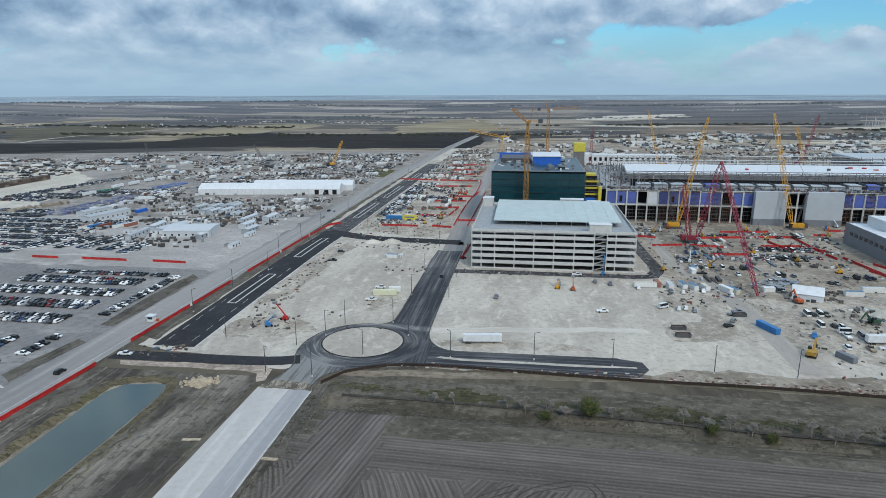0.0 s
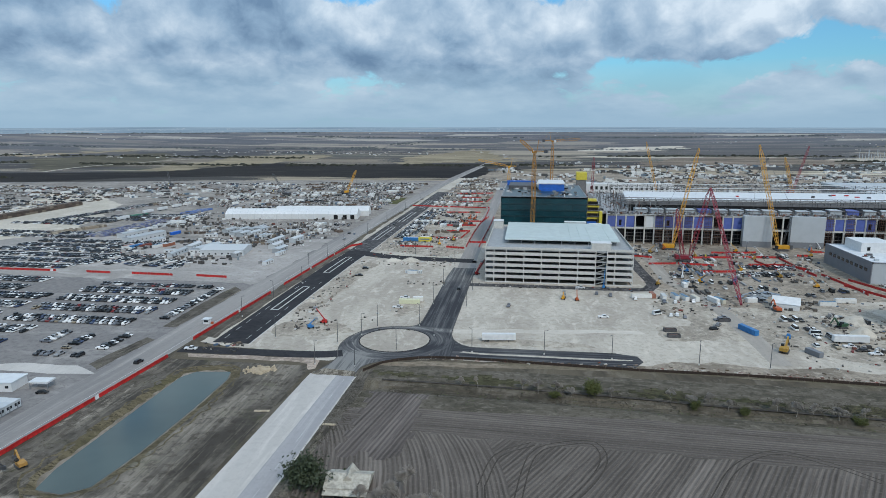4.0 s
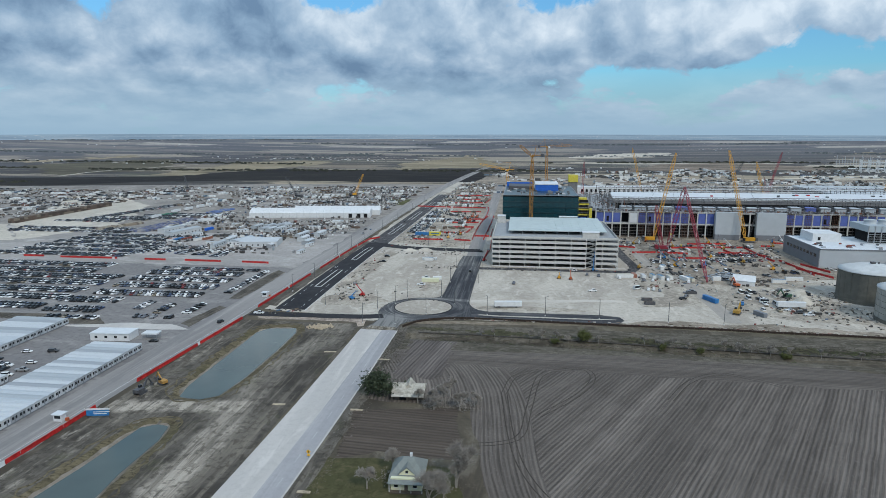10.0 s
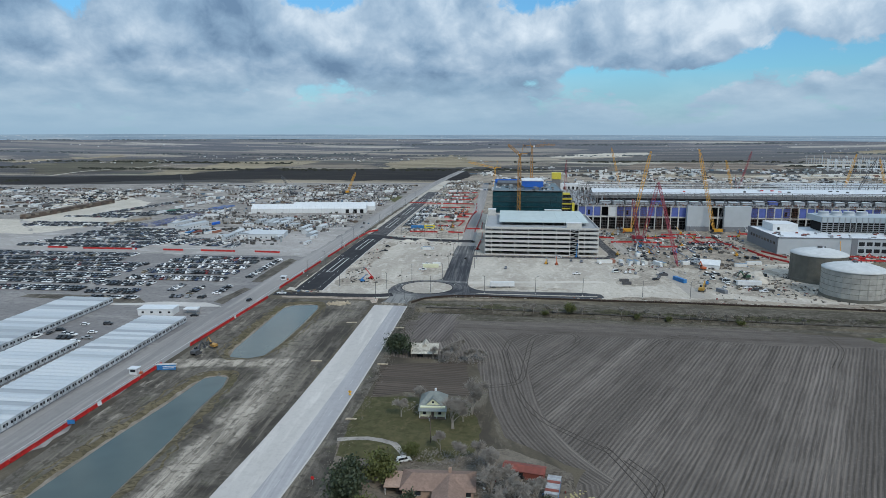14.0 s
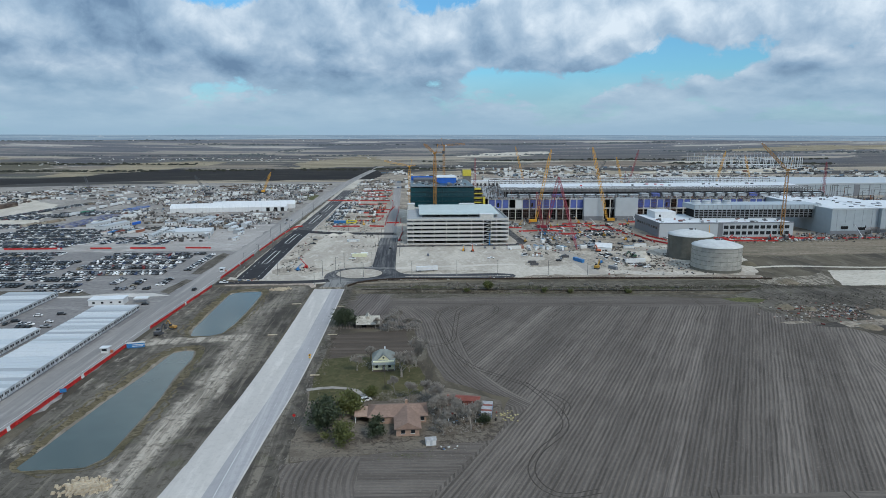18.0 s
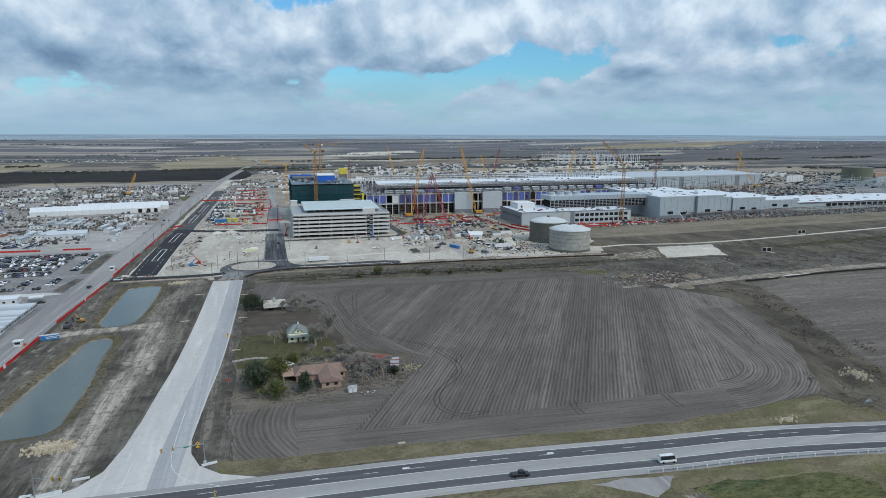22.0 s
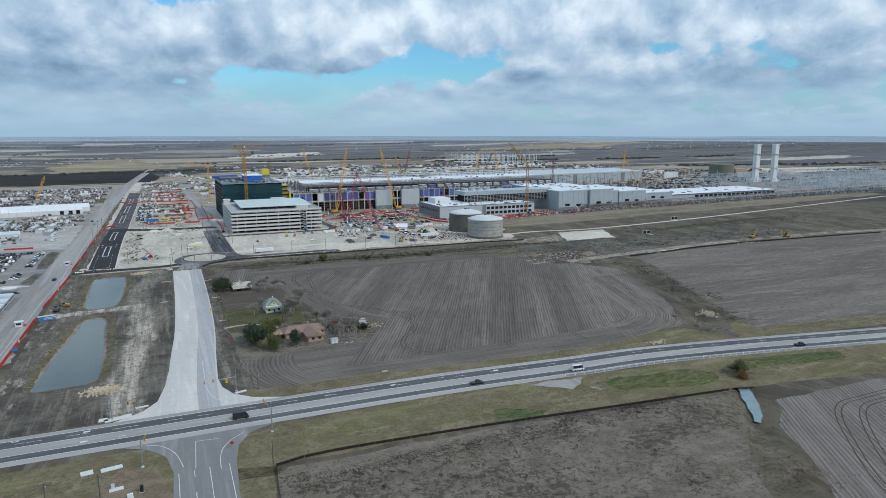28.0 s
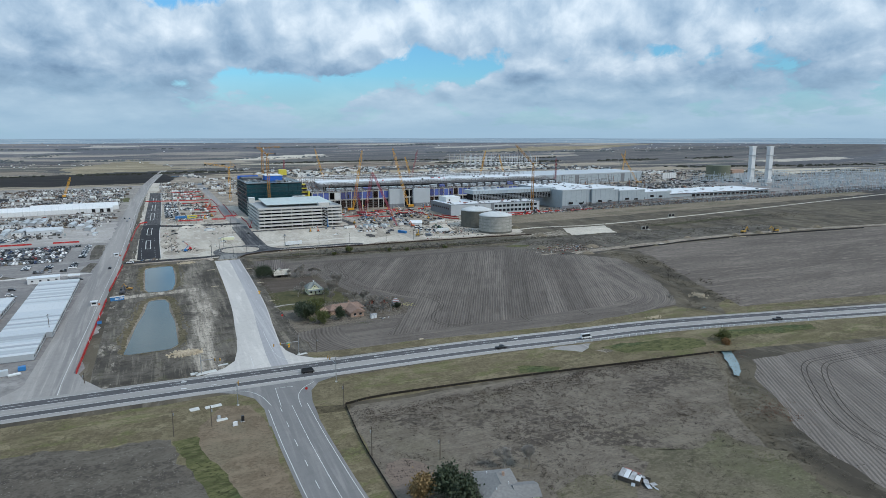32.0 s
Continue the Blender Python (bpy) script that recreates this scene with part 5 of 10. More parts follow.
for o in (8.4, 2.6, -3.4, -7.6):
    ribbon(s, HIGHWAY, o + 0.11, o - 0.11, 0.109)
ribbon(s, HIGHWAY, 5.6, 5.4, 0.109, (5, 10))
setting("highway_lines", s, M["paint"], "white painted lane lines", "marking")
WEST_ROAD = smooth_line([(-150, -445), (-150, -416), (-147.5, -340), (-145, -245), (-142, -150), (-140, 0), (-138, 110), (-136, 300), (-130, 540), (-120, 800), (-90, 1250), (-20, 2200)], 8)
s = Shape()
ribbon(s, WEST_ROAD, 9.5, -8.5, 0.07)
setting("west_road", s, M["old_road"], "dusty grey site road with tyre streaks", "road")
s = Shape()
ribbon(s, WEST_ROAD, -5.0, -5.2, 0.078)
setting("west_road_line", s, M["paint"], "white edge line of the site road", "marking")
s = Shape()
s.face(*[(x, y, 0.068) for x, y in ((-176, -446), (-162, -428), (-157, -415), (-140, -415), (-137, -425), (-128, -441))])
setting("west_junction", s, M["old_road"], "flared road mouth", "road")
CENTRE = smooth_line([(-60.5, -446), (-60, -423), (-57.5, -378), (-54.5, -333), (-52.5, -263), (-51.5, -172), (-51.4, -168.5)], 5)
s = Shape()
ribbon(s, CENTRE, 10.2, -10.2, 0.08)
setting("centre_road", s, M["concrete_road"], "new pale concrete road", "road")
s = Shape()
s.face(*[(x, y, 0.076) for x, y in ((-98, -446), (-88, -441.5), (-79, -436), (-73.5, -428), (-70.5, -412), (-69, -396), (-48.5, -396), (-49.4, -412), (-48.4, -423), (-45, -432), (-38, -439), (-26, -444), (-20, -448), (-98, -448))])
setting("centre_junction", s, M["concrete_road"], "flared mouth of the concrete road", "road")
s = Shape()
ribbon(s, CENTRE, -1.6, -9.6, 0.086)
setting("worn_strip", s, M["worn_strip"], "grey tyre-worn strip of the concrete road", "road")
s = Shape()
ribbon(s, CENTRE, -5.9, -6.05, 0.091, (4, 12))
setting("concrete_road_lines", s, M["worn_paint"], "faint worn white dashes of the concrete road", "marking")
s = Shape()
for x, y, w, d in ((-96.7, -446, 2.2, 1.1), (-97, -454, 2.2, 1.1), (-118.7, -444.5, 2.2, 0.4), (-85, -454.7, 2.2, 0.4), (18, -450.5, 2.2, 1.1), (40, -451.5, 2.2, 0.4), (66, -453.5, 2.2, 1.1), (-10, -449.5, 2.2, 0.4)):
    s.block(x, y, 0.106, w, d, 0.006, -0.04)
setting("lane_symbols", s, M["paint"], "white turn symbols painted in the lanes", "marking")
SOUTH = smooth_line([(-60, -464), (-60, -490), (-60, -530), (-58, -580), (-50, -640), (-38, -760)], 5)
s = Shape()
ribbon(s, SOUTH, 8.8, -8.8, 0.085)
s.face(*[(x, y, 0.084) for x, y in ((-96, -462), (-84, -465), (-77, -469), (-71, -477), (-69, -489), (-69.5, -505), (-51, -505), (-50, -489), (-48, -478), (-43, -470), (-34, -466), (-22, -463))])
setting("south_road", s, M["side_road"], "grey asphalt side road", "road")
s = Shape()
for o in (7.6, 1.6, -7.6):
    ribbon(s, SOUTH[5:], o + 0.1, o - 0.1, 0.092)
ribbon(s, SOUTH[5:], -2.9, -3.1, 0.092, (5, 10))
for pts in ([(-54.1, -386.7), (-54.5, -405), (-54.5, -421), (-53.4, -430.3), (-50.5, -436.6), (-46.3, -441.1), (-37.7, -446)], [(-77.5, -465.5), (-72.3, -468.7), (-68.2, -475.8), (-66, -486.6)], [(-44.9, -468.9), (-50, -473.3), (-53.4, -478.9), (-54.7, -485.2), (-55.1, -492.4)], [(-68.6, -439.3), (-62.9, -439.5)], [(-66.2, -438.7), (-65.8, -424.1)], [(-61.5, -469.6), (-54.2, -470.6)], [(-61.5, -469.6), (-62.5, -489.1)]):
    ribbon(s, smooth_line(pts, 2), 0.1, -0.1, 0.112)
setting("side_road_lines", s, M["paint"], "white painted lines of the side road", "marking")

for pts in ([(17, -243), (20, -276), (24, -299), (31, -316), (40, -326), (52, -338)], [(4, -288), (17, -285), (24, -278), (27, -255), (32, -223), (43, -214), (52, -213), (54, -224), (46, -242), (30, -263)],
            [(82, -242), (94, -222), (109, -211), (123, -216), (134, -225)], [(17, -243), (21, -225), (32, -216)], [(50, -334), (54, -345), (59, -364), (57, -378), (45, -393), (40, -405), (42, -415), (48, -419), (58, -417)],
            [(56, -342), (63, -356), (60, -366)], [(92, -417), (90, -424), (90, -430)], [(131, -421), (130, -428), (130, -434)], [(248, -262), (242, -292), (236, -319), (228, -346), (212, -380)], [(182, -205), (179, -226), (164, -251)], [(240, -541), (193, -540), (169, -543), (142, -568), (126, -588), (119, -607), (112, -650)], [(240, -546), (196, -545), (176, -548), (150, -570), (134, -590), (127, -610), (120, -650)], [(191, -564), (230, -570), (280, -580)]):
    s = Shape()
    L = smooth_line(pts, 3)
    ribbon(s, L, 1.3, 0.85, 0.045)
    ribbon(s, L, -0.85, -1.3, 0.045)
    setting("wheel_track", s, M["rut"], "dark curved tractor wheel track in the field", "track")

# roundabout: ring, island and arms
RB = (-35, -122)
n = 64
LOOP = [(-60.5, -168), (-57, -157), (-56, -148), (-58, -141), (-59.5, -132), (-58.5, -121), (-54, -111), (-47, -104.5), (-40, -101.5), (-31.5, -100.5), (-27.5, -96), (-26.6, -83), (-26.6, -37), (-27, 14), (-26, 40),
        (-9.3, 40), (-9.2, -31), (-8.9, -93), (-8.6, -107), (-7.4, -115), (-4, -122), (1, -126.3), (11, -127.4), (70, -126.6), (79, -129), (80.5, -136), (76, -143), (60, -144.4), (4, -143.6), (-8.6, -144.2), (-22, -145.8), (-31, -148.5), (-38, -152.8), (-42, -158.5), (-42.6, -168)]
s = Shape()
s.face(*[(x, y, 0.09) for x, y in reversed(LOOP)])
setting("roundabout", s, M["swept"], "dusty new asphalt roundabout with its arms", "road")
s = Shape()
for a, b in ((0, 12), (15, 23), (27, 34)):
    ribbon(s, smooth_line(LOOP[a:b + 1], 2.5), 0.22, -0.22, 0.2, None, 0.14)
setting("road_kerb", s, M["worn_kerb"], "low dark dusty kerb along the roundabout and its arms", "kerb")
patch("arm_divider", [(0, -133.6), (8, -134.6), (60, -134.4), (76, -134), (76, -135.2), (58, -136.4), (8, -136.6), (-2, -135.2)], 0.12, M["pad"], "strip of pale rubble between two carriageways", "ground", 0.4, 2)
patch("link_rubble", [(-126, -152.6), (-100, -152), (-66, -151), (-61.5, -154), (-60.8, -163), (-64, -165), (-66.5, -158.5), (-78, -156), (-100, -156.8), (-124, -156)], 0.07, M["pink_rubble"], "band of pale pinkish rubble beside the link road", "rubble", 0.9, 1.6)
s = Shape()
for i in range(n):
    a, b = 2 * math.pi * i / n, 2 * math.pi * (i + 1) / n
    p = lambda r, t, z: (RB[0] + r * math.cos(t), RB[1] + r * 0.97 * math.sin(t), z)
    s.hull([p(17.0, a, 0), p(17.6, a, 0), p(17.6, b, 0), p(17.0, b, 0)], [p(17.0, a, 0.24), p(17.6, a, 0.24), p(17.6, b, 0.24), p(17.0, b, 0.24)])
setting("island_kerb", s, M["asphalt"], "dark kerb round the roundabout island", "kerb")
s = Shape()
s.face(*[(RB[0] + 17.1 * math.cos(2 * math.pi * i / n), RB[1] + 16.6 * math.sin(2 * math.pi * i / n), 0.16) for i in range(n)])
setting("island", s, M["pad"], "pale gravel roundabout island", "island")
for name, pts, w, mt, lab in (
        ("service_lane", [(-16.5, 39), (-16.8, 60), (-18, 90), (-18, 380), (-20, 760)], 6.6, "old_road", "dusty grey service lane"),
        ("west_arm", [(-132, -148), (-100, -147.5), (-68, -146.5), (-55, -143)], 4.2, "asphalt", "fresh black asphalt link road"),
        ("garage_road", [(-10, -9), (20, -8), (96, -8), (106, -2), (110, 12), (108, 50), (106, 130)], 4.0, "dusty_asphalt", "black lane round the parking garage"),
        ("north_link", [(-118, 88), (-80, 71), (-40, 66), (-14, 64)], 7.0, "asphalt", "fresh black asphalt cross road"),
        ("works_road", [(140, -132), (140, -110), (138.5, -70), (134, -22), (123, 16), (122, 60), (122, 110)], 4.6, "haul", "dusty pale haul road"),
        ("terrace_road", [(255, -120), (300, -112), (380, -120), (520, -105), (700, -78), (900, -45), (1300, 20)], 2.4, "sand", "pale dirt track along the terrace"),
        ("field_track", [(240, -263), (262, -260), (293, -256), (347, -251), (405, -246), (454, -244), (560, -246), (700, -262), (1000, -300)], 5.0, "track", "pale grey-brown haul track beside the field"),
        ("farm_drive", [(-40, -338), (-30, -336), (-20, -339), (-16, -345), (-15, -350)], 1.2, "yard", "pale gravel farm drive")):
    s = Shape()
    ribbon(s, smooth_line(pts, 4), w, -w, 0.098 + 0.002 * (len(name) % 4))
    setting(name, s, M[mt], lab, "road")
patch("arm_rubble", [(-61, -166), (-56, -162), (-43, -164), (-42, -169.5), (-50, -169), (-61, -168.5)], 0.103, M["rubble"], "ragged rubble where the concrete road ends", "rubble", 1.2, 1.5)
# the wide new asphalt beside the west road, with its islands of paint
NEW_ROAD = smooth_line([(-112.5, -137), (-113, -60), (-112.5, 40), (-111, 90), (-109, 250), (-107, 420), (-106, 560)], 6)
s = Shape()
ribbon(s, [p for p in NEW_ROAD if p.y < 92], 9.5, -9.5, 0.082)
setting("new_avenue", s, M["asphalt"], "fresh black asphalt avenue", "road")
s = Shape()
ribbon(s, [p for p in NEW_ROAD if p.y > 82], 9.5, -9.5, 0.080)
setting("dusty_avenue", s, M["dusty_asphalt"], "dusty unfinished avenue", "road")
s = Shape()
LINE = [p for p in NEW_ROAD]
for y0, y1 in ((-86, -22), (6, 66), (140, 220), (250, 330), (370, 450)):
    seg = [p for p in LINE if y0 <= p.y <= y1]
    for o in (3.0, -1.2):
        ribbon(s, seg, o + 0.35, o - 0.35, 0.14, None, 0.12)
    for e in (seg[0], seg[-1]):
        s.box(e.x - 3.3, e.x + 1.5, e.y - 0.35, e.y + 0.35, 0.02, 0.14)
setting("avenue_kerbs", s, M["concrete"], "pale kerbs of the median islands", "kerb")
s = Shape()
for o in (6.3, -4.9):
    ribbon(s, LINE, o + 0.1, o - 0.1, 0.09, (3, 9))
ribbon(s, LINE, -9.2, -9.6, 0.09)
setting("avenue_lines", s, M["paint"], "white dashed lane lines", "marking")
# ---------------------------------------------------------------- parking garage
GW, GD, GH = 95.8, 95.0, 24.2
BAYS = [0, 5.9, 13.9, 25.6, 37.0, 48.7, 60.5, 71.9, 79.1, 84.1, 95.8]
SIDE = [0, 11.5, 23, 34.5, 46, 57.5, 69, 80.5, 95]
BANDS = [(0, 0.9), (3.25, 5.32), (7.12, 9.19), (10.99, 13.06), (14.86, 16.93), (18.73, 20.8), (22.6, 24.2)]
garage = thing("parking_garage", "six-level precast concrete parking garage with open decks", "parking garage")
for z0, z1 in BANDS:
    for k, (a, b) in enumerate(zip(BAYS, BAYS[1:])):
        if k != 7:
            part("spandrel_panel", Shape().box(a + 0.35, b - 0.35, 0.05, 0.45, z0, z1), M["concrete"], garage)
            part("spandrel_panel", Shape().box(a + 0.35, b - 0.35, GD - 0.45, GD - 0.05, z0, z1), M["concrete"], garage)
    for a, b in zip(SIDE, SIDE[1:]):
        part("spandrel_panel", Shape().box(0.05, 0.45, a + 0.4, b - 0.4, z0, z1), M["concrete"], garage)
        part("spandrel_panel", Shape().box(GW - 0.45, GW - 0.05, a + 0.4, b - 0.4, z0, z1), M["concrete"], garage)
for a in BAYS:
    for y in (0.3, GD - 0.3):
        part("column", Shape().box(a - 0.3 if a else 0.0, a + 0.3 if a < GW else GW, y - 0.3, y + 0.3, 0, GH - 0.05), M["concrete"], garage)
for y in SIDE[1:-1]:
    for x in (0.3, GW - 0.3):
        part("column", Shape().box(x - 0.3, x + 0.3, y - 0.35, y + 0.35, 0, GH - 0.05), M["concrete"], garage)
for z in (4.2, 8.1, 11.95, 15.8, 19.7):
    part("floor_slab", Shape().box(0.5, GW - 0.5, 0.5, GD - 0.5, z - 0.7, z), M["deck"], garage, "shaded grey concrete floor slab")
# added block, painted near-black for the shade deep in the decks
part("core_wall", Shape().box(6, 90, 12, 84, 0.1, 22), M["dark"], garage, "near-black block painted as the shade inside the decks")
part("roof_deck", Shape().box(0.5, GW - 0.5, 0.5, GD - 0.5, 21.9, 22.75), M["deck"], garage, "grey rooftop parking deck")
can = Shape()
can.hull([(12, 20, 25.4), (89.5, 20, 25.4), (89.5, 86, 27.2), (12, 86, 27.2)], [(12, 20, 25.9), (89.5, 20, 25.9), (89.5, 86, 27.7), (12, 86, 27.7)])
roof = part("canopy", can, M["canopy"], garage, "pale green-grey metal canopy over the roof deck")
seams = Shape()
for i in range(1, 12):
    x = 12 + 77.5 * i / 12
    seams.hull([(x - 0.12, 20.1, 25.9), (x + 0.12, 20.1, 25.9), (x + 0.12, 85.9, 27.7), (x - 0.12, 85.9, 27.7)], [(x - 0.12, 20.1, 26.02), (x + 0.12, 20.1, 26.02), (x + 0.12, 85.9, 27.82), (x - 0.12, 85.9, 27.82)])
part("seam", seams, M["canopy"], roof)
for i in range(9):
    for y in (22, 84):
        part("canopy_post", Shape().box(14 + i * 9.1, 14.5 + i * 9.1, y, y + 0.5, 22.75, 25.5 if y == 22 else 27.2), M["steel"], garage)
for name, b in (("stair_house", (69, 81.5, 2.0, 9, 22.75, 27.6)), ("lift_house", (56, 72, 88, 94, 22.75, 28)), ("corner_house", (0.8, 8, 84, 93, 22.75, 28.5)), ("lift_house", (75, 84, 88, 94, 22.75, 26.6))):
    h = part(name, Shape().box(*b), M["concrete"], garage, "pale rooftop stair and lift house")
    part("roof_cap", Shape().box(b[0] - 0.3, b[1] + 0.3, b[2] - 0.3, b[3] + 0.3, b[5], b[5] + 0.35), M["white"], h)
# dark backing sheet: shade behind the stair flights, put in as colour
stair = part("stair_tower", Shape().box(72.2, 78.8, 5.0, 5.4, 0, 22.6), M["dark"], garage, "dark backing painted as the shade behind the open zigzag stair")
for i in range(6):
    z = 0.4 + i * 3.87
    for y, z0, x0, x1 in ((1.2, z, 72.6, 78.2), (3.2, z + 1.93, 78.2, 72.6)):
        s = Shape()
        s.hull([(x0, y, z0), (x0, y + 1.4, z0), (x1, y + 1.4, z0 + 1.93), (x1, y, z0 + 1.93)][:: (1 if x1 > x0 else -1)], [(x0, y, z0 + 0.3), (x0, y + 1.4, z0 + 0.3), (x1, y + 1.4, z0 + 2.23), (x1, y, z0 + 2.23)][:: (1 if x1 > x0 else -1)])
        part("stair_flight", s, M["concrete"], garage)
    part("landing", Shape().box(76.6, 78.8, 1.0, 4.8, z + 1.8, z + 2.05), M["concrete"], garage)

# ---------------------------------------------------------------- teal office block
X0, X1, Y0, Y1, ZT = 4.0, 76.0, 127.0, 236.0, 42.7
teal = thing("office_block", "dark teal glass office block with building work on its roof", "office building")
part("glass_body", Shape().box(X0 + 0.4, X1 - 0.4, Y0 + 0.4, Y1 - 0.4, 0, ZT - 0.6), M["teal"], teal)
FL = [5.5 + 5.3 * i for i in range(8)]
for z in FL:
    part("floor_band", Shape().box(X0, X1, Y0, Y1, z - 0.55, z + 0.55), M["tealband"], teal, "teal spandrel band")
for y in (Y0 + 0.1, Y1 - 0.1):
    s = Shape()
    for i in range(13):
        s.box(X0 + 6 * i - 0.06, X0 + 6 * i + 0.06, y - 0.2, y + 0.2, 0, ZT)
    part("mullions", s, M["tealband"], teal)
for x in (X0 + 0.1, X1 - 0.1):
    s = Shape()
    for i in range(19):
        s.box(x - 0.2, x + 0.2, Y0 + 6.05 * i - 0.06, Y0 + 6.05 * i + 0.06, 0, ZT)
    part("mullions", s, M["tealband"], teal)
s = Shape()
for b in ((X0, X1, Y0, Y0 + 0.7), (X0, X1, Y1 - 0.7, Y1), (X0, X0 + 0.7, Y0, Y1), (X1 - 0.7, X1, Y0, Y1)):
    s.box(*b, ZT - 0.6, ZT + 0.9)
part("parapet", s, M["steel"], teal, "pale metal parapet")
part("roof", Shape().box(X0 + 0.7, X1 - 0.7, Y0 + 0.7, Y1 - 0.7, ZT - 0.6, ZT - 0.1), M["deck"], teal)
ph = part("penthouse", Shape().box(36, 59, 176, 200, ZT - 0.1, ZT + 7), M["blue"], teal, "bright blue wrapped rooftop penthouse")
part("penthouse_roof", Shape().box(35.5, 59.5, 175.5, 214, ZT + 7, ZT + 7.8), M["roofwhite"], ph, "white roof of the penthouse")
part("penthouse_upper", Shape().box(38, 58, 200.2, 212, ZT - 0.1, ZT + 7), M["roofwhite"], ph)
part("plant_house", Shape().box(8, 34, 196, 232, ZT - 0.1, ZT + 3.5), M["darksteel"], teal, "dark rooftop plant")
part("blue_screen", Shape().box(5, 34, 233.5, 234.5, ZT - 0.1, ZT + 5), M["blue"], teal, "bright blue wrapped screen wall")
r2 = random.Random(3)
for i in range(120):
    x, y = r2.uniform(7, 72), r2.uniform(Y0 + 5, Y1 - 5)
    if 35 < x < 60 and y > 174:
        continue
    part("roof_unit", Shape().block(x, y, ZT - 0.1, r2.uniform(0.8, 4), r2.uniform(0.8, 4), r2.uniform(0.5, 2.2)), M[r2.choice(["steel", "white", "darksteel", "deck", "grime", "grime", "dark"])], teal)
yt = thing("stair_tower", "yellow-sheathed stair tower under construction", "stair tower")
part("frame", Shape().box(77.5, 88, 152, 176, 0, 35), M["grime"], yt, "grey steel frame of the stair tower")
for i in range(7):
    z = 1 + 5.2 * i
    part("yellow_band", Shape().box(77.2, 88.4, 151.2, 151.9, z, z + 1.5), M["yellow"], yt)
    part("opening", Shape().box(78.6, 87.2, 151.5, 151.95, z + 1.6, z + 5.1), M["dark"], yt)
    part("landing", Shape().box(77.4, 88.2, 150.2, 151.1, z + 2.5, z + 2.8), M["steel"], yt)
part("yellow_corner", Shape().box(88.5, 91, 148, 152, 0, 29), M["yellow"], yt)
part("yellow_head", Shape().box(77.5, 86, 152, 160, 35, 39), M["yellow"], yt)
part("blue_panel", Shape().box(76.5, 86, 148.6, 149.3, 8, 20), M["blue"], yt)
yb = thing("yellow_lift_core", "yellow-sheathed lift core under construction", "building")
part("core", Shape().box(79.5, 90, 314, 328, 0, 42), M["grime"], yb)
part("head", Shape().box(79, 90.5, 313.5, 328.5, 42, 50.5), M["yellow"], yb, "yellow head of the core")
# ---------------------------------------------------------------- main factory
ry0 = random.Random(17)
FY = 157.0
fab = thing("factory_frame", "long concrete factory frame under construction, partly wrapped in violet-blue sheet", "factory")
# added near-black block gives the shade behind the open frame
part("inner_dark", Shape().box(98, 520, FY + 9, 330, 0, 24.5), M["dark"], fab, "near-black block painted as the shade of the unfinished interior")
for z in (13.2, 24.6):
    part("edge_beam", Shape().box(96, 520, FY, FY + 1.2, z, z + 1.3), M["concrete"], fab)
part("deck", Shape().box(96, 520, FY, 335, 25.0, 25.6), M["deck"], fab, "grey upper deck")
part("mid_deck", Shape().box(96, 520, FY + 0.5, FY + 9, 13.8, 14.4), M["deck"], fab)
cols = [96 + 8.15 * i for i in range(53)]
SHELF = Shape().box(0.6, 7.5, 3, 4.2, 0, 0.3).mesh("shelf", M["grime"])
UPRIGHT = Shape().box(0, 0.25, 3, 3.3, 0, 13.4).mesh("upright", M["darksteel"])
s = Shape()
for k in range(5):
    s.box(1.5 * k, 1.5 * k + 0.14, -1.9, -1.76, 0, 28.5 + (k * 7) % 3)
for k in range(13):
    s.box(0, 6.2, -1.9, -1.78, 2 + 2.1 * k, 2.12 + 2.1 * k)
for k in range(6):
    s.box(0, 6.2, -1.9, -0.8, 3.9 + 4.2 * k, 4.0 + 4.2 * k)
SCAFFOLD = s.mesh("scaffold", M["scaffold"])
for i, x in enumerate(cols):
    part("column", Shape().box(x - 0.55, x + 0.55, FY - 0.1, FY + 1.0, 0, 25.8), M["concrete"], fab)
    if i + 1 < len(cols):
        if 204 < x < 272:
            continue
        if i % 8 != 3:
            part("wrap_panel", Shape().box(x + 0.6, cols[i + 1] - 0.6, FY + 0.5, FY + 0.8, 14.7, 24.4), M["wrap"] if i % 17 != 4 else M["roofwhite"], fab, "violet-blue weather wrap")
            if i % 5 == 1:
                part("wrap_gap", Shape().box(x + 2.4, x + 4.6, FY + 0.3, FY + 0.48, 16, 21), M["dark"], fab, "dark gap in the wrap")
        for z in (3, 6, 9, 12):
            o = part("shelf", SHELF, None, fab)
            o.location = (x, FY, z)
        for k in range(2):
            o = part("upright", UPRIGHT, None, fab)
            o.location = (x + 2.6 + 3 * k, FY, 0)
        if i in (5, 6, 7, 8, 10, 11, 22, 24, 26, 27, 30, 31, 34, 37, 38, 41, 45, 48):
            o = part("scaffold", SCAFFOLD, None, fab, "rusty tube scaffold")
            o.location = (x + 1.0, FY, 0)
for a, b in ((209.5, 232.5), (247.5, 274.5)):
    p = part("wall_panel", Shape().box(a, b, FY - 5, FY - 0.6, 5.2, 26.8), M["panel"], fab, "smooth pale grey wall panel")
    part("plinth", Shape().box(a - 0.1, b + 0.1, FY - 5.1, FY - 0.5, 0, 5.2), M["panel2"], p, "dark grey plinth")
# dark sheet painted as shade behind the open end bay
part("end_frame", Shape().box(96, 112, FY + 1.2, FY + 2, 0, 25), M["dark"], fab, "dark sheet painted as the shade in the open end bay")
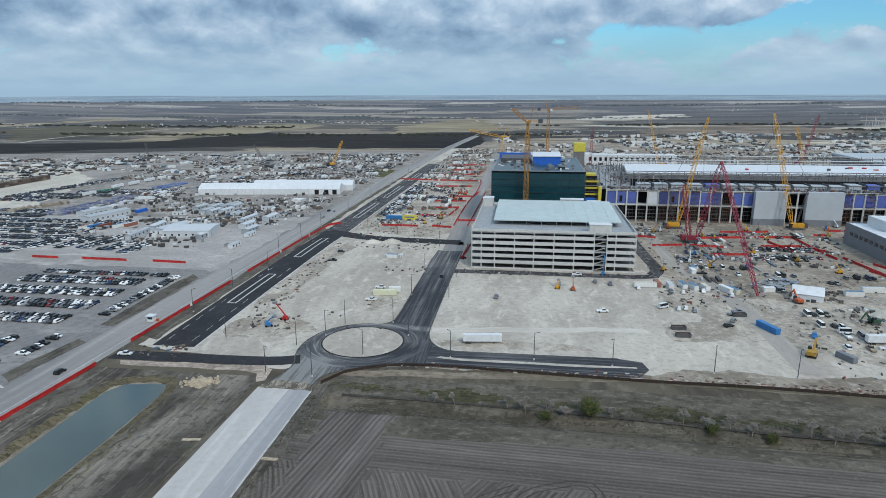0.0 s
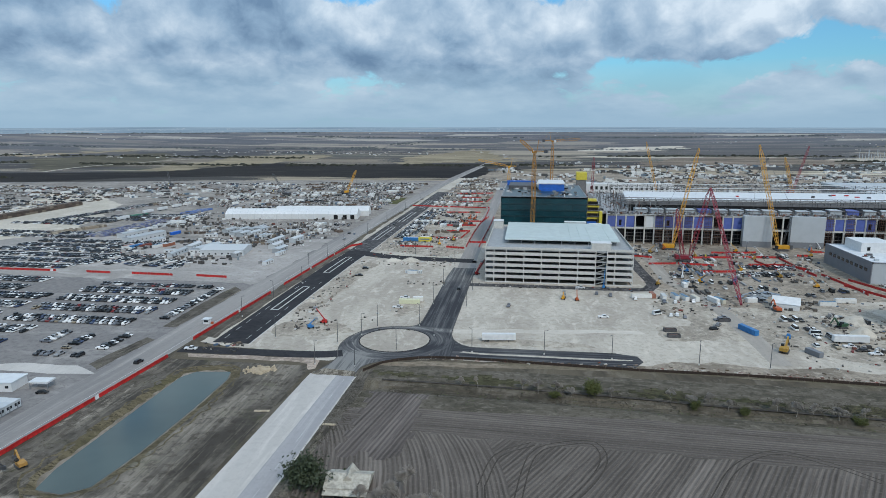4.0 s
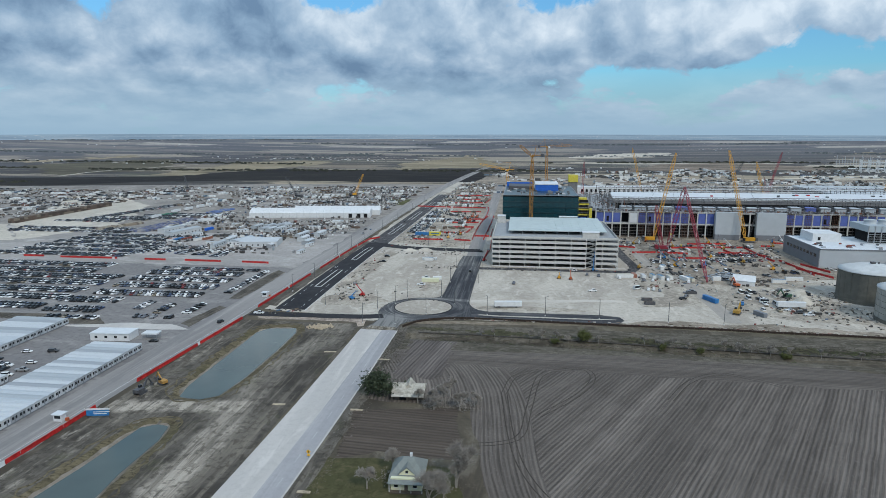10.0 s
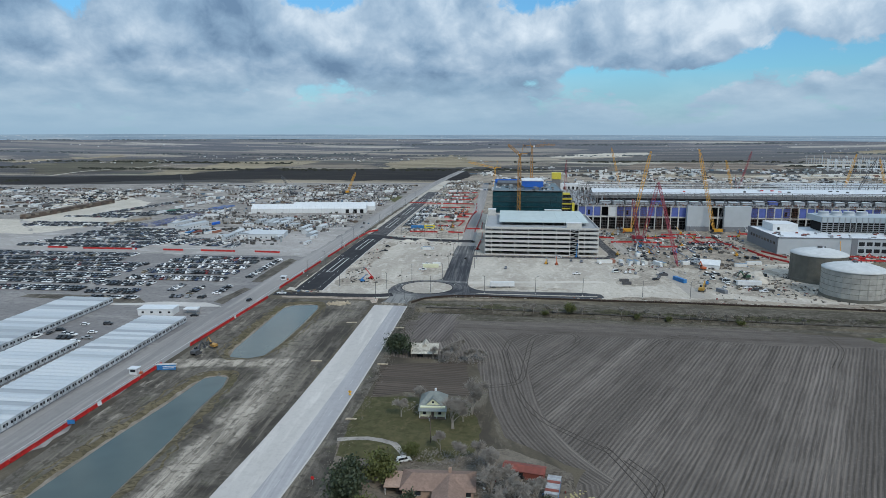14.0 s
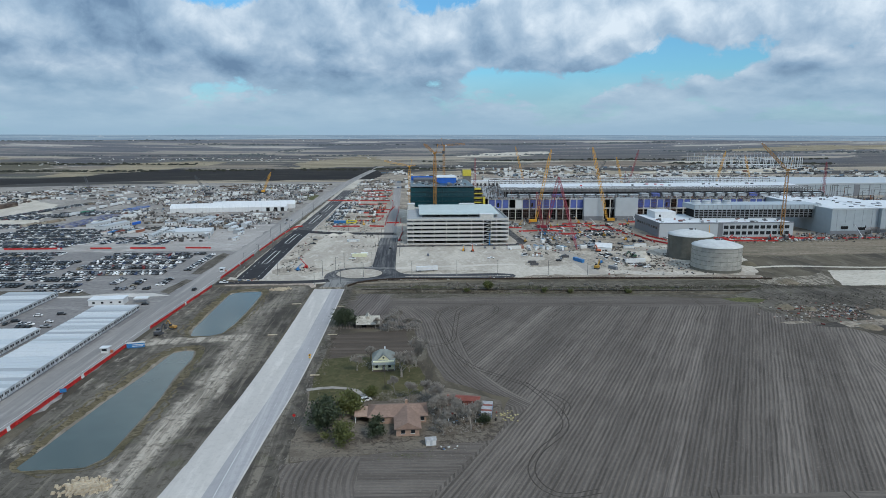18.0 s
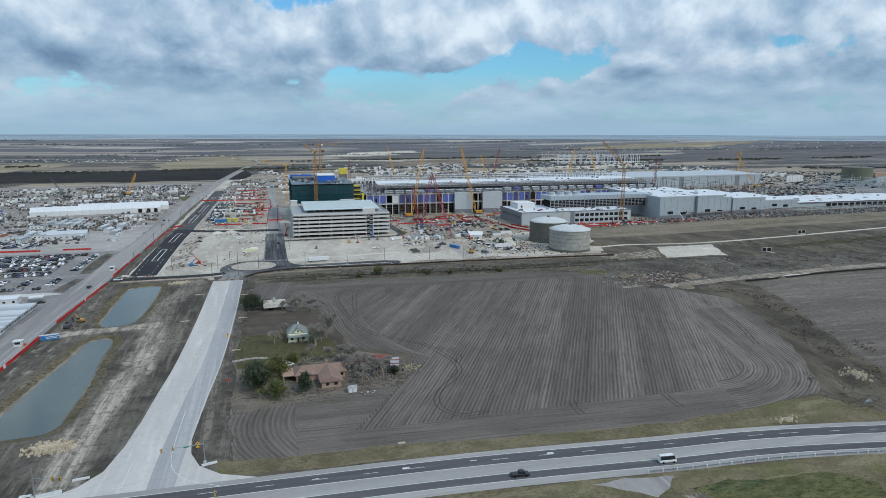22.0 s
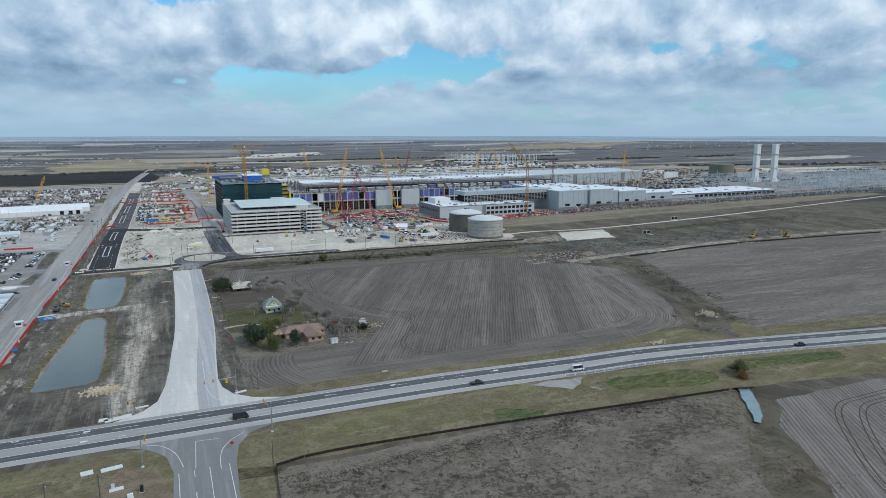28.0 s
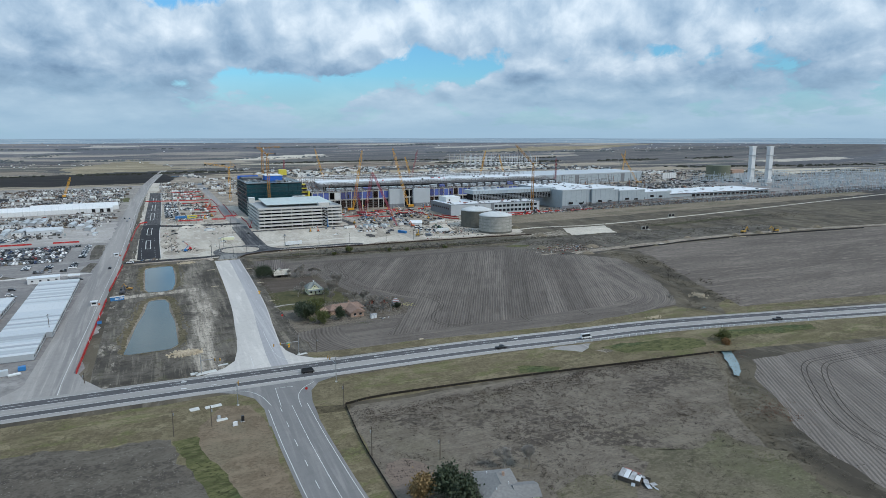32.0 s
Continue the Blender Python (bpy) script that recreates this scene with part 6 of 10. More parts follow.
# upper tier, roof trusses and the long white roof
# dark sheet painted as shade behind the open upper storey
part("upper_wall", Shape().box(118, 520, 183, 184, 25.6, 31.4), M["dark"], fab, "dark sheet painted as the shade in the open upper storey")
for i in range(29):
    x = 122 + 13.6 * i
    low_ = 29.0 if x < 275 else 30.2
    u = part("roof_house", Shape().box(x, x + (11.0 if x < 275 else 9.4), 171, 182, 25.6, low_), M["panel"] if i % 9 != 4 else M["wrap"], fab, "grey panel roof house")
    part("louvre", Shape().box(x + 11.4, x + 11.8, 170.4, 182, 25.6, low_ + 1.2), M["darksteel"], u)
    part("eave", Shape().box(x - 0.3, x + 11.3, 170.6, 171, low_ - 1.0, low_ - 0.4), M["grime"], u)
# loose steel, stacks and crates along the open deck edges
s = Shape()
for i in range(1500):
    x = ry0.uniform(90, 520)
    y = ry0.uniform(158, 170) if ry0.random() < 0.6 or x > 150 else ry0.uniform(158, 250)
    s.block(x, y, 25.6, ry0.uniform(0.3, 2.6), ry0.uniform(0.3, 2.2), ry0.uniform(0.3, 1.9), ry0.uniform(0, 3))
for i in range(260):
    x = ry0.uniform(92, 520)
    y = ry0.uniform(158, 169)
    s.bar((x, y, 25.6), (x + ry0.uniform(-0.4, 0.4), y, 25.6 + ry0.uniform(1.2, 5)), 0.16)
for i in range(160):
    x, y = ry0.uniform(94, 150), ry0.uniform(165, 300)
    s.bar((x, y, 25.6), (x, y, ry0.uniform(29, 35)), 0.35)
    s.bar((x, y, 29), (x + ry0.uniform(-9, 9), y + ry0.uniform(-9, 9), ry0.uniform(28, 34)), 0.3)
tagged(part("deck_steelwork", s, M["pipes"]), "tangle of loose steelwork and crates on the factory deck", "steelwork", "", "stuff")
part("west_deck", Shape().box(92, 124, 164, 335, 25.0, 25.58), M["grime"], fab, "grey unfinished deck")
wr = thing("factory_roof", "long low-pitched white membrane factory roof", "roof")
wr_s = Shape()
wr_s.hull([(118, 204, 32.6), (520, 218, 32.6), (528, 279, 33.6), (124, 268, 33.6)], [(118, 204, 33.8), (520, 218, 33.8), (528, 279, 34.8), (124, 268, 34.8)])
part("membrane", wr_s, M["roofwhite"], wr)
part("roof_wall", Shape().hull([(120, 206, 0), (518, 220, 0), (526, 277, 0), (126, 266, 0)], [(120, 206, 32.6), (518, 220, 32.6), (526, 277, 33.6), (126, 266, 33.6)]), M["panel2"], wr)
for i in range(14):
    part("roof_stack", Shape().block(ry0.uniform(150, 510), ry0.uniform(228, 262), 34.0, ry0.uniform(1, 5), ry0.uniform(1, 3), ry0.uniform(1, 2.5)), M[ry0.choice(["red", "steel", "darksteel"])], wr)
for y0, z0, h0, tag in ((187, 31.4, 2.4, 0), (192, 33.0, 2.2, 2), (198, 34.2, 1.8, 0), (272, 35.6, 2.6, 1), (286, 36.4, 2.4, 0), (304, 37.0, 2.4, 1)):
    tr = thing("roof_truss", "long galvanised steel roof truss", "truss")
    for i in range(39):
        x = 112 + 10.7 * i
        y = y0 + (x - 112) * 0.03
        part("post", Shape().box(x - 0.25, x + 0.25, y - 0.25, y + 0.25, 18, z0 + h0), M["darksteel"], tr)
        if i < 38:
            part("brace", Shape().bar((x, y, z0 if i % 2 else z0 + h0), (x + 10.7, y + 0.32, z0 + h0 if i % 2 else z0), 0.26), M["grime"], tr)
    for z in (z0, z0 + h0):
        s = Shape()
        s.bar((112, y0, z), (519, y0 + 407 * 0.03, z), 0.55)
        part("chord", s, M[("grime", "white", "steel")[tag]], tr)
wh = thing("white_plant_building", "long white plant building with dark openings", "building")
part("body", Shape().box(112, 240, 572, 590, 0, 15), M["white"], wh)
for i in range(16):
    part("opening", Shape().box(118 + 7.4 * i, 121.5 + 7.4 * i, 571.6, 571.9, 6, 11), M["dark"], wh)

# ---------------------------------------------------------------- second factory wall, far right
f2 = thing("far_factory", "long blue-grey factory wall with a flat roof", "factory")
part("wall", Shape().hull([(640, 414, 0), (942, 445, 0), (950, 560, 0), (640, 560, 0)], [(640, 414, 19), (942, 445, 19), (950, 560, 19), (640, 560, 19)]), M["bluepanel"], f2)
part("dark_wall", Shape().hull([(440, 394, 0), (640, 414.2, 0), (640, 560, 0), (440, 560, 0)], [(440, 394, 18), (640, 414.2, 18), (640, 560, 18), (440, 560, 18)]), M["grime"], f2, "dark unfinished steel frame wall")
part("roof", Shape().hull([(439, 393, 19), (943, 444, 19), (951, 561, 19), (439, 561, 19)], [(439, 393, 21.5), (943, 444, 21.5), (951, 561, 21.5), (439, 561, 21.5)]), M["panel"], f2, "pale flat roof edge")
for i in range(15):
    x = 646 + 20 * i
    y = 414 + (x - 640) * 0.1026
    part("panel_joint", Shape().box(x - 0.3, x + 0.3, y - 0.4, y + 0.4, 0, 19), M["panel2"], f2)
for x in (742, 880):
    y = 414 + (x - 640) * 0.1026
    part("dark_bay", Shape().box(x - 5, x + 5, y - 0.9, y + 0.2, 0, 19), M["panel2"], f2)
s = Shape()
for i in range(700):
    x, y = ry0.uniform(526, 900), ry0.uniform(150, 390)
    s.block(x, y, 0, ry0.uniform(1, 6), ry0.uniform(1, 5), ry0.uniform(0.6, 4), ry0.uniform(0, 3))
for i in range(120):
    x, y = ry0.uniform(526, 760), ry0.uniform(180, 380)
    h = ry0.uniform(8, 26)
    s.bar((x, y, 0), (x, y, h), 0.5)
    s.bar((x, y, h), (x + ry0.uniform(6, 20), y + ry0.uniform(-4, 4), h), 0.4)
tagged(part("plant_steelwork", s, M["pipes"]), "half-built steelwork and stores behind the utility buildings", "steelwork", "", "stuff")

# ---------------------------------------------------------------- office and utility row
off = thing("office_building", "low grey office building with a window strip", "office building")
part("wall", Shape().box(252, 390, 28, 96, 0, 14.0), M["panel"], off)
part("side_cladding", Shape().box(251.4, 251.9, 28, 96, 0, 14.0), M["panel2"], off, "dark grey side cladding")
part("roof", Shape().box(252.6, 389.4, 28.6, 95.4, 14.0, 14.25), M["roofwhite"], off, "white roof")
s = Shape()
for b in ((251.4, 390.3, 27.6, 28.3), (251.4, 252.1, 27.6, 96.3), (389.6, 390.3, 27.6, 96.3), (251.4, 390.3, 95.6, 96.3)):
    s.box(*b, 14.0, 14.8)
part("parapet", s, M["panel2"], off)
for i in range(9):
    part("window", Shape().box(251.2, 251.38, 33 + 6.4 * i, 36.8 + 6.4 * i, 7.6, 9.8), M["glass"], off)
for i in range(11):
    for z in (2.2, 8.2):
        w = part("window", Shape().box(318 + 6.3 * i, 322.6 + 6.3 * i, 27.75, 27.98, z, z + 3.4), M["glass"], off)
        part("frame", Shape().box(317.8 + 6.3 * i, 322.8 + 6.3 * i, 27.6, 27.74, z - 0.3, z - 0.05), M["white"], w)
part("dark_bay", Shape().box(312, 317, 27.7, 27.98, 0, 14), M["panel2"], off)
pent = part("penthouse", Shape().box(262, 284, 66, 90, 14.25, 21), M["white"], off, "white rooftop penthouse")
part("opening", Shape().box(266, 268, 65.8, 65.98, 15.5, 18), M["dark"], pent)
for k in range(40):
    x, y = ry0.uniform(256, 386), ry0.uniform(31, 60)
    part("roof_unit", Shape().block(x, y, 14.25, ry0.uniform(0.8, 4), ry0.uniform(0.8, 3), ry0.uniform(0.4, 1.6)), M[ry0.choice(["steel", "grime", "darksteel", "panel", "rust"])], off)
cool = thing("cooling_plant", "blue-grey cooling plant on steel legs with fan cells", "cooling plant")
part("shell", Shape().box(302, 440, 62, 92, 23.4, 28.5), M["bluepanel"], cool)
# near-black block painted as the shade between the legs
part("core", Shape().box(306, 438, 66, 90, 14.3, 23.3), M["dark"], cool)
for i in range(28):
    part("leg", Shape().box(302 + 4.95 * i, 302.6 + 4.95 * i, 61.6, 62.2, 14.3, 28.3), M["steel"], cool)
for z in (16, 17.8, 19.6, 21.4):
    part("rail", Shape().box(302, 440, 61.7, 62.1, z, z + 0.35), M["steel"], cool)
for i in range(4):
    x = 310 + 11.2 * i
    part("cooling_fan", Shape().disc(x, 77, [(5.2, 28.5), (4.4, 30), (4.6, 32)], 20), M["panel"], cool)
rr0 = random.Random(9)
row = thing("utility_building", "long pale grey utility building of stepped blocks with a white roof", "building")
for i, (a, b, y, z) in enumerate(((433, 470, 34, 26.6), (470, 492, 46, 25.4), (492, 530, 42, 25.8), (530, 552, 54, 22.0), (552, 602, 52, 20.5), (602, 664, 62, 15.0))):
    w = part("wall", Shape().box(a + 0.2, b - 0.2, y, 168, 0, z), M["bluepanel"], row)
    part("roof", Shape().box(a, b, y - 0.3, 168.4, z, z + 0.6), M["roofwhite"], w, "white roof")
    part("parapet", Shape().box(a, b, y - 0.4, y - 0.05, z - 0.5, z + 0.9), M["panel"], w)
    part("plinth", Shape().box(a + 0.2, b - 0.2, y - 0.25, y - 0.02, 0, 4.5), M["panel2"], w, "dark plinth")
    for k in range(int((b - a) / 9)):
        if (i + k) % 2:
            part("opening", Shape().box(a + 2 + 9 * k, a + 9.5 + 9 * k, y - 0.5, y - 0.28, 5 + (k % 3) * 1.2, 8 + (k % 3) * 1.2), M["dark"], w)
        part("joint", Shape().box(a + 9 * k + 6, a + 9 * k + 6.2, y - 0.12, y - 0.01, 4.5, z), M["panel2"], w)
    for k in range(9):
        part("roof_unit", Shape().block(rr0.uniform(a + 3, b - 3), rr0.uniform(y + 6, 160), z + 0.6, rr0.uniform(1, 4), rr0.uniform(1, 5), rr0.uniform(0.5, 1.8)), M[rr0.choice(["steel", "grime", "panel", "darksteel"])], w)
low = thing("utility_hall", "low grey hall with a row of dark openings", "building")
part("wall", Shape().box(664.2, 905, 70, 150, 0, 9.5), M["bluepanel"], low)
part("roof", Shape().box(664.2, 906, 69, 151, 9.5, 10.2), M["roofwhite"], low, "pale roof")
part("rusty_edge", Shape().box(664.2, 906, 68.6, 68.95, 9.3, 10.0), M["scaffold"], low)
for i in range(18):
    part("opening", Shape().box(720 + 10.2 * i, 727.5 + 10.2 * i, 69.6, 69.95, 3.2, 7.6), M["dark"], low)
for k in range(26):
    part("roof_unit", Shape().block(rr0.uniform(670, 900), rr0.uniform(76, 146), 10.2, rr0.uniform(2, 9), rr0.uniform(1, 5), rr0.uniform(0.5, 1.6)), M[rr0.choice(["grime", "panel", "scaffold", "white"])], low)
s = Shape()
rr = random.Random(5)
for i in range(4600):
    x = rr.uniform(400, 1300)
    y = 26 + (x - 430) * 0.055 + rr.uniform(-22, 16)
    s.block(x, y, 0, rr.uniform(0.3, 1.9), rr.uniform(0.3, 1.6), rr.uniform(0.3, 2.0), rr.uniform(0, 3))
for i in range(78):
    x = 470 + 9.6 * i
    y = 36 + (x - 430) * 0.055
    s.box(x, x + 0.35, y, y + 0.35, 0, 6.0)
    for z in (4.0, 4.9, 5.8):
        s.box(x, x + 9.6, y, y + 0.45, z, z + 0.4)
    s.box(x, x + 0.35, y + 3, y + 3.35, 0, 6.0)
    s.box(x, x + 9.6, y + 3, y + 3.5, 5.6, 6.2)
tagged(part("pipe_racks", s, M["pipes"]), "crowded pipe racks and stacked fittings", "pipe racks", "", "stuff")

# ---------------------------------------------------------------- pair of white stacks
for x, y in ((1132, 300), (1166, 282)):
    st = thing("white_stack", "tall slender white twin-shaft cooling stack", "stack", (x, y, 0), 0, "white stacks")
    part("shaft", Shape().block(-4.2, 0, 0, 6.4, 9, 80), M["white"], st)
    part("shaft", Shape().block(4.2, 3, 0, 6.4, 9, 80), M["white"], st)
    part("ladder_shaft", Shape().block(0, -1.5, 0, 1.8, 3, 78), M["panel"], st)
    part("base", Shape().block(0, 4, 0, 24, 20, 7), M["white"], st)
    part("head_beam", Shape().block(0, 1.5, 80, 15.4, 10, 1.4), M["white"], st)
    part("platform", Shape().block(0, 0, 60, 18, 12, 0.8), M["steel"], st)
    part("platform", Shape().block(0, 0, 30, 18, 12, 0.8), M["steel"], st)
gt = thing("storage_tank", "squat olive-grey storage tank", "tank", (1165, 425, 0))
part("shell", Shape().disc(0, 0, [(28, 0), (28, 32)], 40), M["olive"], gt)
part("roof", Shape().disc(0, 0, [(28.3, 32), (28.3, 32.6), (4, 33.6)], 40), M["olive"], gt)
rb_ = thing("rust_red_house", "low rust-red and grey plant building", "building", (1225, 420, 0))
part("wall", Shape().block(0, 0, 0, 46, 20, 12), M["panel"], rb_)
part("upper", Shape().block(-4, 2, 12, 40, 16, 9), M["brick"], rb_, "rust-red upper storey")
wl = thing("white_wall_panels", "row of standing white wall panels", "wall panels", (1052, 470, 0))
for k in range(6):
    part("panel", Shape().block(-18 + 7 * k, 0, 0, 6, 2, 14), M["white"], wl)

# ---------------------------------------------------------------- concrete tanks
for x, y, r, h, mt, lab in ((239.6, -69.5, 17.9, 19.2, "tankdark", "dark round concrete tank with a domed roof"), (238.5, -118, 18.0, 18.6, "tank", "pale round concrete tank with a domed roof")):
    tk = thing("concrete_tank", lab, "storage tank", (x, y, 0), 0, "concrete tanks")
    part("shell", Shape().disc(0, 0, [(r, 0), (r, h)], 72), M[mt], tk, "", False)
    part("dome", Shape().disc(0, 0, [(r + 0.4, h - 0.3), (r + 0.4, h + 0.3), (r * 0.8, h + 1.7), (r * 0.5, h + 3.1), (r * 0.2, h + 3.8), (0.6, h + 4.0)], 72), M["tankroof"], tk, "pale domed roof", True)
    part("base_ring", Shape().disc(0, 0, [(r + 0.5, 0), (r + 0.5, 2.0)], 72), M["tankdark"], tk, "dark base ring")
    for z in (5, 8.4, 11.8, 15.2):
        part("hoop", Shape().disc(0, 0, [(r + 0.07, z), (r + 0.07, z + 0.22)], 72), M["tankdark"], tk)
    for i in range(24):
        a = 2 * math.pi * i / 24
        part("pilaster", Shape().block(r * math.cos(a), r * math.sin(a), 0, 0.3, 0.3, h, a), M[mt], tk)
    part("hatch", Shape().block(0, 0, h + 3.9, 2.4, 2.4, 1.2), M["darksteel"], tk)
    part("vent", Shape().tube((4, 1, h + 3.2), (4, 1, h + 4.8), 0.5), M["darksteel"], tk)

# ---------------------------------------------------------------- big white tent hall
tent = thing("tent_hall", "long white fabric storage hall with a ridged roof", "tent hall", (-161, 264, 0), 8.0)
# local: length along -x, depth along +y
TL, TD = 147.0, 24.0
bays = 18
for i in range(bays):
    a, b = -TL * (i + 1) / bays, -TL * i / bays
    s = Shape()
    arch = [(0, 0), (0, 6.0), (TD * 0.2, 8.6), (TD * 0.5, 10.8), (TD * 0.8, 8.6), (TD, 6.0), (TD, 0)]
    s.hull([(a + 0.12, y, z) for y, z in arch], [(b - 0.12, y, z) for y, z in arch])
    part("fabric_bay", s, M["white"], tent)
    if i:
        part("rib", Shape().hull([(b - 0.12, y * 0.99 + 0.1, z * 0.99) for y, z in arch], [(b + 0.12, y * 0.99 + 0.1, z * 0.99) for y, z in arch]), M["panel"], tent)
for x in (-3.5, -12, -22):
    part("doorway", Shape().box(x - 4.4, x, -0.3, -0.02, 0, 5), M["dark"], tent)
tent2 = thing("tent_hall", "white fabric storage hall behind the long one", "tent hall", (-155, 292, 0), 8.0)
for i in range(12):
    s = Shape()
    arch = [(0, 0), (0, 6.0), (4.5, 8.6), (10, 10.4), (16, 8.6), (20, 6.0), (20, 0)]
    s.hull([(-9 * (i + 1) + 0.1, y, z) for y, z in arch], [(-9 * i - 0.1, y, z) for y, z in arch])
    part("fabric_bay", s, M["white"], tent2)

# ---------------------------------------------------------------- site-office trailers by the west road


def office_row(x0, x1, y0, y1, count, label):
    """Modular units side by side along y; each a lift-away unit with windows on the road end."""
    step = (y1 - y0) / count
    for i in range(count):
        u = thing("office_unit", label, "portable office", (x1, y0 + step * i, 0), 0, "portable offices")
        part("shell", Shape().box(x0 - x1, 0, 0.06, step - 0.06, 0.5, 3.4), M["unit"], u)
        part("roof", Shape().hull([(x0 - x1 - 0.15, 0.02, 3.4), (0.15, 0.02, 3.4), (0.15, step - 0.02, 3.4), (x0 - x1 - 0.15, step - 0.02, 3.4)],
                                  [(x0 - x1 - 0.15, step * 0.45, 3.62), (0.15, step * 0.45, 3.62), (0.15, step * 0.55, 3.62), (x0 - x1 - 0.15, step * 0.55, 3.62)]), M["unit"], u)
        part("skirt", Shape().box(x0 - x1 + 0.1, -0.1, 0.15, step - 0.15, 0, 0.5), M["panel2"], u)
        part("window", Shape().box(0.0, 0.06, step * 0.18, step * 0.42, 1.5, 2.6), M["glass"], u)
        part("window", Shape().box(0.0, 0.06, step * 0.62, step * 0.82, 1.5, 2.6), M["glass"], u)
        part("door", Shape().box(0.0, 0.05, step * 0.46, step * 0.58, 0.55, 2.6), M["panel2"], u)


office_row(-182, -160.5, -388, -352, 10, "long white portable office with small windows")
office_row(-182, -157.5, -352, -214, 38, "long white portable office with small windows")
office_row(-214, -190, -352, -258, 22, "white portable office in a tight row")
office_row(-252, -222, -300, -180, 26, "white portable office in a tight row")
# ---------------------------------------------------------------- vehicles


def body_rings(kind):
    """Half-widths and profile of a vehicle: rows of x, floor, belt, roof."""
    return {"saloon": (4.7, 1.82, 0.75, 1.42, (-1.9, -1.2, 0.55, 1.25)), "suv": (4.8, 1.95, 0.95, 1.75, (-2.25, -1.95, 0.65, 1.2)),
            "pickup": (5.8, 2.0, 1.05, 1.85, (-0.55, -0.35, 1.05, 1.75)), "van": (5.9, 2.05, 1.15, 2.6, (-2.85, -2.8, 1.9, 2.5))}[kind]


def car_shell(s, kind, x=0.0, y=0.0, turn=0.0, mats=None):
    """One connected shell: sill, belt, window band and roof. mats gets a material number for each face."""
    L, W, belt, top, (c0, r0, r1, c1) = body_rings(kind)
    c, sn = math.cos(turn), math.sin(turn)
    rows = [[(-L / 2 + 0.1, -W / 2 + 0.1, 0.3), (L / 2 - 0.1, -W / 2 + 0.1, 0.3), (L / 2 - 0.1, W / 2 - 0.1, 0.3), (-L / 2 + 0.1, W / 2 - 0.1, 0.3)],
            [(-L / 2, -W / 2, 0.62), (L / 2, -W / 2, 0.62), (L / 2, W / 2, 0.62), (-L / 2, W / 2, 0.62)],
            [(-L / 2 + 0.06, -W / 2 + 0.05, belt), (L / 2 - 0.15, -W / 2 + 0.05, belt * 0.93), (L / 2 - 0.15, W / 2 - 0.05, belt * 0.93), (-L / 2 + 0.06, W / 2 - 0.05, belt)],
            [(c0, -W / 2 + 0.1, belt + 0.02), (c1, -W / 2 + 0.1, belt + 0.02), (c1, W / 2 - 0.1, belt + 0.02), (c0, W / 2 - 0.1, belt + 0.02)],
            [(r0, -W / 2 + 0.28, top), (r1, -W / 2 + 0.28, top), (r1, W / 2 - 0.28, top), (r0, W / 2 - 0.28, top)]]
    k = len(s.v)
    for r in rows:
        s.v += [(x + c * a - sn * b, y + sn * a + c * b, z) for a, b, z in r]
    for j in range(4):
        for i in range(4):
            s.f.append((k + 4 * j + i, k + 4 * j + (i + 1) % 4, k + 4 * j + 4 + (i + 1) % 4, k + 4 * j + 4 + i))
            if mats is not None:
                mats.append(1 if j == 3 else 0)
    s.f += [(k + 3, k + 2, k + 1, k), (k + 16, k + 17, k + 18, k + 19)]
    if mats is not None:
        mats += [0, 0]


WHEEL = Shape().tube((0, -0.12, 0), (0, 0.12, 0), 0.36, None, 12).mesh("wheel", M["rubber"])
HUB = Shape().tube((0, -0.135, 0), (0, 0.135, 0), 0.2, None, 8).mesh("rim", M["steel"])
PROTO = {}
for kind, text in (("saloon", "parked saloon car in a full row"), ("suv", "parked sport-utility car in a full row"), ("pickup", "parked pickup truck in a full row"), ("van", "tall parked van")):
    L, W, belt, top, (c0, r0, r1, c1) = body_rings(kind)
    v = thing("parked_car" if kind in ("saloon", "suv") else "pickup_truck" if kind == "pickup" else "van", text, {"saloon": "car", "suv": "car", "pickup": "truck", "van": "van"}[kind], (0, 0, -60), 0, "parked vehicles")
    s = Shape()
    car_shell(s, kind)
    if kind == "pickup":
        s.box(-2.75, -0.75, -0.78, 0.78, belt - 0.02, belt + 0.004)
    part("body", s, M["carpaint"], v)
    s = Shape()
    e = 0.015
    s.hull([(c0 + 0.1, -W / 2 + 0.1 - e, belt + 0.08), (c1 - 0.1, -W / 2 + 0.1 - e, belt + 0.08), (c1 - 0.1, W / 2 - 0.1 + e, belt + 0.08), (c0 + 0.1, W / 2 - 0.1 + e, belt + 0.08)],
           [(r0 + 0.02, -W / 2 + 0.25 - e, top - 0.09), (r1 + 0.02, -W / 2 + 0.25 - e, top - 0.09), (r1 + 0.02, W / 2 - 0.25 + e, top - 0.09), (r0 + 0.02, W / 2 - 0.25 + e, top - 0.09)])
    s.hull([(c1 + e, -W / 2 + 0.2, belt + 0.06), (c1 + e, W / 2 - 0.2, belt + 0.06), (c1 - 0.1, W / 2 - 0.2, belt + 0.06), (c1 - 0.1, -W / 2 + 0.2, belt + 0.06)],
           [(r1 + 0.05, -W / 2 + 0.34, top - 0.06), (r1 + 0.05, W / 2 - 0.34, top - 0.06), (r1 - 0.05, W / 2 - 0.34, top - 0.06), (r1 - 0.05, -W / 2 + 0.34, top - 0.06)])
    part("glazing", s, M["glass"], v)
    for a, b in ((-L * 0.31, -1), (-L * 0.31, 1), (L * 0.31, -1), (L * 0.31, 1)):
        w = part("wheel", WHEEL, None, v)
        w.location = (a, b * (W / 2 - 0.1), 0.36)
    PROTO[kind] = v
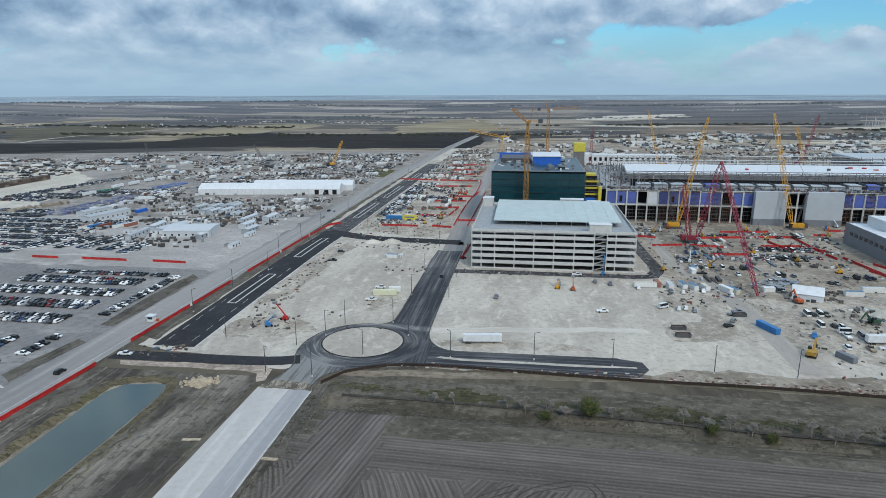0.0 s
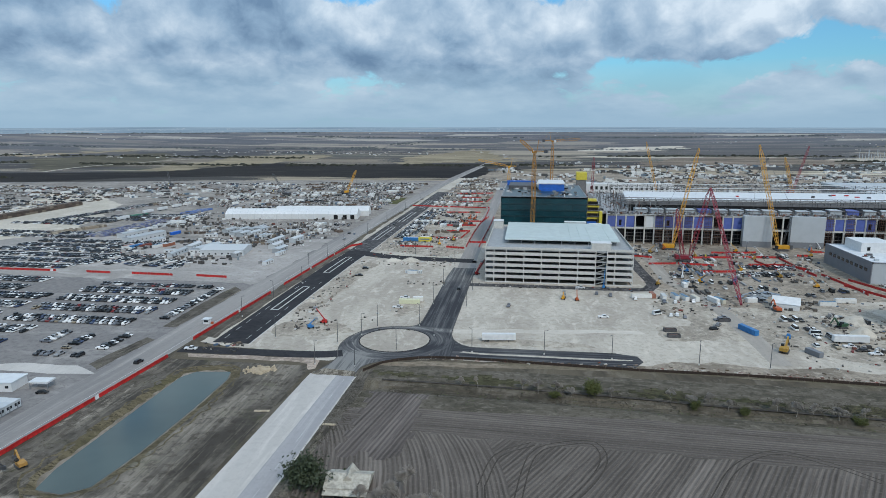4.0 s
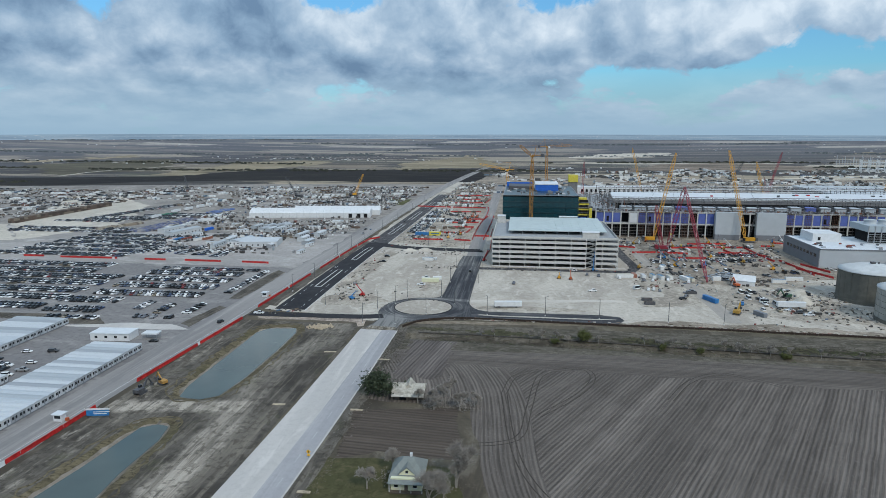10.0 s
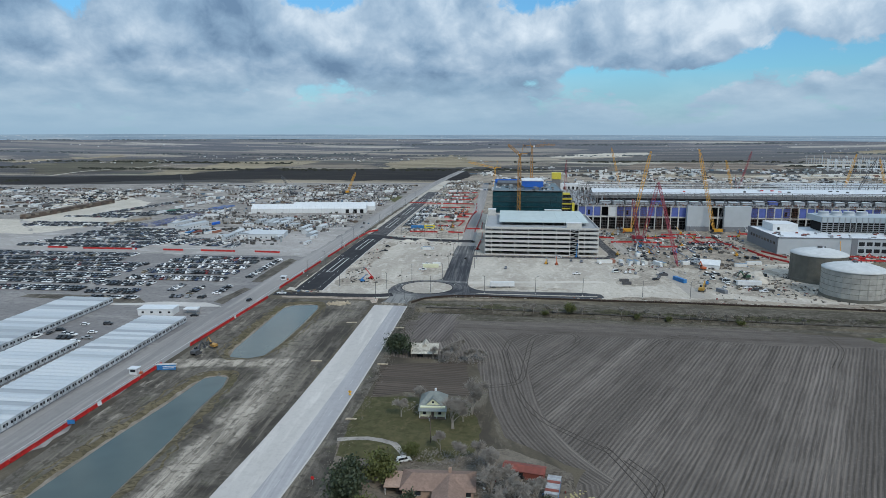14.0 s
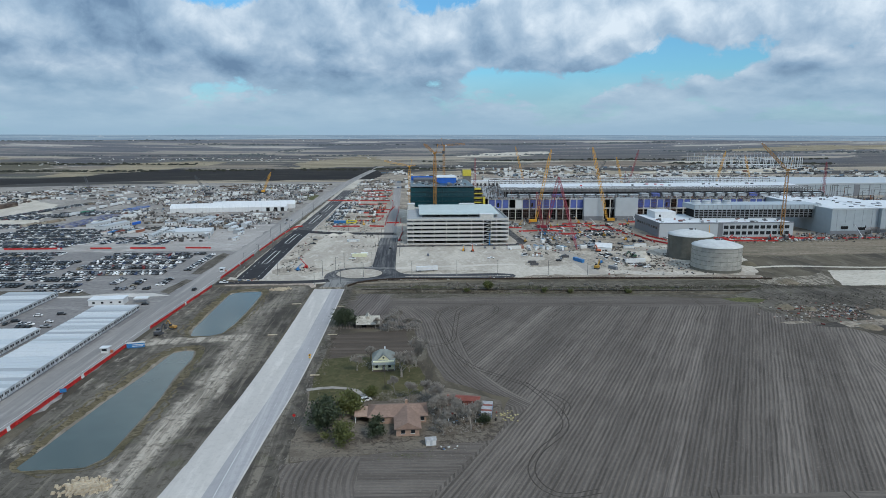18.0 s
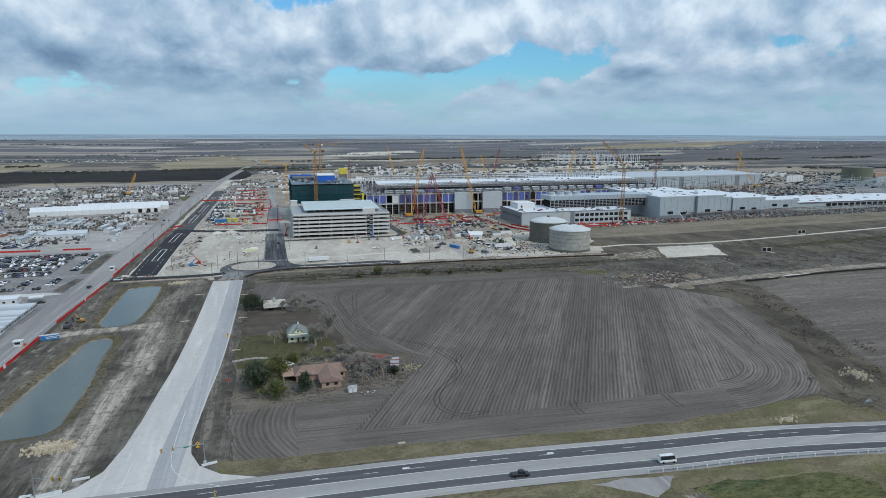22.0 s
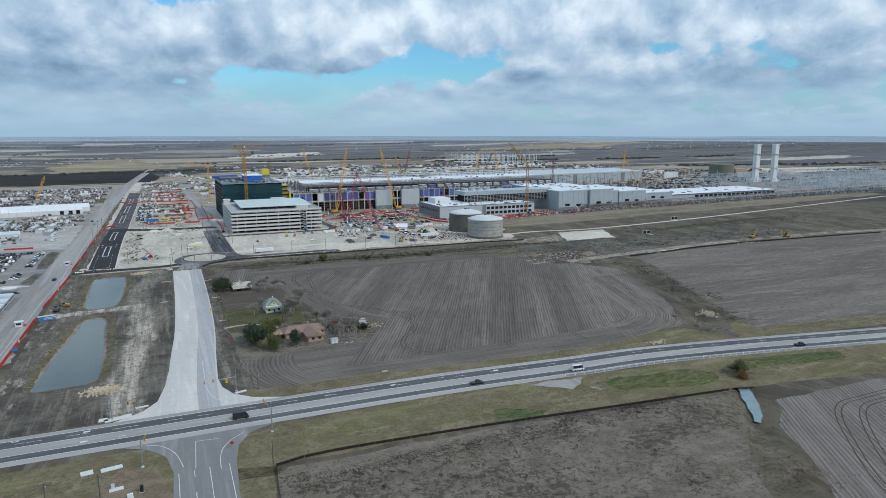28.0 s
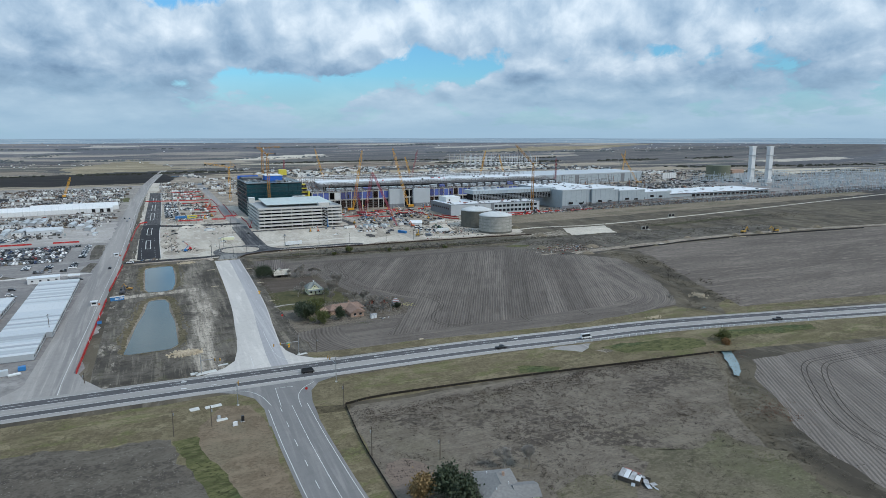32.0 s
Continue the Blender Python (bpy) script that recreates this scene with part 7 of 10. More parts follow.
many_cars, many_mats = Shape(), []
MODE = ("saloon", "suv", "pickup", "pickup", "pickup")
cars_made = [0]


def park(x, y, turn, whole=True, kind=None, label=""):
    kind = kind or rnd.choice(MODE)
    if whole and (cars_made[0] < 300 or label):
        cars_made[0] += 1
        v = copy_thing(PROTO[kind], pose(x, y, 0.04, 0, 0, math.degrees(turn)))
        return tagged(v, label) if label else v
    car_shell(many_cars, kind, x, y, turn, many_mats)


def park_row(x0, x1, y, whole, full=0.9, double=True, pitch=2.58):
    n = int((x1 - x0) / pitch)
    for i in range(n):
        for side in ((-1, 1) if double else (1,)):
            if rnd.random() < full:
                park(x0 + pitch * (i + 0.5), y + side * 2.75 * double, math.pi / 2 * (1 if rnd.random() < 0.5 else -1) + rnd.uniform(-0.04, 0.04), whole)


def park_column(x, y0, y1, whole, full=0.85):
    n = int((y1 - y0) / 2.75)
    for i in range(n):
        if rnd.random() < full:
            park(x, y0 + 2.75 * (i + 0.5), rnd.choice((0, math.pi)) + rnd.uniform(-0.05, 0.05), whole)


for y in (-114.5, -94, -74.5, -55):
    park_row(-252, -178, y, True, 0.97)
park_column(-166, -107, -40, True)
park_column(-168.5, -160, -132, True, 0.8)
park_column(-186, -156, -133, True, 0.7)
park_column(-202, -152, -130, True, 0.7)
park_row(-197, -168, -163, True, 0.6, False)
park_row(-250, -172, -40, False, 0.9, False)
park_row(-262, -223, -133, False)
park_row(-256, -220, -153.5, False)
park_row(-244, -211, -169, False, 0.95, False)
for y in (-36, -56, -74, -92, -112, -130, -150):
    park_row(-430, -262 if y < -60 else -292, y, False, 0.95)
for k, y in enumerate((3, 22, 41, 60, 79, 98)):
    park_row(-430 + 4 * k, -305 + 4 * k, y, False, 0.92)
for ax, ay, bx, by in ((-306, 12, -298, 52), (-288, 14, -277, 52), (-268, 14, -261, 53), (-250, 13, -244, 37), (-232, 5, -229, 33)):
    for off in (-2.8, 2.8):
        for i in range(int((by - ay) / 2.75)):
            if rnd.random() < 0.93:
                park(ax + (bx - ax) * i * 2.75 / (by - ay) + off, ay + i * 2.75, rnd.choice((0, math.pi)) + rnd.uniform(-0.05, 0.05), False)
for x in (-495, -489.5, -484):
    for i in range(52):
        if rnd.random() < 0.85:
            park(x + i * 0.46, 207 + i * 2.75, rnd.choice((0, math.pi)) + rnd.uniform(-0.05, 0.05), False)
for y in (118, 137):
    park_row(-520, -380, y, False, 0.85)
for k in range(5):
    park_row(-520 + 25 * k, -440 + 25 * k, 190 + 18 * k, False, 0.85)
park_row(-243, -224, -196, False, 0.5)
park_row(-222, -200, -243, False, 0.35)
for y0, y1, x in ((150, 330, -93), (150, 330, -88), (170, 320, -80)):
    park_column(x, y0, y1, False, 0.75)
park_row(-72, -48, 250, False, 0.7)
park_row(-72, -44, 300, False, 0.6)
park_row(180, 222, 68, False, 0.8)
park_row(176, 218, 44, False, 0.6)

# ---------------------------------------------------------------- vehicles about the site
SPOTS = [(-45, -47, 0.1, "pickup", "white pickup truck beside a site container"), (-45, -68, 0, "pickup", "white pickup truck beside a site container"), (-88, 5, 0.2, "pickup", "pickup truck by stacked material"),
         (-210, -224, 0.1, "saloon", "car parked beside the portable offices"), (-198, -222, 0.2, "suv", "car parked beside the portable offices"), (-216, -235, 0.3, "suv", "car parked beside the portable offices"), (-194, -246, 0.1, "pickup", "pickup truck parked beside the portable offices"), (-197, -237, 0.2, "saloon", "car parked beside the portable offices"), (-196, -252, 0.3, "suv", "car parked beside the portable offices"), (-205, -242, 0.1, "pickup", "pickup truck parked beside the portable offices"), (-159, -202, 0.2, "saloon", "car parked beside the portable offices"), (-89, 27, 0.1, "suv", "car parked on pale gravel"), (18, -56, 1.5, "pickup", "pickup truck alone on pale gravel"), (51, -29, 1.5, "pickup", "pickup truck by the garage lane"), (71, -22, 1.5, "suv", "car by the garage lane"),
         (79, -25, 1.5, "pickup", "pickup truck by the garage lane"), (62, -9, 0, "pickup", "white pickup truck on the garage lane"), (93, -31, 1.5, "suv", "car near site containers"), (100, -61, 0.6, "van", "white van on pale gravel"),
         (107, -63, 1.4, "suv", "white car on pale gravel"), (110.5, -62, 1.4, "suv", "white car on pale gravel"), (114, -65, 1.4, "saloon", "dark car on pale gravel"), (70, -71, 0.1, "pickup", "flatbed pickup truck on pale gravel"),
         (134, -64, 0.1, "pickup", "dark pickup truck near a blue container"), (131, -68, 0.1, "pickup", "dark pickup truck near a blue container"), (128, -77, 1.0, "suv", "dark car near a blue container"), (124, -84, 0.4, "suv", "black car near a blue container"),
         (109, -35, 1.5, "pickup", "pickup truck beside site containers"), (115, -36, 1.4, "suv", "white car beside site containers"), (126, -33, 1.4, "pickup", "pickup truck beside site containers"), (139, -38, 1.3, "suv", "white car beside site containers"),
         (134, 3, 0, "pickup", "pickup truck beside portable toilets"), (157, -92, 1.2, "pickup", "blue pickup truck on the haul road"), (180, -103, 0.1, "pickup", "white pickup truck beside a trailer"), (184, -108, 0.1, "suv", "black car beside a trailer"),
         (187, -112, 0.1, "pickup", "white pickup truck beside a trailer"), (172, -86, 0.0, "van", "white van beside a trailer"), (-141, -167, 1.5, "suv", "black car on the dusty west road"), (-127, -148, 0.05, "pickup", "white pickup truck on the link road"),
         (-15, -350, 0.5, "suv", "white car at the end of a farm drive"), (-15, -22, 1.6, "suv", "car on the service road"), (-139, 140, 1.5, "pickup", "pickup truck on the west road"), (-143, 170, 1.5, "suv", "car on the west road"), (-112, 230, 1.5, "suv", "car on the new avenue")]


def repaint(v, mt):
    """Gives one vehicle a paint of its own."""
    for o in (v, *v.children_recursive):
        if o.type == "MESH" and M["carpaint"] in list(o.data.materials):
            o.data = o.data.copy()
            for i, m in enumerate(o.data.materials):
                if m == M["carpaint"]:
                    o.data.materials[i] = mt


for x, y, a, kind, text in SPOTS:
    v = park(x, y, a, True, kind, text)
    for word, mt in (("white", "white"), ("black", "black"), ("dark", "panel2"), ("blue", "signblue")):
        if text.startswith(word):
            repaint(v, M[mt])


hw = lambda t: HIGHWAY[min(range(len(HIGHWAY)), key=lambda i: abs(HIGHWAY[i].x - t))]
for x, o, kind, text, back in ((52, -5.4, "pickup", "black pickup truck driving along the highway", 0), (98, -5.4, "van", "white delivery van driving along the highway", 0), (224, -5.4, "pickup", "dark pickup truck driving along the highway", 0)):
    p = hw(x)
    repaint(park(p.x, p.y + o, -0.09 if x < 150 else -0.2, True, kind, text), M["white"] if kind == "van" else M["black"])
repaint(park(-45, -457, -0.03, True, "van", "long black passenger van crossing the junction"), M["black"])
me = many_cars.mesh("parked_cars", M["carmany"])
me.materials.append(M["glass"])
me.polygons.foreach_set("material_index", many_mats)
tagged(part("parked_cars", me, None), "hundreds of parked cars in tight rows", "cars", "", "stuff")
for v in PROTO.values():
    for o in (*v.children_recursive, v):
        bpy.data.objects.remove(o)

# ---------------------------------------------------------------- barriers
BAR = Shape()
BAR.hull([(-1.0, -0.3, 0), (1.0, -0.3, 0), (1.0, 0.3, 0), (-1.0, 0.3, 0)], [(-1.0, -0.22, 0.5), (1.0, -0.22, 0.5), (1.0, 0.22, 0.5), (-1.0, 0.22, 0.5)])
BAR.hull([(-0.98, -0.14, 0.5), (0.98, -0.14, 0.5), (0.98, 0.14, 0.5), (-0.98, 0.14, 0.5)], [(-0.98, -0.1, 1.5), (0.98, -0.1, 1.5), (0.98, 0.1, 1.5), (-0.98, 0.1, 1.5)])
BAR_RED, BAR_WHITE = BAR.mesh("barrier", M["red"]), BAR.mesh("barrier", M["white"])


def barrier_run(pts, label="run of red plastic water barriers", pitch=2.1):
    run = thing("barrier_run", label, "barrier", (*pts[0], 0.05), 0, "barrier runs")
    k = 0
    for (ax, ay), (bx, by) in zip(pts, pts[1:]):
        L = math.hypot(bx - ax, by - ay)
        a = math.atan2(by - ay, bx - ax)
        for i in range(int(L / pitch)):
            d = (i + 0.5) * pitch
            k += 1
            p = part("barrier", BAR_WHITE if k % 23 == 0 else BAR_RED, None, run)
            p.location = (ax + math.cos(a) * d - pts[0][0] + rnd.uniform(-0.1, 0.1), ay + math.sin(a) * d - pts[0][1] + rnd.uniform(-0.1, 0.1), 0)
            p.rotation_euler = (0, 0, a + rnd.uniform(-0.03, 0.03))


for pts in ([(-140.5, -416), (-138.5, -340), (-136.8, -277)], [(-136.5, -251), (-132, -157)], [(-133, -135), (-130.5, -46)], [(-130, -26), (-127.5, 60), (-124, 109)], [(-124, 109), (-116, 120)],
            [(-394, -9), (-374, -9)], [(-359, -10.5), (-307, -10)], [(-284, -10.5), (-264, -11)], [(-249, -10.5), (-217, -11.5)], [(-200, -11), (-175, -12.5)],
            [(-82, 115), (-51, 114)], [(-42, 116), (-25, 112)], [(-25, 120), (-25, 180), (-24, 232), (-21, 294), (-22, 377)], [(-14, 120), (-12, 240), (-12, 300)],
            [(-122, 387), (-81, 381), (-22, 377)], [(-86, 535), (-29, 550)], [(111, 99), (125, 94)], [(155, 97), (190, 103), (222, 107)], [(222, 107), (224, 60), (226, 44)],
            [(231, 50), (236, 12), (236, -4)], [(242, 36), (252, 8)], [(240, 116), (250, 117)], [(216, 78), (190, 76)], [(216, 78), (229, 64)], [(270, 20), (330, 16), (420, 12)],
            [(-24, 140), (-8, 141), (-8, 190)], [(-60, 158), (-34, 160), (-30, 200)], [(-52, 196), (-28, 200)], [(-60, 232), (-26, 236)], [(-40, 262), (-22, 264), (-18, 300)], [(-70, 330), (-30, 334)], [(-80, 430), (-30, 440), (-26, 500)], [(-70, 480), (-40, 486)], [(-8, 20), (-5, 70), (-6, 118)],
            [(118, 70), (140, 74), (168, 70)], [(176, 120), (200, 122), (214, 126)], [(150, 48), (176, 52)], [(258, 134), (300, 132)], [(232, 20), (246, -12)], [(262, 12), (290, 8)], [(430, 10), (470, 12)], [(300, 2), (360, 0)], [(200, 92), (206, 60)]):
    barrier_run(pts)

# silt fence along the edge of the site and the low black fence by the highway


def low_fence(name, pts, h, mt, label, cat, post):
    f = thing(name, label, cat)
    line = smooth_line(pts, 6)
    for a, b in zip(line, line[1:]):
        part("fabric", Shape().hull([(a.x, a.y, 0.02), (b.x, b.y, 0.02), (b.x, b.y + 0.06, 0.02), (a.x, a.y + 0.06, 0.02)], [(a.x, a.y, h), (b.x, b.y, h), (b.x, b.y + 0.06, h), (a.x, a.y + 0.06, h)]), mt, f)
        part("post", Shape().block(a.x, a.y, 0, 0.12, 0.12, h + post), M["wood"], f)


low_fence("silt_fence", [(-40, -163), (-34, -153.2), (-19, -145.4), (1, -143.4), (36, -144.9), (77, -146.7), (121, -147), (159, -149.2), (207, -151), (262, -156)], 1.25, plain("silt_cloth", (0.045, 0.034, 0.028), 0.9), "low dark brown silt fence along the site edge", "fence", 0.2)
low_fence("silt_fence", [(302, -266), (345, -262.5), (384, -258), (439, -257), (520, -260), (640, -270)], 1.3, M["black"], "black silt fence along the haul track", "fence", 0.2)
low_fence("field_fence", [(-39, -498), (-20, -496), (40, -501), (100, -508), (144, -513)], 1.0, M["fence_cloth"], "low dark mesh fence along the pasture", "fence", 0.3)
low_fence("field_fence", [(-39, -499), (-42, -530), (-43, -562), (-44, -620)], 1.0, M["fence_cloth"], "low dark mesh fence beside the side road", "fence", 0.3)
g = thing("guard_rail", "white posted guard rail beside the highway", "guard rail")
rail = [p + Vector((0, -10.6)) for p in HIGHWAY if 88 < p.x < 262]
for a, b in zip(rail, rail[1:]):
    part("rail", Shape().bar((a.x, a.y, 0.7), (b.x, b.y, 0.7), 0.3), M["steel"], g)
    part("post", Shape().block(a.x, a.y, 0, 0.35, 0.35, 1.0), M["white"], g)

# ---------------------------------------------------------------- cranes


def lattice(s, p, q, w, bays, chord=0.26):
    """A square lattice boom from p to q."""
    p, q = Vector(p), Vector(q)
    d = (q - p).normalized()
    a = d.cross(Vector((0, 0, 1)) if abs(d.z) < 0.95 else Vector((0, 1, 0))).normalized()
    b = d.cross(a)
    at = lambda k, i, j: p + (q - p) * k + (a * i + b * j) * w / 2 * (0.35 + 0.65 * min(1, 8 * k, 8 * (1 - k)))
    for i, j in ((-1, -1), (1, -1), (1, 1), (-1, 1)):
        for k in (0, 1, 2, 3):
            ks = (0, 0.125, 0.875, 1)
            if k < 3:
                s.bar(at(ks[k], i, j), at(ks[k + 1], i, j), chord)
    c = ((-1, -1), (1, -1), (1, 1), (-1, 1))
    for n in range(bays):
        for m in range(4):
            u, v = c[m], c[(m + 1) % 4]
            s.bar(at(n / bays, *(u if n % 2 else v)), at((n + 1) / bays, *(v if n % 2 else u)), chord * 0.6)
    return s


def crawler_crane(x, y, turn, tip, mt, label, width=2.6, jib=None):
    """A crawler crane: tracks, house, counterweight, boom to tip, mast and pendant."""
    c = thing("crawler_crane", label, "crane", (x, y, 0.05), turn, "cranes")
    for sy in (-1, 1):
        t = part("track", Shape().hull([(-4.6, sy * 3.4 - 0.7, 0), (4.6, sy * 3.4 - 0.7, 0), (4.6, sy * 3.4 + 0.7, 0), (-4.6, sy * 3.4 + 0.7, 0)], [(-5, sy * 3.4 - 0.7, 1.5), (5, sy * 3.4 - 0.7, 1.5), (5, sy * 3.4 + 0.7, 1.5), (-5, sy * 3.4 + 0.7, 1.5)]), M["darksteel"], c)
    part("house", Shape().box(-6.5, 3.2, -2.4, 2.4, 1.7, 4.6), mt, c)
    part("cab", Shape().box(2.6, 4.8, 1.2, 2.9, 1.9, 4.4), M["glass"], c)
    part("counterweight", Shape().box(-8.6, -6.5, -3, 3, 1.6, 5), M["darksteel"] if mt != M["cranered"] else mt, c)
    m = Vector(tip)
    part("boom", lattice(Shape(), (2, 0, 2.6), m, width, int(m.length / 3.2)), mt, c)
    mast = Vector((-m.x * 0.06 - 5.5, -m.y * 0.06, m.length * 0.34 + 3))
    part("mast", lattice(Shape(), (-1, 0, 3), mast, width * 0.4, int(mast.length / 3), 0.13), M["darksteel"] if mt != M["cranered"] else mt, c)
    s = Shape()
    s.bar(mast, m, 0.14)
    s.bar(mast, (-6, 0, 4.6), 0.14)
    s.bar(m, (m.x + 0.3, m.y, 6), 0.1)
    part("pendant", s, M["darksteel"], c)
    s = Shape().block(m.x + 0.3, m.y, 5, 0.9, 0.6, 1.6)
    part("hook_block", s, M["yellow"], c)
    if jib:
        part("jib", lattice(Shape(), m, jib, width * 0.7, int((Vector(jib) - m).length / 3)), mt, c)
    return c


def tower_crane(x, y, h, turn, reach, lift, label, mt="cranes"):
    """A tower crane with a luffing jib: mast, cab, counter-jib, jib."""
    c = thing("tower_crane", label, "tower crane", (x, y, 0.05), turn, "tower cranes")
    part("base", Shape().block(0, 0, 0, 6, 6, 1.2), M["concrete"], c)
    part("mast", lattice(Shape(), (0, 0, 1.2), (0, 0, h), 2.6, int(h / 2.6), 0.32), M[mt], c)
    part("slewing_ring", Shape().block(0, 0, h, 3, 3, 1.6), M[mt], c)
    part("cab", Shape().box(1.2, 3.2, -2.6, -1.0, h, h + 2.2), M["white"], c)
    part("counter_jib", Shape().box(-11, 0, -1, 1, h + 1.6, h + 2.2), M[mt], c)
    part("counterweight", Shape().box(-11.4, -8.6, -1.2, 1.2, h + 0.4, h + 3.2), M["darksteel"], c)
    part("jib", lattice(Shape(), (1.5, 0, h + 1.8), (reach, 0, h + 1.8 + lift), 2.0, int(math.hypot(reach, lift) / 2.8), 0.28), M[mt], c)
    s = Shape()
    s.bar((-2, 0, h + 1.6), (-3.5, 0, h + 11), 0.35)
    s.bar((-3.5, 0, h + 11), (reach * 0.9, 0, h + 1.8 + lift * 0.9), 0.12)
    s.bar((-3.5, 0, h + 11), (-10, 0, h + 2), 0.12)
    part("apex_frame", s, M[mt], c)
    return c


crawler_crane(146, 133, 0, (20, 10, 84), M["cranes"], "tall yellow lattice-boom crawler crane by the factory", 2.5)
crawler_crane(236, 140, 180, (14, -30, 86), M["cranes"], "tall yellow lattice-boom crawler crane by grey wall panels", 2.5)
red = crawler_crane(149, 87, 0, (12, -6, 57), M["cranered"], "dark red crawler crane with a long boom lowered to the ground", 2.7, (2, -126, 1.2))
part("mast", lattice(Shape(), (-3, 0, 3), (-9, 3, 40), 2.4, 14), M["cranered"], red)
tower_crane(31, 119, 80, 158, 13, 9, "brownish-yellow tower crane in front of the teal block", "tower")
tower_crane(51, 300, 84, 8, 30, 1.5, "brownish-yellow tower crane behind the teal block", "tower")
tower_crane(3, 330, 54, 178, 36, 7, "yellow tower crane with a level jib")
tower_crane(377, 26, 66, 135, 26, 25, "brownish tower crane beside the cooling plant", "tower")
crawler_crane(870, 372, 150, (42, 6, 66), M["cranes"], "far orange crawler crane by a blue-grey wall")
for x, y, a, tip, mt, lab in ((216, 560, 180, (22, 0, 78), "cranes", "far yellow crawler crane"), (104, 420, 0, (4, 10, 62), "cranered", "far dark red crawler crane"), (300, 470, 0, (34, 0, 60), "darksteel", "far dark crawler crane"),
                              (420, 610, 30, (40, 10, 70), "cranered", "far dark red crawler crane"), (520, 470, 10, (26, 8, 72), "cranes", "far yellow crawler crane"), (640, 560, 200, (30, 4, 62), "cranes", "far yellow crawler crane"),
                              (760, 640, 160, (36, 0, 70), "darksteel", "far dark crawler crane"), (330, 352, 90, (20, 12, 66), "cranes", "far yellow crawler crane"), (470, 350, 0, (26, -8, 70), "darksteel", "far dark crawler crane"),
                              (980, 560, 40, (36, 0, 66), "cranes", "far yellow crawler crane"), (620, 330, 20, (8, 4, 60), "cranered", "far dark red crawler crane"), (-250, 520, 60, (22, 0, 34), "cranes", "yellow crawler crane in the laydown yard"),
                              (-330, 480, 150, (24, 4, 32), "darksteel", "dark crawler crane in the laydown yard"), (-560, 560, 120, (20, 4, 26), "darksteel", "dark crane in the laydown yard")):
    crawler_crane(x, y, a, tip, M[mt], lab, 2.4)

# ---------------------------------------------------------------- poles, lamps, signs, signals
POLE = [(-94, -127), (-63, -158), (-61, -131), (-48, -104), (-45, -158), (-53, -117), (-31, -137), (-27, -98), (-17, -113), (4, -134), (-6, -24), (-6, -60), (-26, 48), (-26, -14), (-26, -57), (-131, 24), (-129, 61), (-128, 103), (-124, 166), (-86, 87),
        (-62, 81), (37, -132), (67, -134), (104, -136), (133, -137), (-122, 240), (-120, 330), (-118, 420), (-120, -20), (-126, -96), (-123, -60)]
proto = thing("lamp_post", "tall dark slender lamp post beside a road", "lamp post", (0, 0, 0), 0, "lamp posts")
part("foot", Shape().tube((0, 0, 0), (0, 0, 0.7), 0.32, 0.3, 10), M["concrete"], proto)
part("pole", Shape().tube((0, 0, 0.7), (0, 0, 11.5), 0.17, 0.11, 8), M["darksteel"], proto)
part("arm", Shape().bar((0, 0, 11.3), (1.4, 0, 11.5), 0.1), M["darksteel"], proto)
part("lamp_head", Shape().hull([(1.2, -0.2, 11.42), (2.0, -0.2, 11.46), (2.0, 0.2, 11.46), (1.2, 0.2, 11.42)], [(1.2, -0.18, 11.58), (2.0, -0.18, 11.56), (2.0, 0.18, 11.56), (1.2, 0.18, 11.58)]), M["darksteel"], proto)
for i, (x, y) in enumerate(POLE):
    if i:
        copy_thing(proto, pose(x, y, 0.05, 0, 0, rnd.uniform(0, 360)))
proto.matrix_basis = pose(*POLE[0], 0.05)
for x, y, h in ((-102, -499, 10), (-89, -496, 8), (-42, -542, 11), (-22, -553, 8), (-40, -500, 10), (-8, -337, 10), (-160, -343, 11), (-35, -432, 8), (-136, -430, 5)):
    u = thing("utility_pole", "weathered wooden utility pole", "utility pole", (x, y, 0), rnd.uniform(0, 360), "utility poles")
    part("pole", Shape().tube((0, 0, 0), (0, 0, h), 0.2, 0.13, 8), M["wood"], u)
    part("crossarm", Shape().bar((-0.9, 0, h - 0.6), (0.9, 0, h - 0.6), 0.14), M["wood"], u)
    part("transformer", Shape().tube((0.3, 0.25, h - 2.2), (0.3, 0.25, h - 1.2), 0.22, None, 8), M["steel"], u)
for x, y, turn, arm, h in ((-43.5, -430, 190, 13, 7.4), (-36, -473, 100, 9, 9.5), (-89, -439, -20, 9, 7.4), (-78, -481, 80, 7, 8)):
    u = thing("traffic_signal", "steel mast-arm traffic signal at the junction", "traffic signal", (x, y, 0), turn, "traffic signals")
    part("foot", Shape().tube((0, 0, 0), (0, 0, 0.4), 0.5, None, 10), M["concrete"], u)
    part("mast", Shape().tube((0, 0, 0.4), (0, 0, h + 2), 0.2, 0.14, 8), M["steel"], u)
    part("arm", Shape().tube((0, 0, h - 1), (arm, 0, h - 0.4), 0.13, 0.08, 8), M["steel"], u)
    for k in (0.7, 0.95):
        sg = part("signal_head", Shape().box(arm * k - 0.25, arm * k + 0.25, -0.25, 0.1, h - 1.4, h - 0.1), M["digger"], u)
        for z in (0.2, 0.55, 0.9):
            part("lens", Shape().tube((arm * k, -0.27, h - 1.35 + z), (arm * k, -0.25, h - 1.35 + z), 0.13, None, 8), M["dark"], sg)
    if arm > 10:
        part("street_sign", Shape().box(arm * 0.32, arm * 0.46, -0.1, 0.0, h - 1.3, h - 0.7), plain("sign_green", (0.02, 0.26, 0.14), 0.5), u, "green street sign")
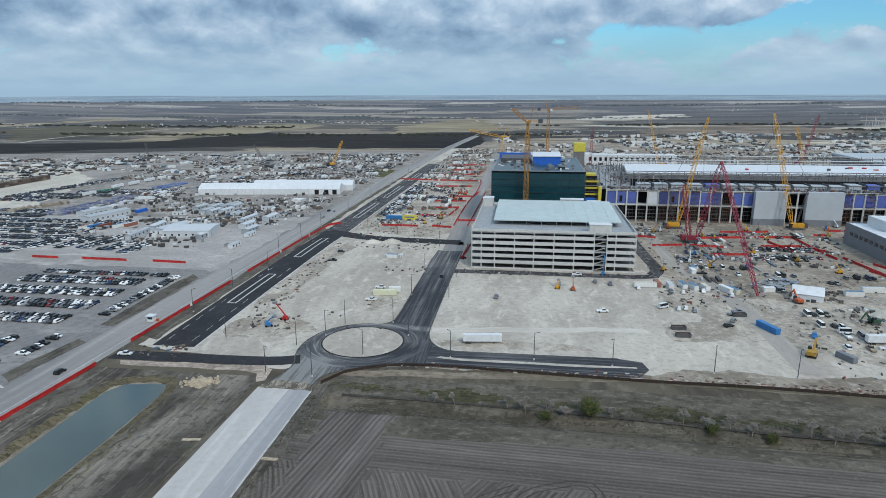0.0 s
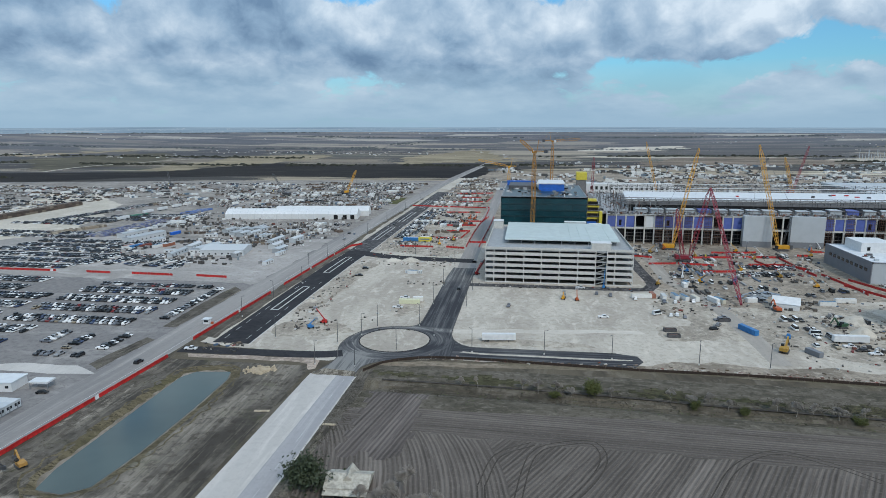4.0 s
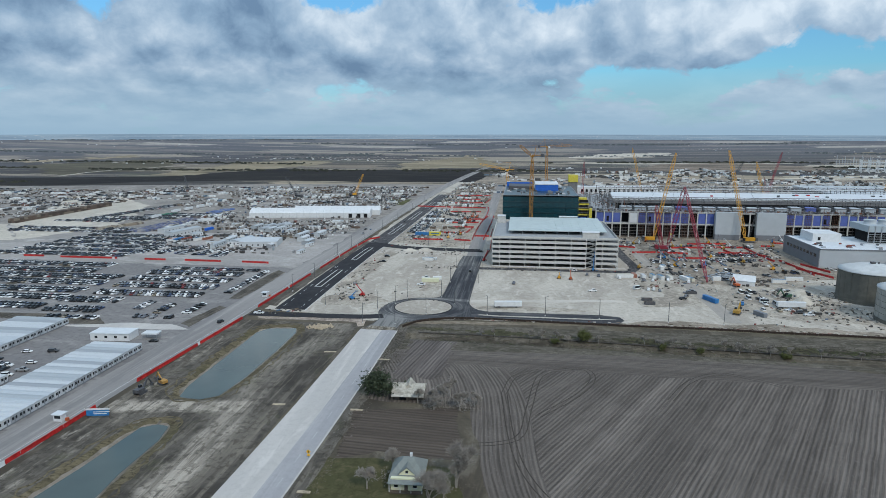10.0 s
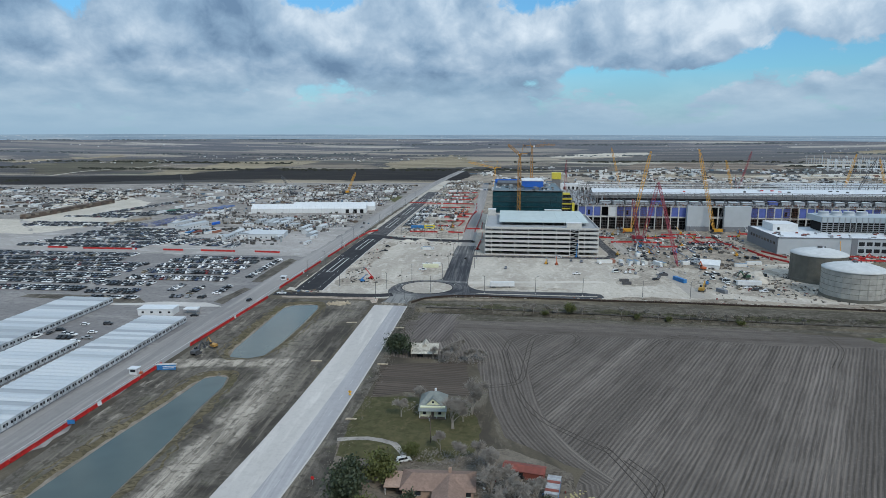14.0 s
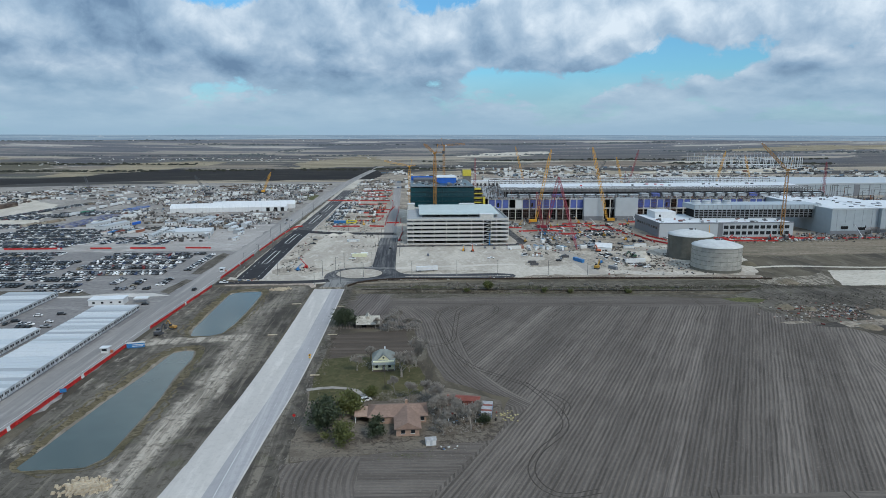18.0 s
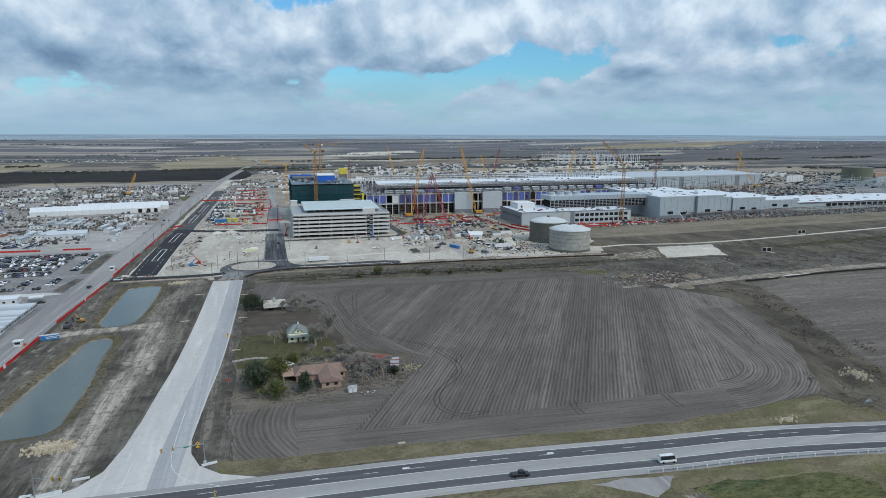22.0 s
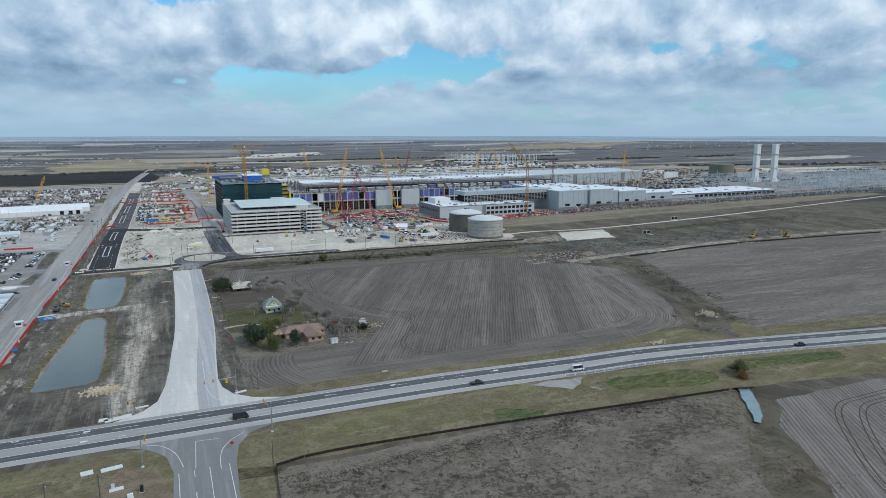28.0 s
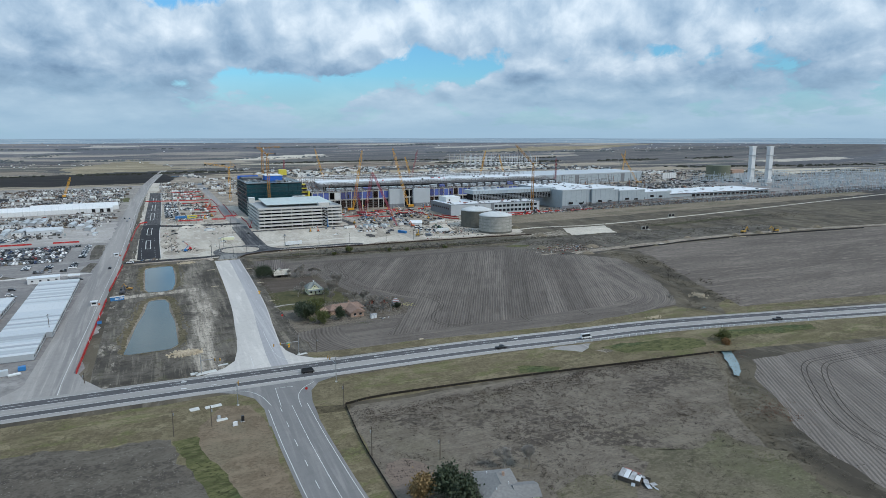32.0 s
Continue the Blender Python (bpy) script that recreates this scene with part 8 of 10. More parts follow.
for x, y in ((-44, -303), (-46.5, -421)):
    u = thing("warning_sign", "yellow diamond warning sign on a post", "road sign", (x, y, 0), 5)
    part("post", Shape().block(0, 0, 0, 0.12, 0.12, 3.0), M["steel"], u)
    part("plate", Shape().hull([(0, -0.1, 1.6), (0.75, -0.1, 2.35), (0, -0.1, 3.1), (-0.75, -0.1, 2.35)], [(0, -0.06, 1.6), (0.75, -0.06, 2.35), (0, -0.06, 3.1), (-0.75, -0.06, 2.35)]), M["signyellow"], u)
    part("sub_plate", Shape().box(-0.5, 0.5, -0.1, -0.06, 0.9, 1.5), M["signyellow"], u)
    part("symbol", Shape().box(-0.12, 0.12, -0.13, -0.105, 2.0, 2.7), M["black"], u)
for x, y in ((-40, -366), (-50.5, -480)):
    u = thing("stop_sign", "red octagonal stop sign on a post", "road sign", (x, y, 0), 0)
    part("post", Shape().block(0, 0, 0, 0.1, 0.1, 2.6), M["steel"], u)
    part("plate", Shape().hull(*[[(0.6 * math.cos(i * math.pi / 4 + 0.39), -0.08 + d, 2.2 + 0.6 * math.sin(i * math.pi / 4 + 0.39)) for i in range(8)] for d in (0, 0.04)]), M["red"], u)
# blue notice board by the barriers and its small guard hut
u = thing("notice_board", "blue and white notice board on two posts", "notice board", (-130, -285, 0), 12)
for x in (-4, 4):
    part("post", Shape().block(x, 0, 0, 0.3, 0.3, 4.4), M["wood"], u)
bd = part("board", Shape().box(-4, 4, -0.3, -0.16, 1.2, 3.6), M["signblue"], u)
part("heading_bar", Shape().box(-4.4, 4.4, -0.34, -0.305, 3.5, 4.2), M["white"], bd)
part("text_bar", Shape().box(-1.5, 4.4, -0.34, -0.305, 2.6, 2.9), M["white"], bd)
part("text_bar", Shape().box(-1.5, 3.2, -0.34, -0.305, 1.9, 2.2), M["white"], bd)
u = thing("notice_board", "small blue notice board behind the barrier", "notice board", (-136.5, -338, 0), 20)
part("post", Shape().block(0, 0, 0, 0.2, 0.2, 1.6), M["wood"], u)
part("board", Shape().box(-1.2, 1.2, -0.2, -0.1, 1.2, 2.8), M["signblue"], u)
for x, y in ((-143, -288), (-139, -110)):
    u = thing("guard_hut", "small white guard hut with dark windows", "guard hut", (x, y, 0.05), 0)
    part("wall", Shape().box(-1.6, 1.6, -1.3, 1.3, 0, 2.6), M["white"], u)
    part("roof", Shape().box(-2.1, 2.1, -1.8, 1.8, 2.6, 2.85), M["roofwhite"], u)
    for b in ((-1.2, 1.2, -1.34, -1.31), (-1.2, 1.2, 1.31, 1.34)):
        part("window", Shape().box(*b, 1.1, 2.2), M["glass"], u)
    part("orange_box", Shape().box(2.4, 3.4, -0.5, 0.5, 0, 1.1), M["orange"], u)
# ---------------------------------------------------------------- containers, trailers and machines on the site


def container(x, y, turn, size, mt, label, cat="container", group="site containers"):
    """A ribbed steel box with double doors."""
    L, W, H = size
    c = thing("site_container", label, cat, (x, y, 0.05), turn, group)
    s = Shape().box(-L / 2, L / 2, -W / 2, W / 2, 0.12, H)
    for b in (-1, 1):
        for i in range(int(L / 0.9)):
            s.box(-L / 2 + 0.3 + 0.9 * i, -L / 2 + 0.6 + 0.9 * i, b * W / 2 - 0.04, b * W / 2 + 0.04, 0.2, H - 0.1)
    part("shell", s, mt, c)
    part("roof", Shape().hull([(-L / 2, -W / 2, H), (L / 2, -W / 2, H), (L / 2, W / 2, H), (-L / 2, W / 2, H)], [(-L / 2 + 0.1, -W / 2 + 0.1, H + 0.08), (L / 2 - 0.1, -W / 2 + 0.1, H + 0.08), (L / 2 - 0.1, W / 2 - 0.1, H + 0.08), (-L / 2 + 0.1, W / 2 - 0.1, H + 0.08)]), mt, c)
    for b in (-1, 1):
        part("door", Shape().box(L / 2 + 0.002, L / 2 + 0.06, min(0.03 * b, b * (W / 2 - 0.05)), max(0.03 * b, b * (W / 2 - 0.05)), 0.25, H - 0.1), mt, c)
    return c


def semi_trailer(x, y, turn, label, L=16.15):
    c = thing("semi_trailer", label, "trailer", (x, y, 0.05), turn, "semi-trailers")
    part("box", Shape().box(-L / 2, L / 2, -1.3, 1.3, 1.15, 4.0), M["white"], c)
    part("bumper", Shape().box(-L / 2, -L / 2 + 0.2, -1.2, 1.2, 0.5, 1.1), M["darksteel"], c)
    part("landing_gear", Shape().box(L / 2 - 3.4, L / 2 - 3.1, -0.9, 0.9, 0, 1.15), M["darksteel"], c)
    for a in (-L / 2 + 1.6, -L / 2 + 2.9):
        for b in (-1.0, 1.0):
            w = part("wheel", Shape().tube((a, b - 0.25, 0.5), (a, b + 0.25, 0.5), 0.5, None, 12), M["rubber"], c)
            part("rim", Shape().tube((a, b - 0.27, 0.5), (a, b + 0.27, 0.5), 0.26, None, 8), M["steel"], w)
    return c


def excavator(x, y, turn, mt, label, k=1.0):
    c = thing("excavator", label, "excavator", (x, y, 0.05), turn, "machines")
    for b in (-1.25, 1.25):
        part("track", Shape().hull([(-1.9 * k, (b - 0.35) * k, 0), (1.9 * k, (b - 0.35) * k, 0), (1.9 * k, (b + 0.35) * k, 0), (-1.9 * k, (b + 0.35) * k, 0)], [(-2.2 * k, (b - 0.35) * k, 0.9 * k), (2.2 * k, (b - 0.35) * k, 0.9 * k), (2.2 * k, (b + 0.35) * k, 0.9 * k), (-2.2 * k, (b + 0.35) * k, 0.9 * k)]), M["darksteel"], c)
    part("house", Shape().box(-2.6 * k, 1.2 * k, -1.4 * k, 1.4 * k, 1.0 * k, 2.3 * k), mt, c)
    part("cab", Shape().hull([(0.1 * k, 0.3 * k, 1.6 * k), (1.7 * k, 0.3 * k, 1.6 * k), (1.7 * k, 1.4 * k, 1.6 * k), (0.1 * k, 1.4 * k, 1.6 * k)], [(0.2 * k, 0.35 * k, 3.2 * k), (1.4 * k, 0.35 * k, 3.2 * k), (1.4 * k, 1.35 * k, 3.2 * k), (0.2 * k, 1.35 * k, 3.2 * k)]), M["glass"], c)
    part("boom", Shape().bar((1.2 * k, -0.2 * k, 1.8 * k), (4.2 * k, -0.2 * k, 5.2 * k), 0.75 * k, 0.5 * k), mt, c)
    part("stick", Shape().bar((4.1 * k, -0.2 * k, 5.2 * k), (6.2 * k, -0.2 * k, 2.2 * k), 0.5 * k, 0.35 * k), mt, c)
    part("bucket", Shape().hull([(5.7 * k, -0.8 * k, 1.2 * k), (6.5 * k, -0.8 * k, 1.2 * k), (6.5 * k, 0.5 * k, 1.2 * k), (5.7 * k, 0.5 * k, 1.2 * k)], [(5.8 * k, -0.8 * k, 2.3 * k), (6.7 * k, -0.8 * k, 2.3 * k), (6.7 * k, 0.5 * k, 2.3 * k), (5.8 * k, 0.5 * k, 2.3 * k)]), M["darksteel"], c)
    return c


def lift(x, y, turn, mt, label, reach=9.0):
    """A boom lift or telehandler: chassis, four wheels, turret, boom and basket."""
    c = thing("boom_lift", label, "boom lift", (x, y, 0.05), turn, "machines")
    part("chassis", Shape().box(-1.6, 1.6, -0.9, 0.9, 0.5, 1.2), mt, c)
    part("turret", Shape().box(-1.5, 0.5, -0.7, 0.7, 1.2, 2.2), mt, c)
    for a in (-1.2, 1.2):
        for b in (-1.0, 1.0):
            part("wheel", Shape().tube((a, b - 0.2, 0.5), (a, b + 0.2, 0.5), 0.5, None, 10), M["rubber"], c)
    part("boom", Shape().bar((-1, 0, 2.0), (reach * 0.6, 0, 2 + reach * 0.7), 0.5, 0.35), mt, c)
    part("basket", Shape().box(reach * 0.6 - 0.2, reach * 0.6 + 1.3, -0.9, 0.9, 1.6 + reach * 0.7, 2.7 + reach * 0.7), M["steel"], c)
    return c


semi_trailer(15.5, -117, 7, "white box semi-trailer parked on pale gravel")
semi_trailer(183, -97, 3, "long white semi-trailer among site machines")
semi_trailer(-340, 205, 4, "white semi-trailer at the edge of the laydown yard")
container(140, -86, 112, (12.2, 2.45, 2.7), M["signblue"], "bright blue shipping container")
container(159, -116, 115, (8, 2.45, 2.4), M["panel2"], "dark slate-coloured open-topped skip")
container(-40, -58, 3, (12.2, 2.5, 2.7), M["cream"], "cream site container beside pickup trucks")
container(-36, -52, 10, (6.1, 2.45, 2.6), M["box"], "grey steel site container on gravel")
for i, (x, y, a, L) in enumerate(((97, -27, 5, 12), (104, -24, 95, 7), (110, -27, 92, 7), (117, -25, 100, 8), (122, -27, 105, 8), (128, -28, 102, 7), (138, -30, 112, 9), (141, -31, 112, 9), (129, 4, 95, 6), (131, 10, 95, 6), (188, -92, 2, 8), (160, -28, 10, 6), (214, -22, 4, 12), (201, -30, 0, 9), (-52, 16, 0, 7), (-76, 146, 3, 12), (-66, 151, 3, 8))):
    container(x, y, a, (L, 2.5, 2.7), M["box"], "weathered steel site container on gravel")
container(-171, -406, 8, (6.1, 2.45, 2.6), M["panel"], "grey cabin behind the portable offices")
container(-163.5, -401, 8, (3.0, 2.4, 1.9), M["signblue"], "small blue tank behind the portable offices")
container(-165.5, -407, 20, (5.0, 2.2, 0.7), M["box"], "flat pale skid behind the portable offices")
u = thing("banner_trailer", "yellow and blue banner on a parked trailer", "trailer", (-72, 140, 0), 0)
part("banner", Shape().box(-12, 2, -1.4, 1.2, 0.4, 3.6), M["signblue"], u)
part("yellow_panel", Shape().box(2.1, 14, -1.5, 1.2, 0.4, 4.2), M["yellow"], u)
part("text_bar", Shape().box(4, 12, -1.6, -1.52, 2.2, 3.0), M["signblue"], u)
for i in range(9):
    t = thing("portable_toilet", "pale portable toilet in a row", "portable toilet", (-57 + 1.35 * i, 18, 0.05), 0, "portable toilets")
    part("cabin", Shape().box(-0.58, 0.58, -0.58, 0.58, 0, 2.1), M["white"], t)
    part("roof", Shape().hull([(-0.6, -0.6, 2.1), (0.6, -0.6, 2.1), (0.6, 0.6, 2.1), (-0.6, 0.6, 2.1)], [(-0.3, -0.3, 2.35), (0.3, -0.3, 2.35), (0.3, 0.3, 2.35), (-0.3, 0.3, 2.35)]), M["roofwhite"], t)
    part("door", Shape().box(-0.4, 0.4, -0.62, -0.585, 0.15, 1.95), M["panel"], t)
excavator(-124.5, -252, 150, plain("dull_machine_yellow", (0.36, 0.20, 0.05), 0.7, 0, 0.8, 0.2, 0.4), "dusty yellow excavator digging beside a pond", 0.85)
excavator(-128, -262, 80, M["darksteel"], "small dark excavator beside the barriers", 1.0)
excavator(147, -114, 60, M["digger"], "yellow excavator on the haul road", 1.2)
excavator(190, -72, 200, plain("machine_green", (0.03, 0.085, 0.045), 0.6), "dull green excavator by a sand heap", 1.1)
excavator(168, -45, 100, M["orange"], "orange-red excavator by a white tent", 1.1)
excavator(482, -240, 10, M["digger"], "dusty yellow excavator on the haul track", 1.3)
excavator(521, -248, 170, M["digger"], "dusty yellow excavator beside spoil heaps", 1.3)
lift(58, -38, 90, M["orange"], "orange boom lift by the garage", 6)
lift(50, -36, 80, M["cranes"], "yellow lift by the garage", 3)
lift(77, -6, 80, M["signblue"], "tall blue boom lift at the garage stair", 16)
lift(-78, -101, 160, M["red"], "red boom lift on pale gravel", 8)
lift(-82, -110, 30, M["signblue"], "blue lift on pale gravel", 4)
lift(-7, 20, 60, M["red"], "red boom lift by the garage", 9)
lift(300, 20, 70, M["cranes"], "yellow boom lift by the office building", 18)
lift(452, 14, 100, M["white"], "white boom lift by the utility building", 14)
lift(267, 60, 120, M["cranes"], "yellow boom lift by the office building", 12)
lift(270, 150, 120, M["white"], "white boom lift by the wall panels", 14)
for x, y, a, lab in ((176, -36, 10, "small white ridge tent on the site"),):
    t = thing("site_tent", lab, "tent", (x, y, 0.05), -20)
    part("fabric", Shape().hull([(-7, -5.5, 0), (7, -5.5, 0), (7, 5.5, 0), (-7, 5.5, 0)], [(-7, -5.4, 3.2), (7, -5.4, 3.2), (7, 5.4, 3.2), (-7, 5.4, 3.2)]), M["white"], t)
    part("roof", Shape().hull([(-7.3, -5.8, 3.2), (7.3, -5.8, 3.2), (7.3, 5.8, 3.2), (-7.3, 5.8, 3.2)], [(-7.3, -0.1, 6.4), (7.3, -0.1, 6.4), (7.3, 0.1, 6.4), (-7.3, 0.1, 6.4)]), M["white"], t)
w = thing("site_office", "white prefab site office beside the sand bank", "portable office", (-182, -199, 0.05), 5)
part("wall", Shape().box(-10, 10, -4.5, 4.5, 0, 3.6), M["white"], w)
part("roof", Shape().box(-10.3, 10.3, -4.8, 4.8, 3.6, 3.95), M["roofwhite"], w)
for x in (-7, -2, 3, 8):
    part("window", Shape().box(x - 0.7, x + 0.7, -4.56, -4.51, 1.4, 2.5), M["glass"], w)
cb = thing("carport", "small white canopy on posts beside the road", "canopy", (-163, -197, 0.05), 5)
part("roof", Shape().box(-4, 4, -2.5, 2.5, 2.7, 3.3), M["white"], cb)
for x in (-3.6, 3.6):
    for y in (-2.2, 2.2):
        part("post", Shape().block(x, y, 0, 0.2, 0.2, 2.7), M["steel"], cb)
for x, y, L, W, H, turn_ in ((-217, 68, 34, 26, 5, 10), (-252.5, 55, 26, 4, 3.6, 92), (-254.5, 83, 20, 6, 3.6, 92), (-239, 77, 27, 9, 4, 78), (-202, 57, 13, 5, 3.5, 82), (-343, 132, 29, 9, 4.5, 78), (-320.5, 116, 41, 11, 5, 77),
                             (-248, 150, 14, 6, 3.5, 80), (-240, 148, 14, 6, 3.5, 80), (-231, 152, 16, 5, 3.5, 80), (-250, 170, 14, 6, 3.5, 80), (-241, 172, 18, 6, 3.5, 80), (-233, 175, 14, 7, 3.5, 80), (-262, 165, 16, 6, 3.5, 80), (-176, 80, 16, 6, 3.5, 84), (-186, 96, 16, 6, 3.5, 84), (-196, 120, 24, 5, 3.5, 84), (-180, 128, 18, 6, 3.5, 84)):
    b = thing("prefab_building", "pale prefab site building in the yard", "building", (x, y, 0.07), turn_, "prefab buildings")
    part("wall", Shape().box(-L / 2, L / 2, -W / 2, W / 2, 0, H), M["unit"], b)
    part("roof", Shape().hull([(-L / 2 - 0.3, -W / 2 - 0.3, H), (L / 2 + 0.3, -W / 2 - 0.3, H), (L / 2 + 0.3, W / 2 + 0.3, H), (-L / 2 - 0.3, W / 2 + 0.3, H)], [(-L / 2 - 0.3, -0.4, H + 0.9), (L / 2 + 0.3, -0.4, H + 0.9), (L / 2 + 0.3, 0.4, H + 0.9), (-L / 2 - 0.3, 0.4, H + 0.9)]), M["unit"], b)
    for i in range(max(2, int(L / 5))):
        part("window", Shape().box(-L / 2 + 1.5 + 5 * i, -L / 2 + 2.8 + 5 * i, -W / 2 - 0.05, -W / 2 - 0.005, 1.4, 2.6), M["glass"], b)

# more machines at work among the stacks by the factory
PAINTS = (M["cranes"], M["orange"], M["white"], M["digger"], M["signblue"], M["red"], M["darksteel"])
machine_spots = random.Random(31)
for i in range(44):
    zone = ((112, 214, -10, 148), (-70, -26, 125, 360), (225, 300, 100, 150), (260, 420, 2, 22))[(0, 0, 1, 0, 2, 3)[i % 6]]
    x, y = machine_spots.uniform(zone[0], zone[1]), machine_spots.uniform(zone[2], zone[3])
    paint_ = PAINTS[machine_spots.randrange(7)]
    if i % 3 == 2:
        excavator(x, y, machine_spots.uniform(0, 360), paint_, "dusty excavator at work among stacked material", machine_spots.uniform(0.8, 1.2))
    else:
        lift(x, y, machine_spots.uniform(0, 360), paint_, "boom lift standing among stacked material", machine_spots.uniform(2, 9))

# ---------------------------------------------------------------- stacked goods in the yards
goods, boxes, timber = Shape(), Shape(), Shape()
ry = random.Random(11)


def cell(x, y, w, d, dense=1.0, small=False):
    """One storage bay: stacks, crates, pipe bundles, containers or machines, laid out in rows."""
    mode = ry.random()
    if small and (mode < 0.24 or mode > 0.9):
        mode = 0.5 if mode < 0.14 else 0.85
    a = ry.choice((0.0, 0.0, math.pi / 2)) + ry.uniform(-0.05, 0.05)
    if mode < 0.15:
        n = int(w / 3.2)
        for i in range(n):
            if ry.random() < 0.85 * dense:
                boxes.block(x + 3.2 * i, y + ry.uniform(-1, 1), 0, 2.45, ry.choice((6, 6, 12)), 2.6, ry.uniform(-0.04, 0.04))
    elif mode < 0.62:
        for i in range(int(w / 2.2)):
            for j in range(int(d / 2.4)):
                if ry.random() < 0.74 * dense:
                    goods.block(x + 2.2 * i + ry.uniform(-0.5, 0.5), y + 2.4 * j - d / 2 + ry.uniform(-0.7, 0.7), 0, ry.uniform(0.5, 2.1), ry.uniform(0.5, 2.5), ry.uniform(0.3, 1.7), a + ry.uniform(-0.2, 0.2))
    elif mode < 0.78:
        for i in range(int(w / 3)):
            if ry.random() < 0.8 * dense:
                goods.block(x + 3 * i, y, 0, ry.uniform(0.8, 2.2), ry.uniform(6, 12), ry.uniform(0.5, 1.6), ry.uniform(-0.1, 0.1))
    elif mode < 0.9:
        for i in range(int(w / 2.9)):
            if ry.random() < 0.7 * dense:
                car_shell(yard_cars, ry.choice(("pickup", "van", "suv")), x + 2.9 * i, y + ry.uniform(-0.4, 0.4), math.pi / 2, yard_mats)
    else:
        for i in range(5):
            timber.block(x + ry.uniform(0, w), y + ry.uniform(-d / 2, d / 2), 0, ry.uniform(2, 7), ry.uniform(1, 3), ry.uniform(0.6, 2.8), ry.uniform(0, 3))


yard_cars, yard_mats = Shape(), []
for x0, x1, y0, y1, dense, skip in ((-300, -262, 150, 215, 0.9, 0.3), (-220, -152, 140, 238, 0.9, 0.3), (-362, -330, 130, 330, 0.9, 0.25), (-470, -345, 345, 420, 0.85, 0.3), (-340, -150, 318, 700, 1.0, 0.16), (-640, -345, 420, 660, 0.8, 0.4), (-980, -560, 200, 560, 0.9, 0.3), (-236, -160, 90, 130, 0.8, 0.4),
                                    (-92, -30, 120, 370, 0.9, 0.3), (-98, -24, 390, 820, 1.0, 0.25), (0, 90, 440, 820, 0.9, 0.35), (110, 620, 400, 560, 0.8, 0.4), (140, 250, 60, 130, 0.8, 0.35), (128, 240, -15, 55, 0.9, 0.3), (165, 214, -110, -18, 0.55, 0.45),
                                    (255, 410, 2, 26, 0.9, 0.3), (430, 1000, 160, 380, 0.9, 0.4), (900, 1400, 300, 760, 0.8, 0.5), (240, 860, 560, 940, 0.8, 0.5), (96, 130, 100, 150, 0.9, 0.4), (112, 330, 336, 400, 1.0, 0.2)):
    y = y0 + 6
    while y < y1:
        x = x0
        while x < x1 - 8:
            w = ry.uniform(12, 30)
            if ry.random() > skip and not (-320 < x + w and x < -150 and 240 < y < 316):
                cell(x, y, min(w, x1 - x) - 2, 9, dense, x0 > 90 and y0 < 335)
            x += w
        y += ry.uniform(10, 15)
for x in np.arange(-560, -552, 2.6):
    for y in np.arange(168, 335, 6.4):
        for z in (0, 2.6):
            timber.block(x, y, z, 2.4, 6.1, 2.55)


def strip(name, label, stops, ax, ay, bx, by, width, sx, sy, h, gap=0.12, full=0.93):
    """A long block of like goods stacked in a tight grid along a line."""
    s = Shape()
    L = math.hypot(bx - ax, by - ay)
    dx, dy = (bx - ax) / L, (by - ay) / L
    for i in range(int(L / (sy * (1 + gap)))):
        for j in range(int(width / (sx * (1 + gap)))):
            if ry.random() < full:
                u, v = i * sy * (1 + gap), (j + 0.5) * sx * (1 + gap) - width / 2
                s.block(ax + dx * u - dy * v, ay + dy * u + dx * v, 0.06, sx, sy, h * ry.uniform(0.6, 1.1), math.atan2(-dx, dy))
    tagged(part(name, s, varied(name + "_mix", stops, 0.8, 0, True)), label, "building materials", "", "stuff")


VIOLET = [(0, (0.12, 0.14, 0.25)), (0.35, (0.20, 0.20, 0.23)), (0.6, (0.08, 0.09, 0.15)), (0.85, (0.30, 0.29, 0.28))]
BROWN = [(0, (0.11, 0.085, 0.075)), (0.5, (0.16, 0.125, 0.105)), (0.8, (0.06, 0.052, 0.05))]
TAN = [(0, (0.27, 0.22, 0.16)), (0.5, (0.36, 0.32, 0.25)), (0.8, (0.17, 0.14, 0.11))]
PALE = [(0, (0.55, 0.56, 0.56)), (0.5, (0.42, 0.44, 0.45)), (0.8, (0.30, 0.31, 0.32))]
strip("wrapped_pallets", "rows of blue-violet wrapped pallets in the yard", VIOLET, -377, 123, -369, 225, 22, 2.0, 2.4, 2.0)
strip("dark_bundles", "dark brown bundled formwork in tight rows", BROWN, -371, 231, -349, 262, 16, 2.2, 4.0, 1.8)
strip("blue_tarps", "stacks under blue tarpaulins", [(0, (0.07, 0.13, 0.32)), (0.5, (0.13, 0.19, 0.34)), (0.8, (0.2, 0.22, 0.27))], -374, 278, -368, 325, 16, 2.4, 4.0, 1.6)
strip("tan_crates", "tan timber crates in a row", TAN, -424, 130, -419, 155, 9, 2.2, 2.6, 2.6)
strip("tan_crates", "tan timber crates in a row", TAN, -417, 155, -406, 184, 8, 2.2, 2.6, 2.4)
strip("brown_crates", "long row of brown site boxes", BROWN, -311, 220, -262, 233, 5, 4.6, 2.4, 2.6)
strip("black_pipes", "pile of black pipes", [(0, (0.03, 0.03, 0.032)), (0.6, (0.06, 0.06, 0.062))], -282, 109, -263, 112, 7, 0.9, 5, 1.6)
strip("green_tarps", "stacks under green tarpaulins", [(0, (0.02, 0.15, 0.09)), (0.6, (0.04, 0.18, 0.12))], -427, 254, -412, 268, 6, 2.2, 3, 1.8)
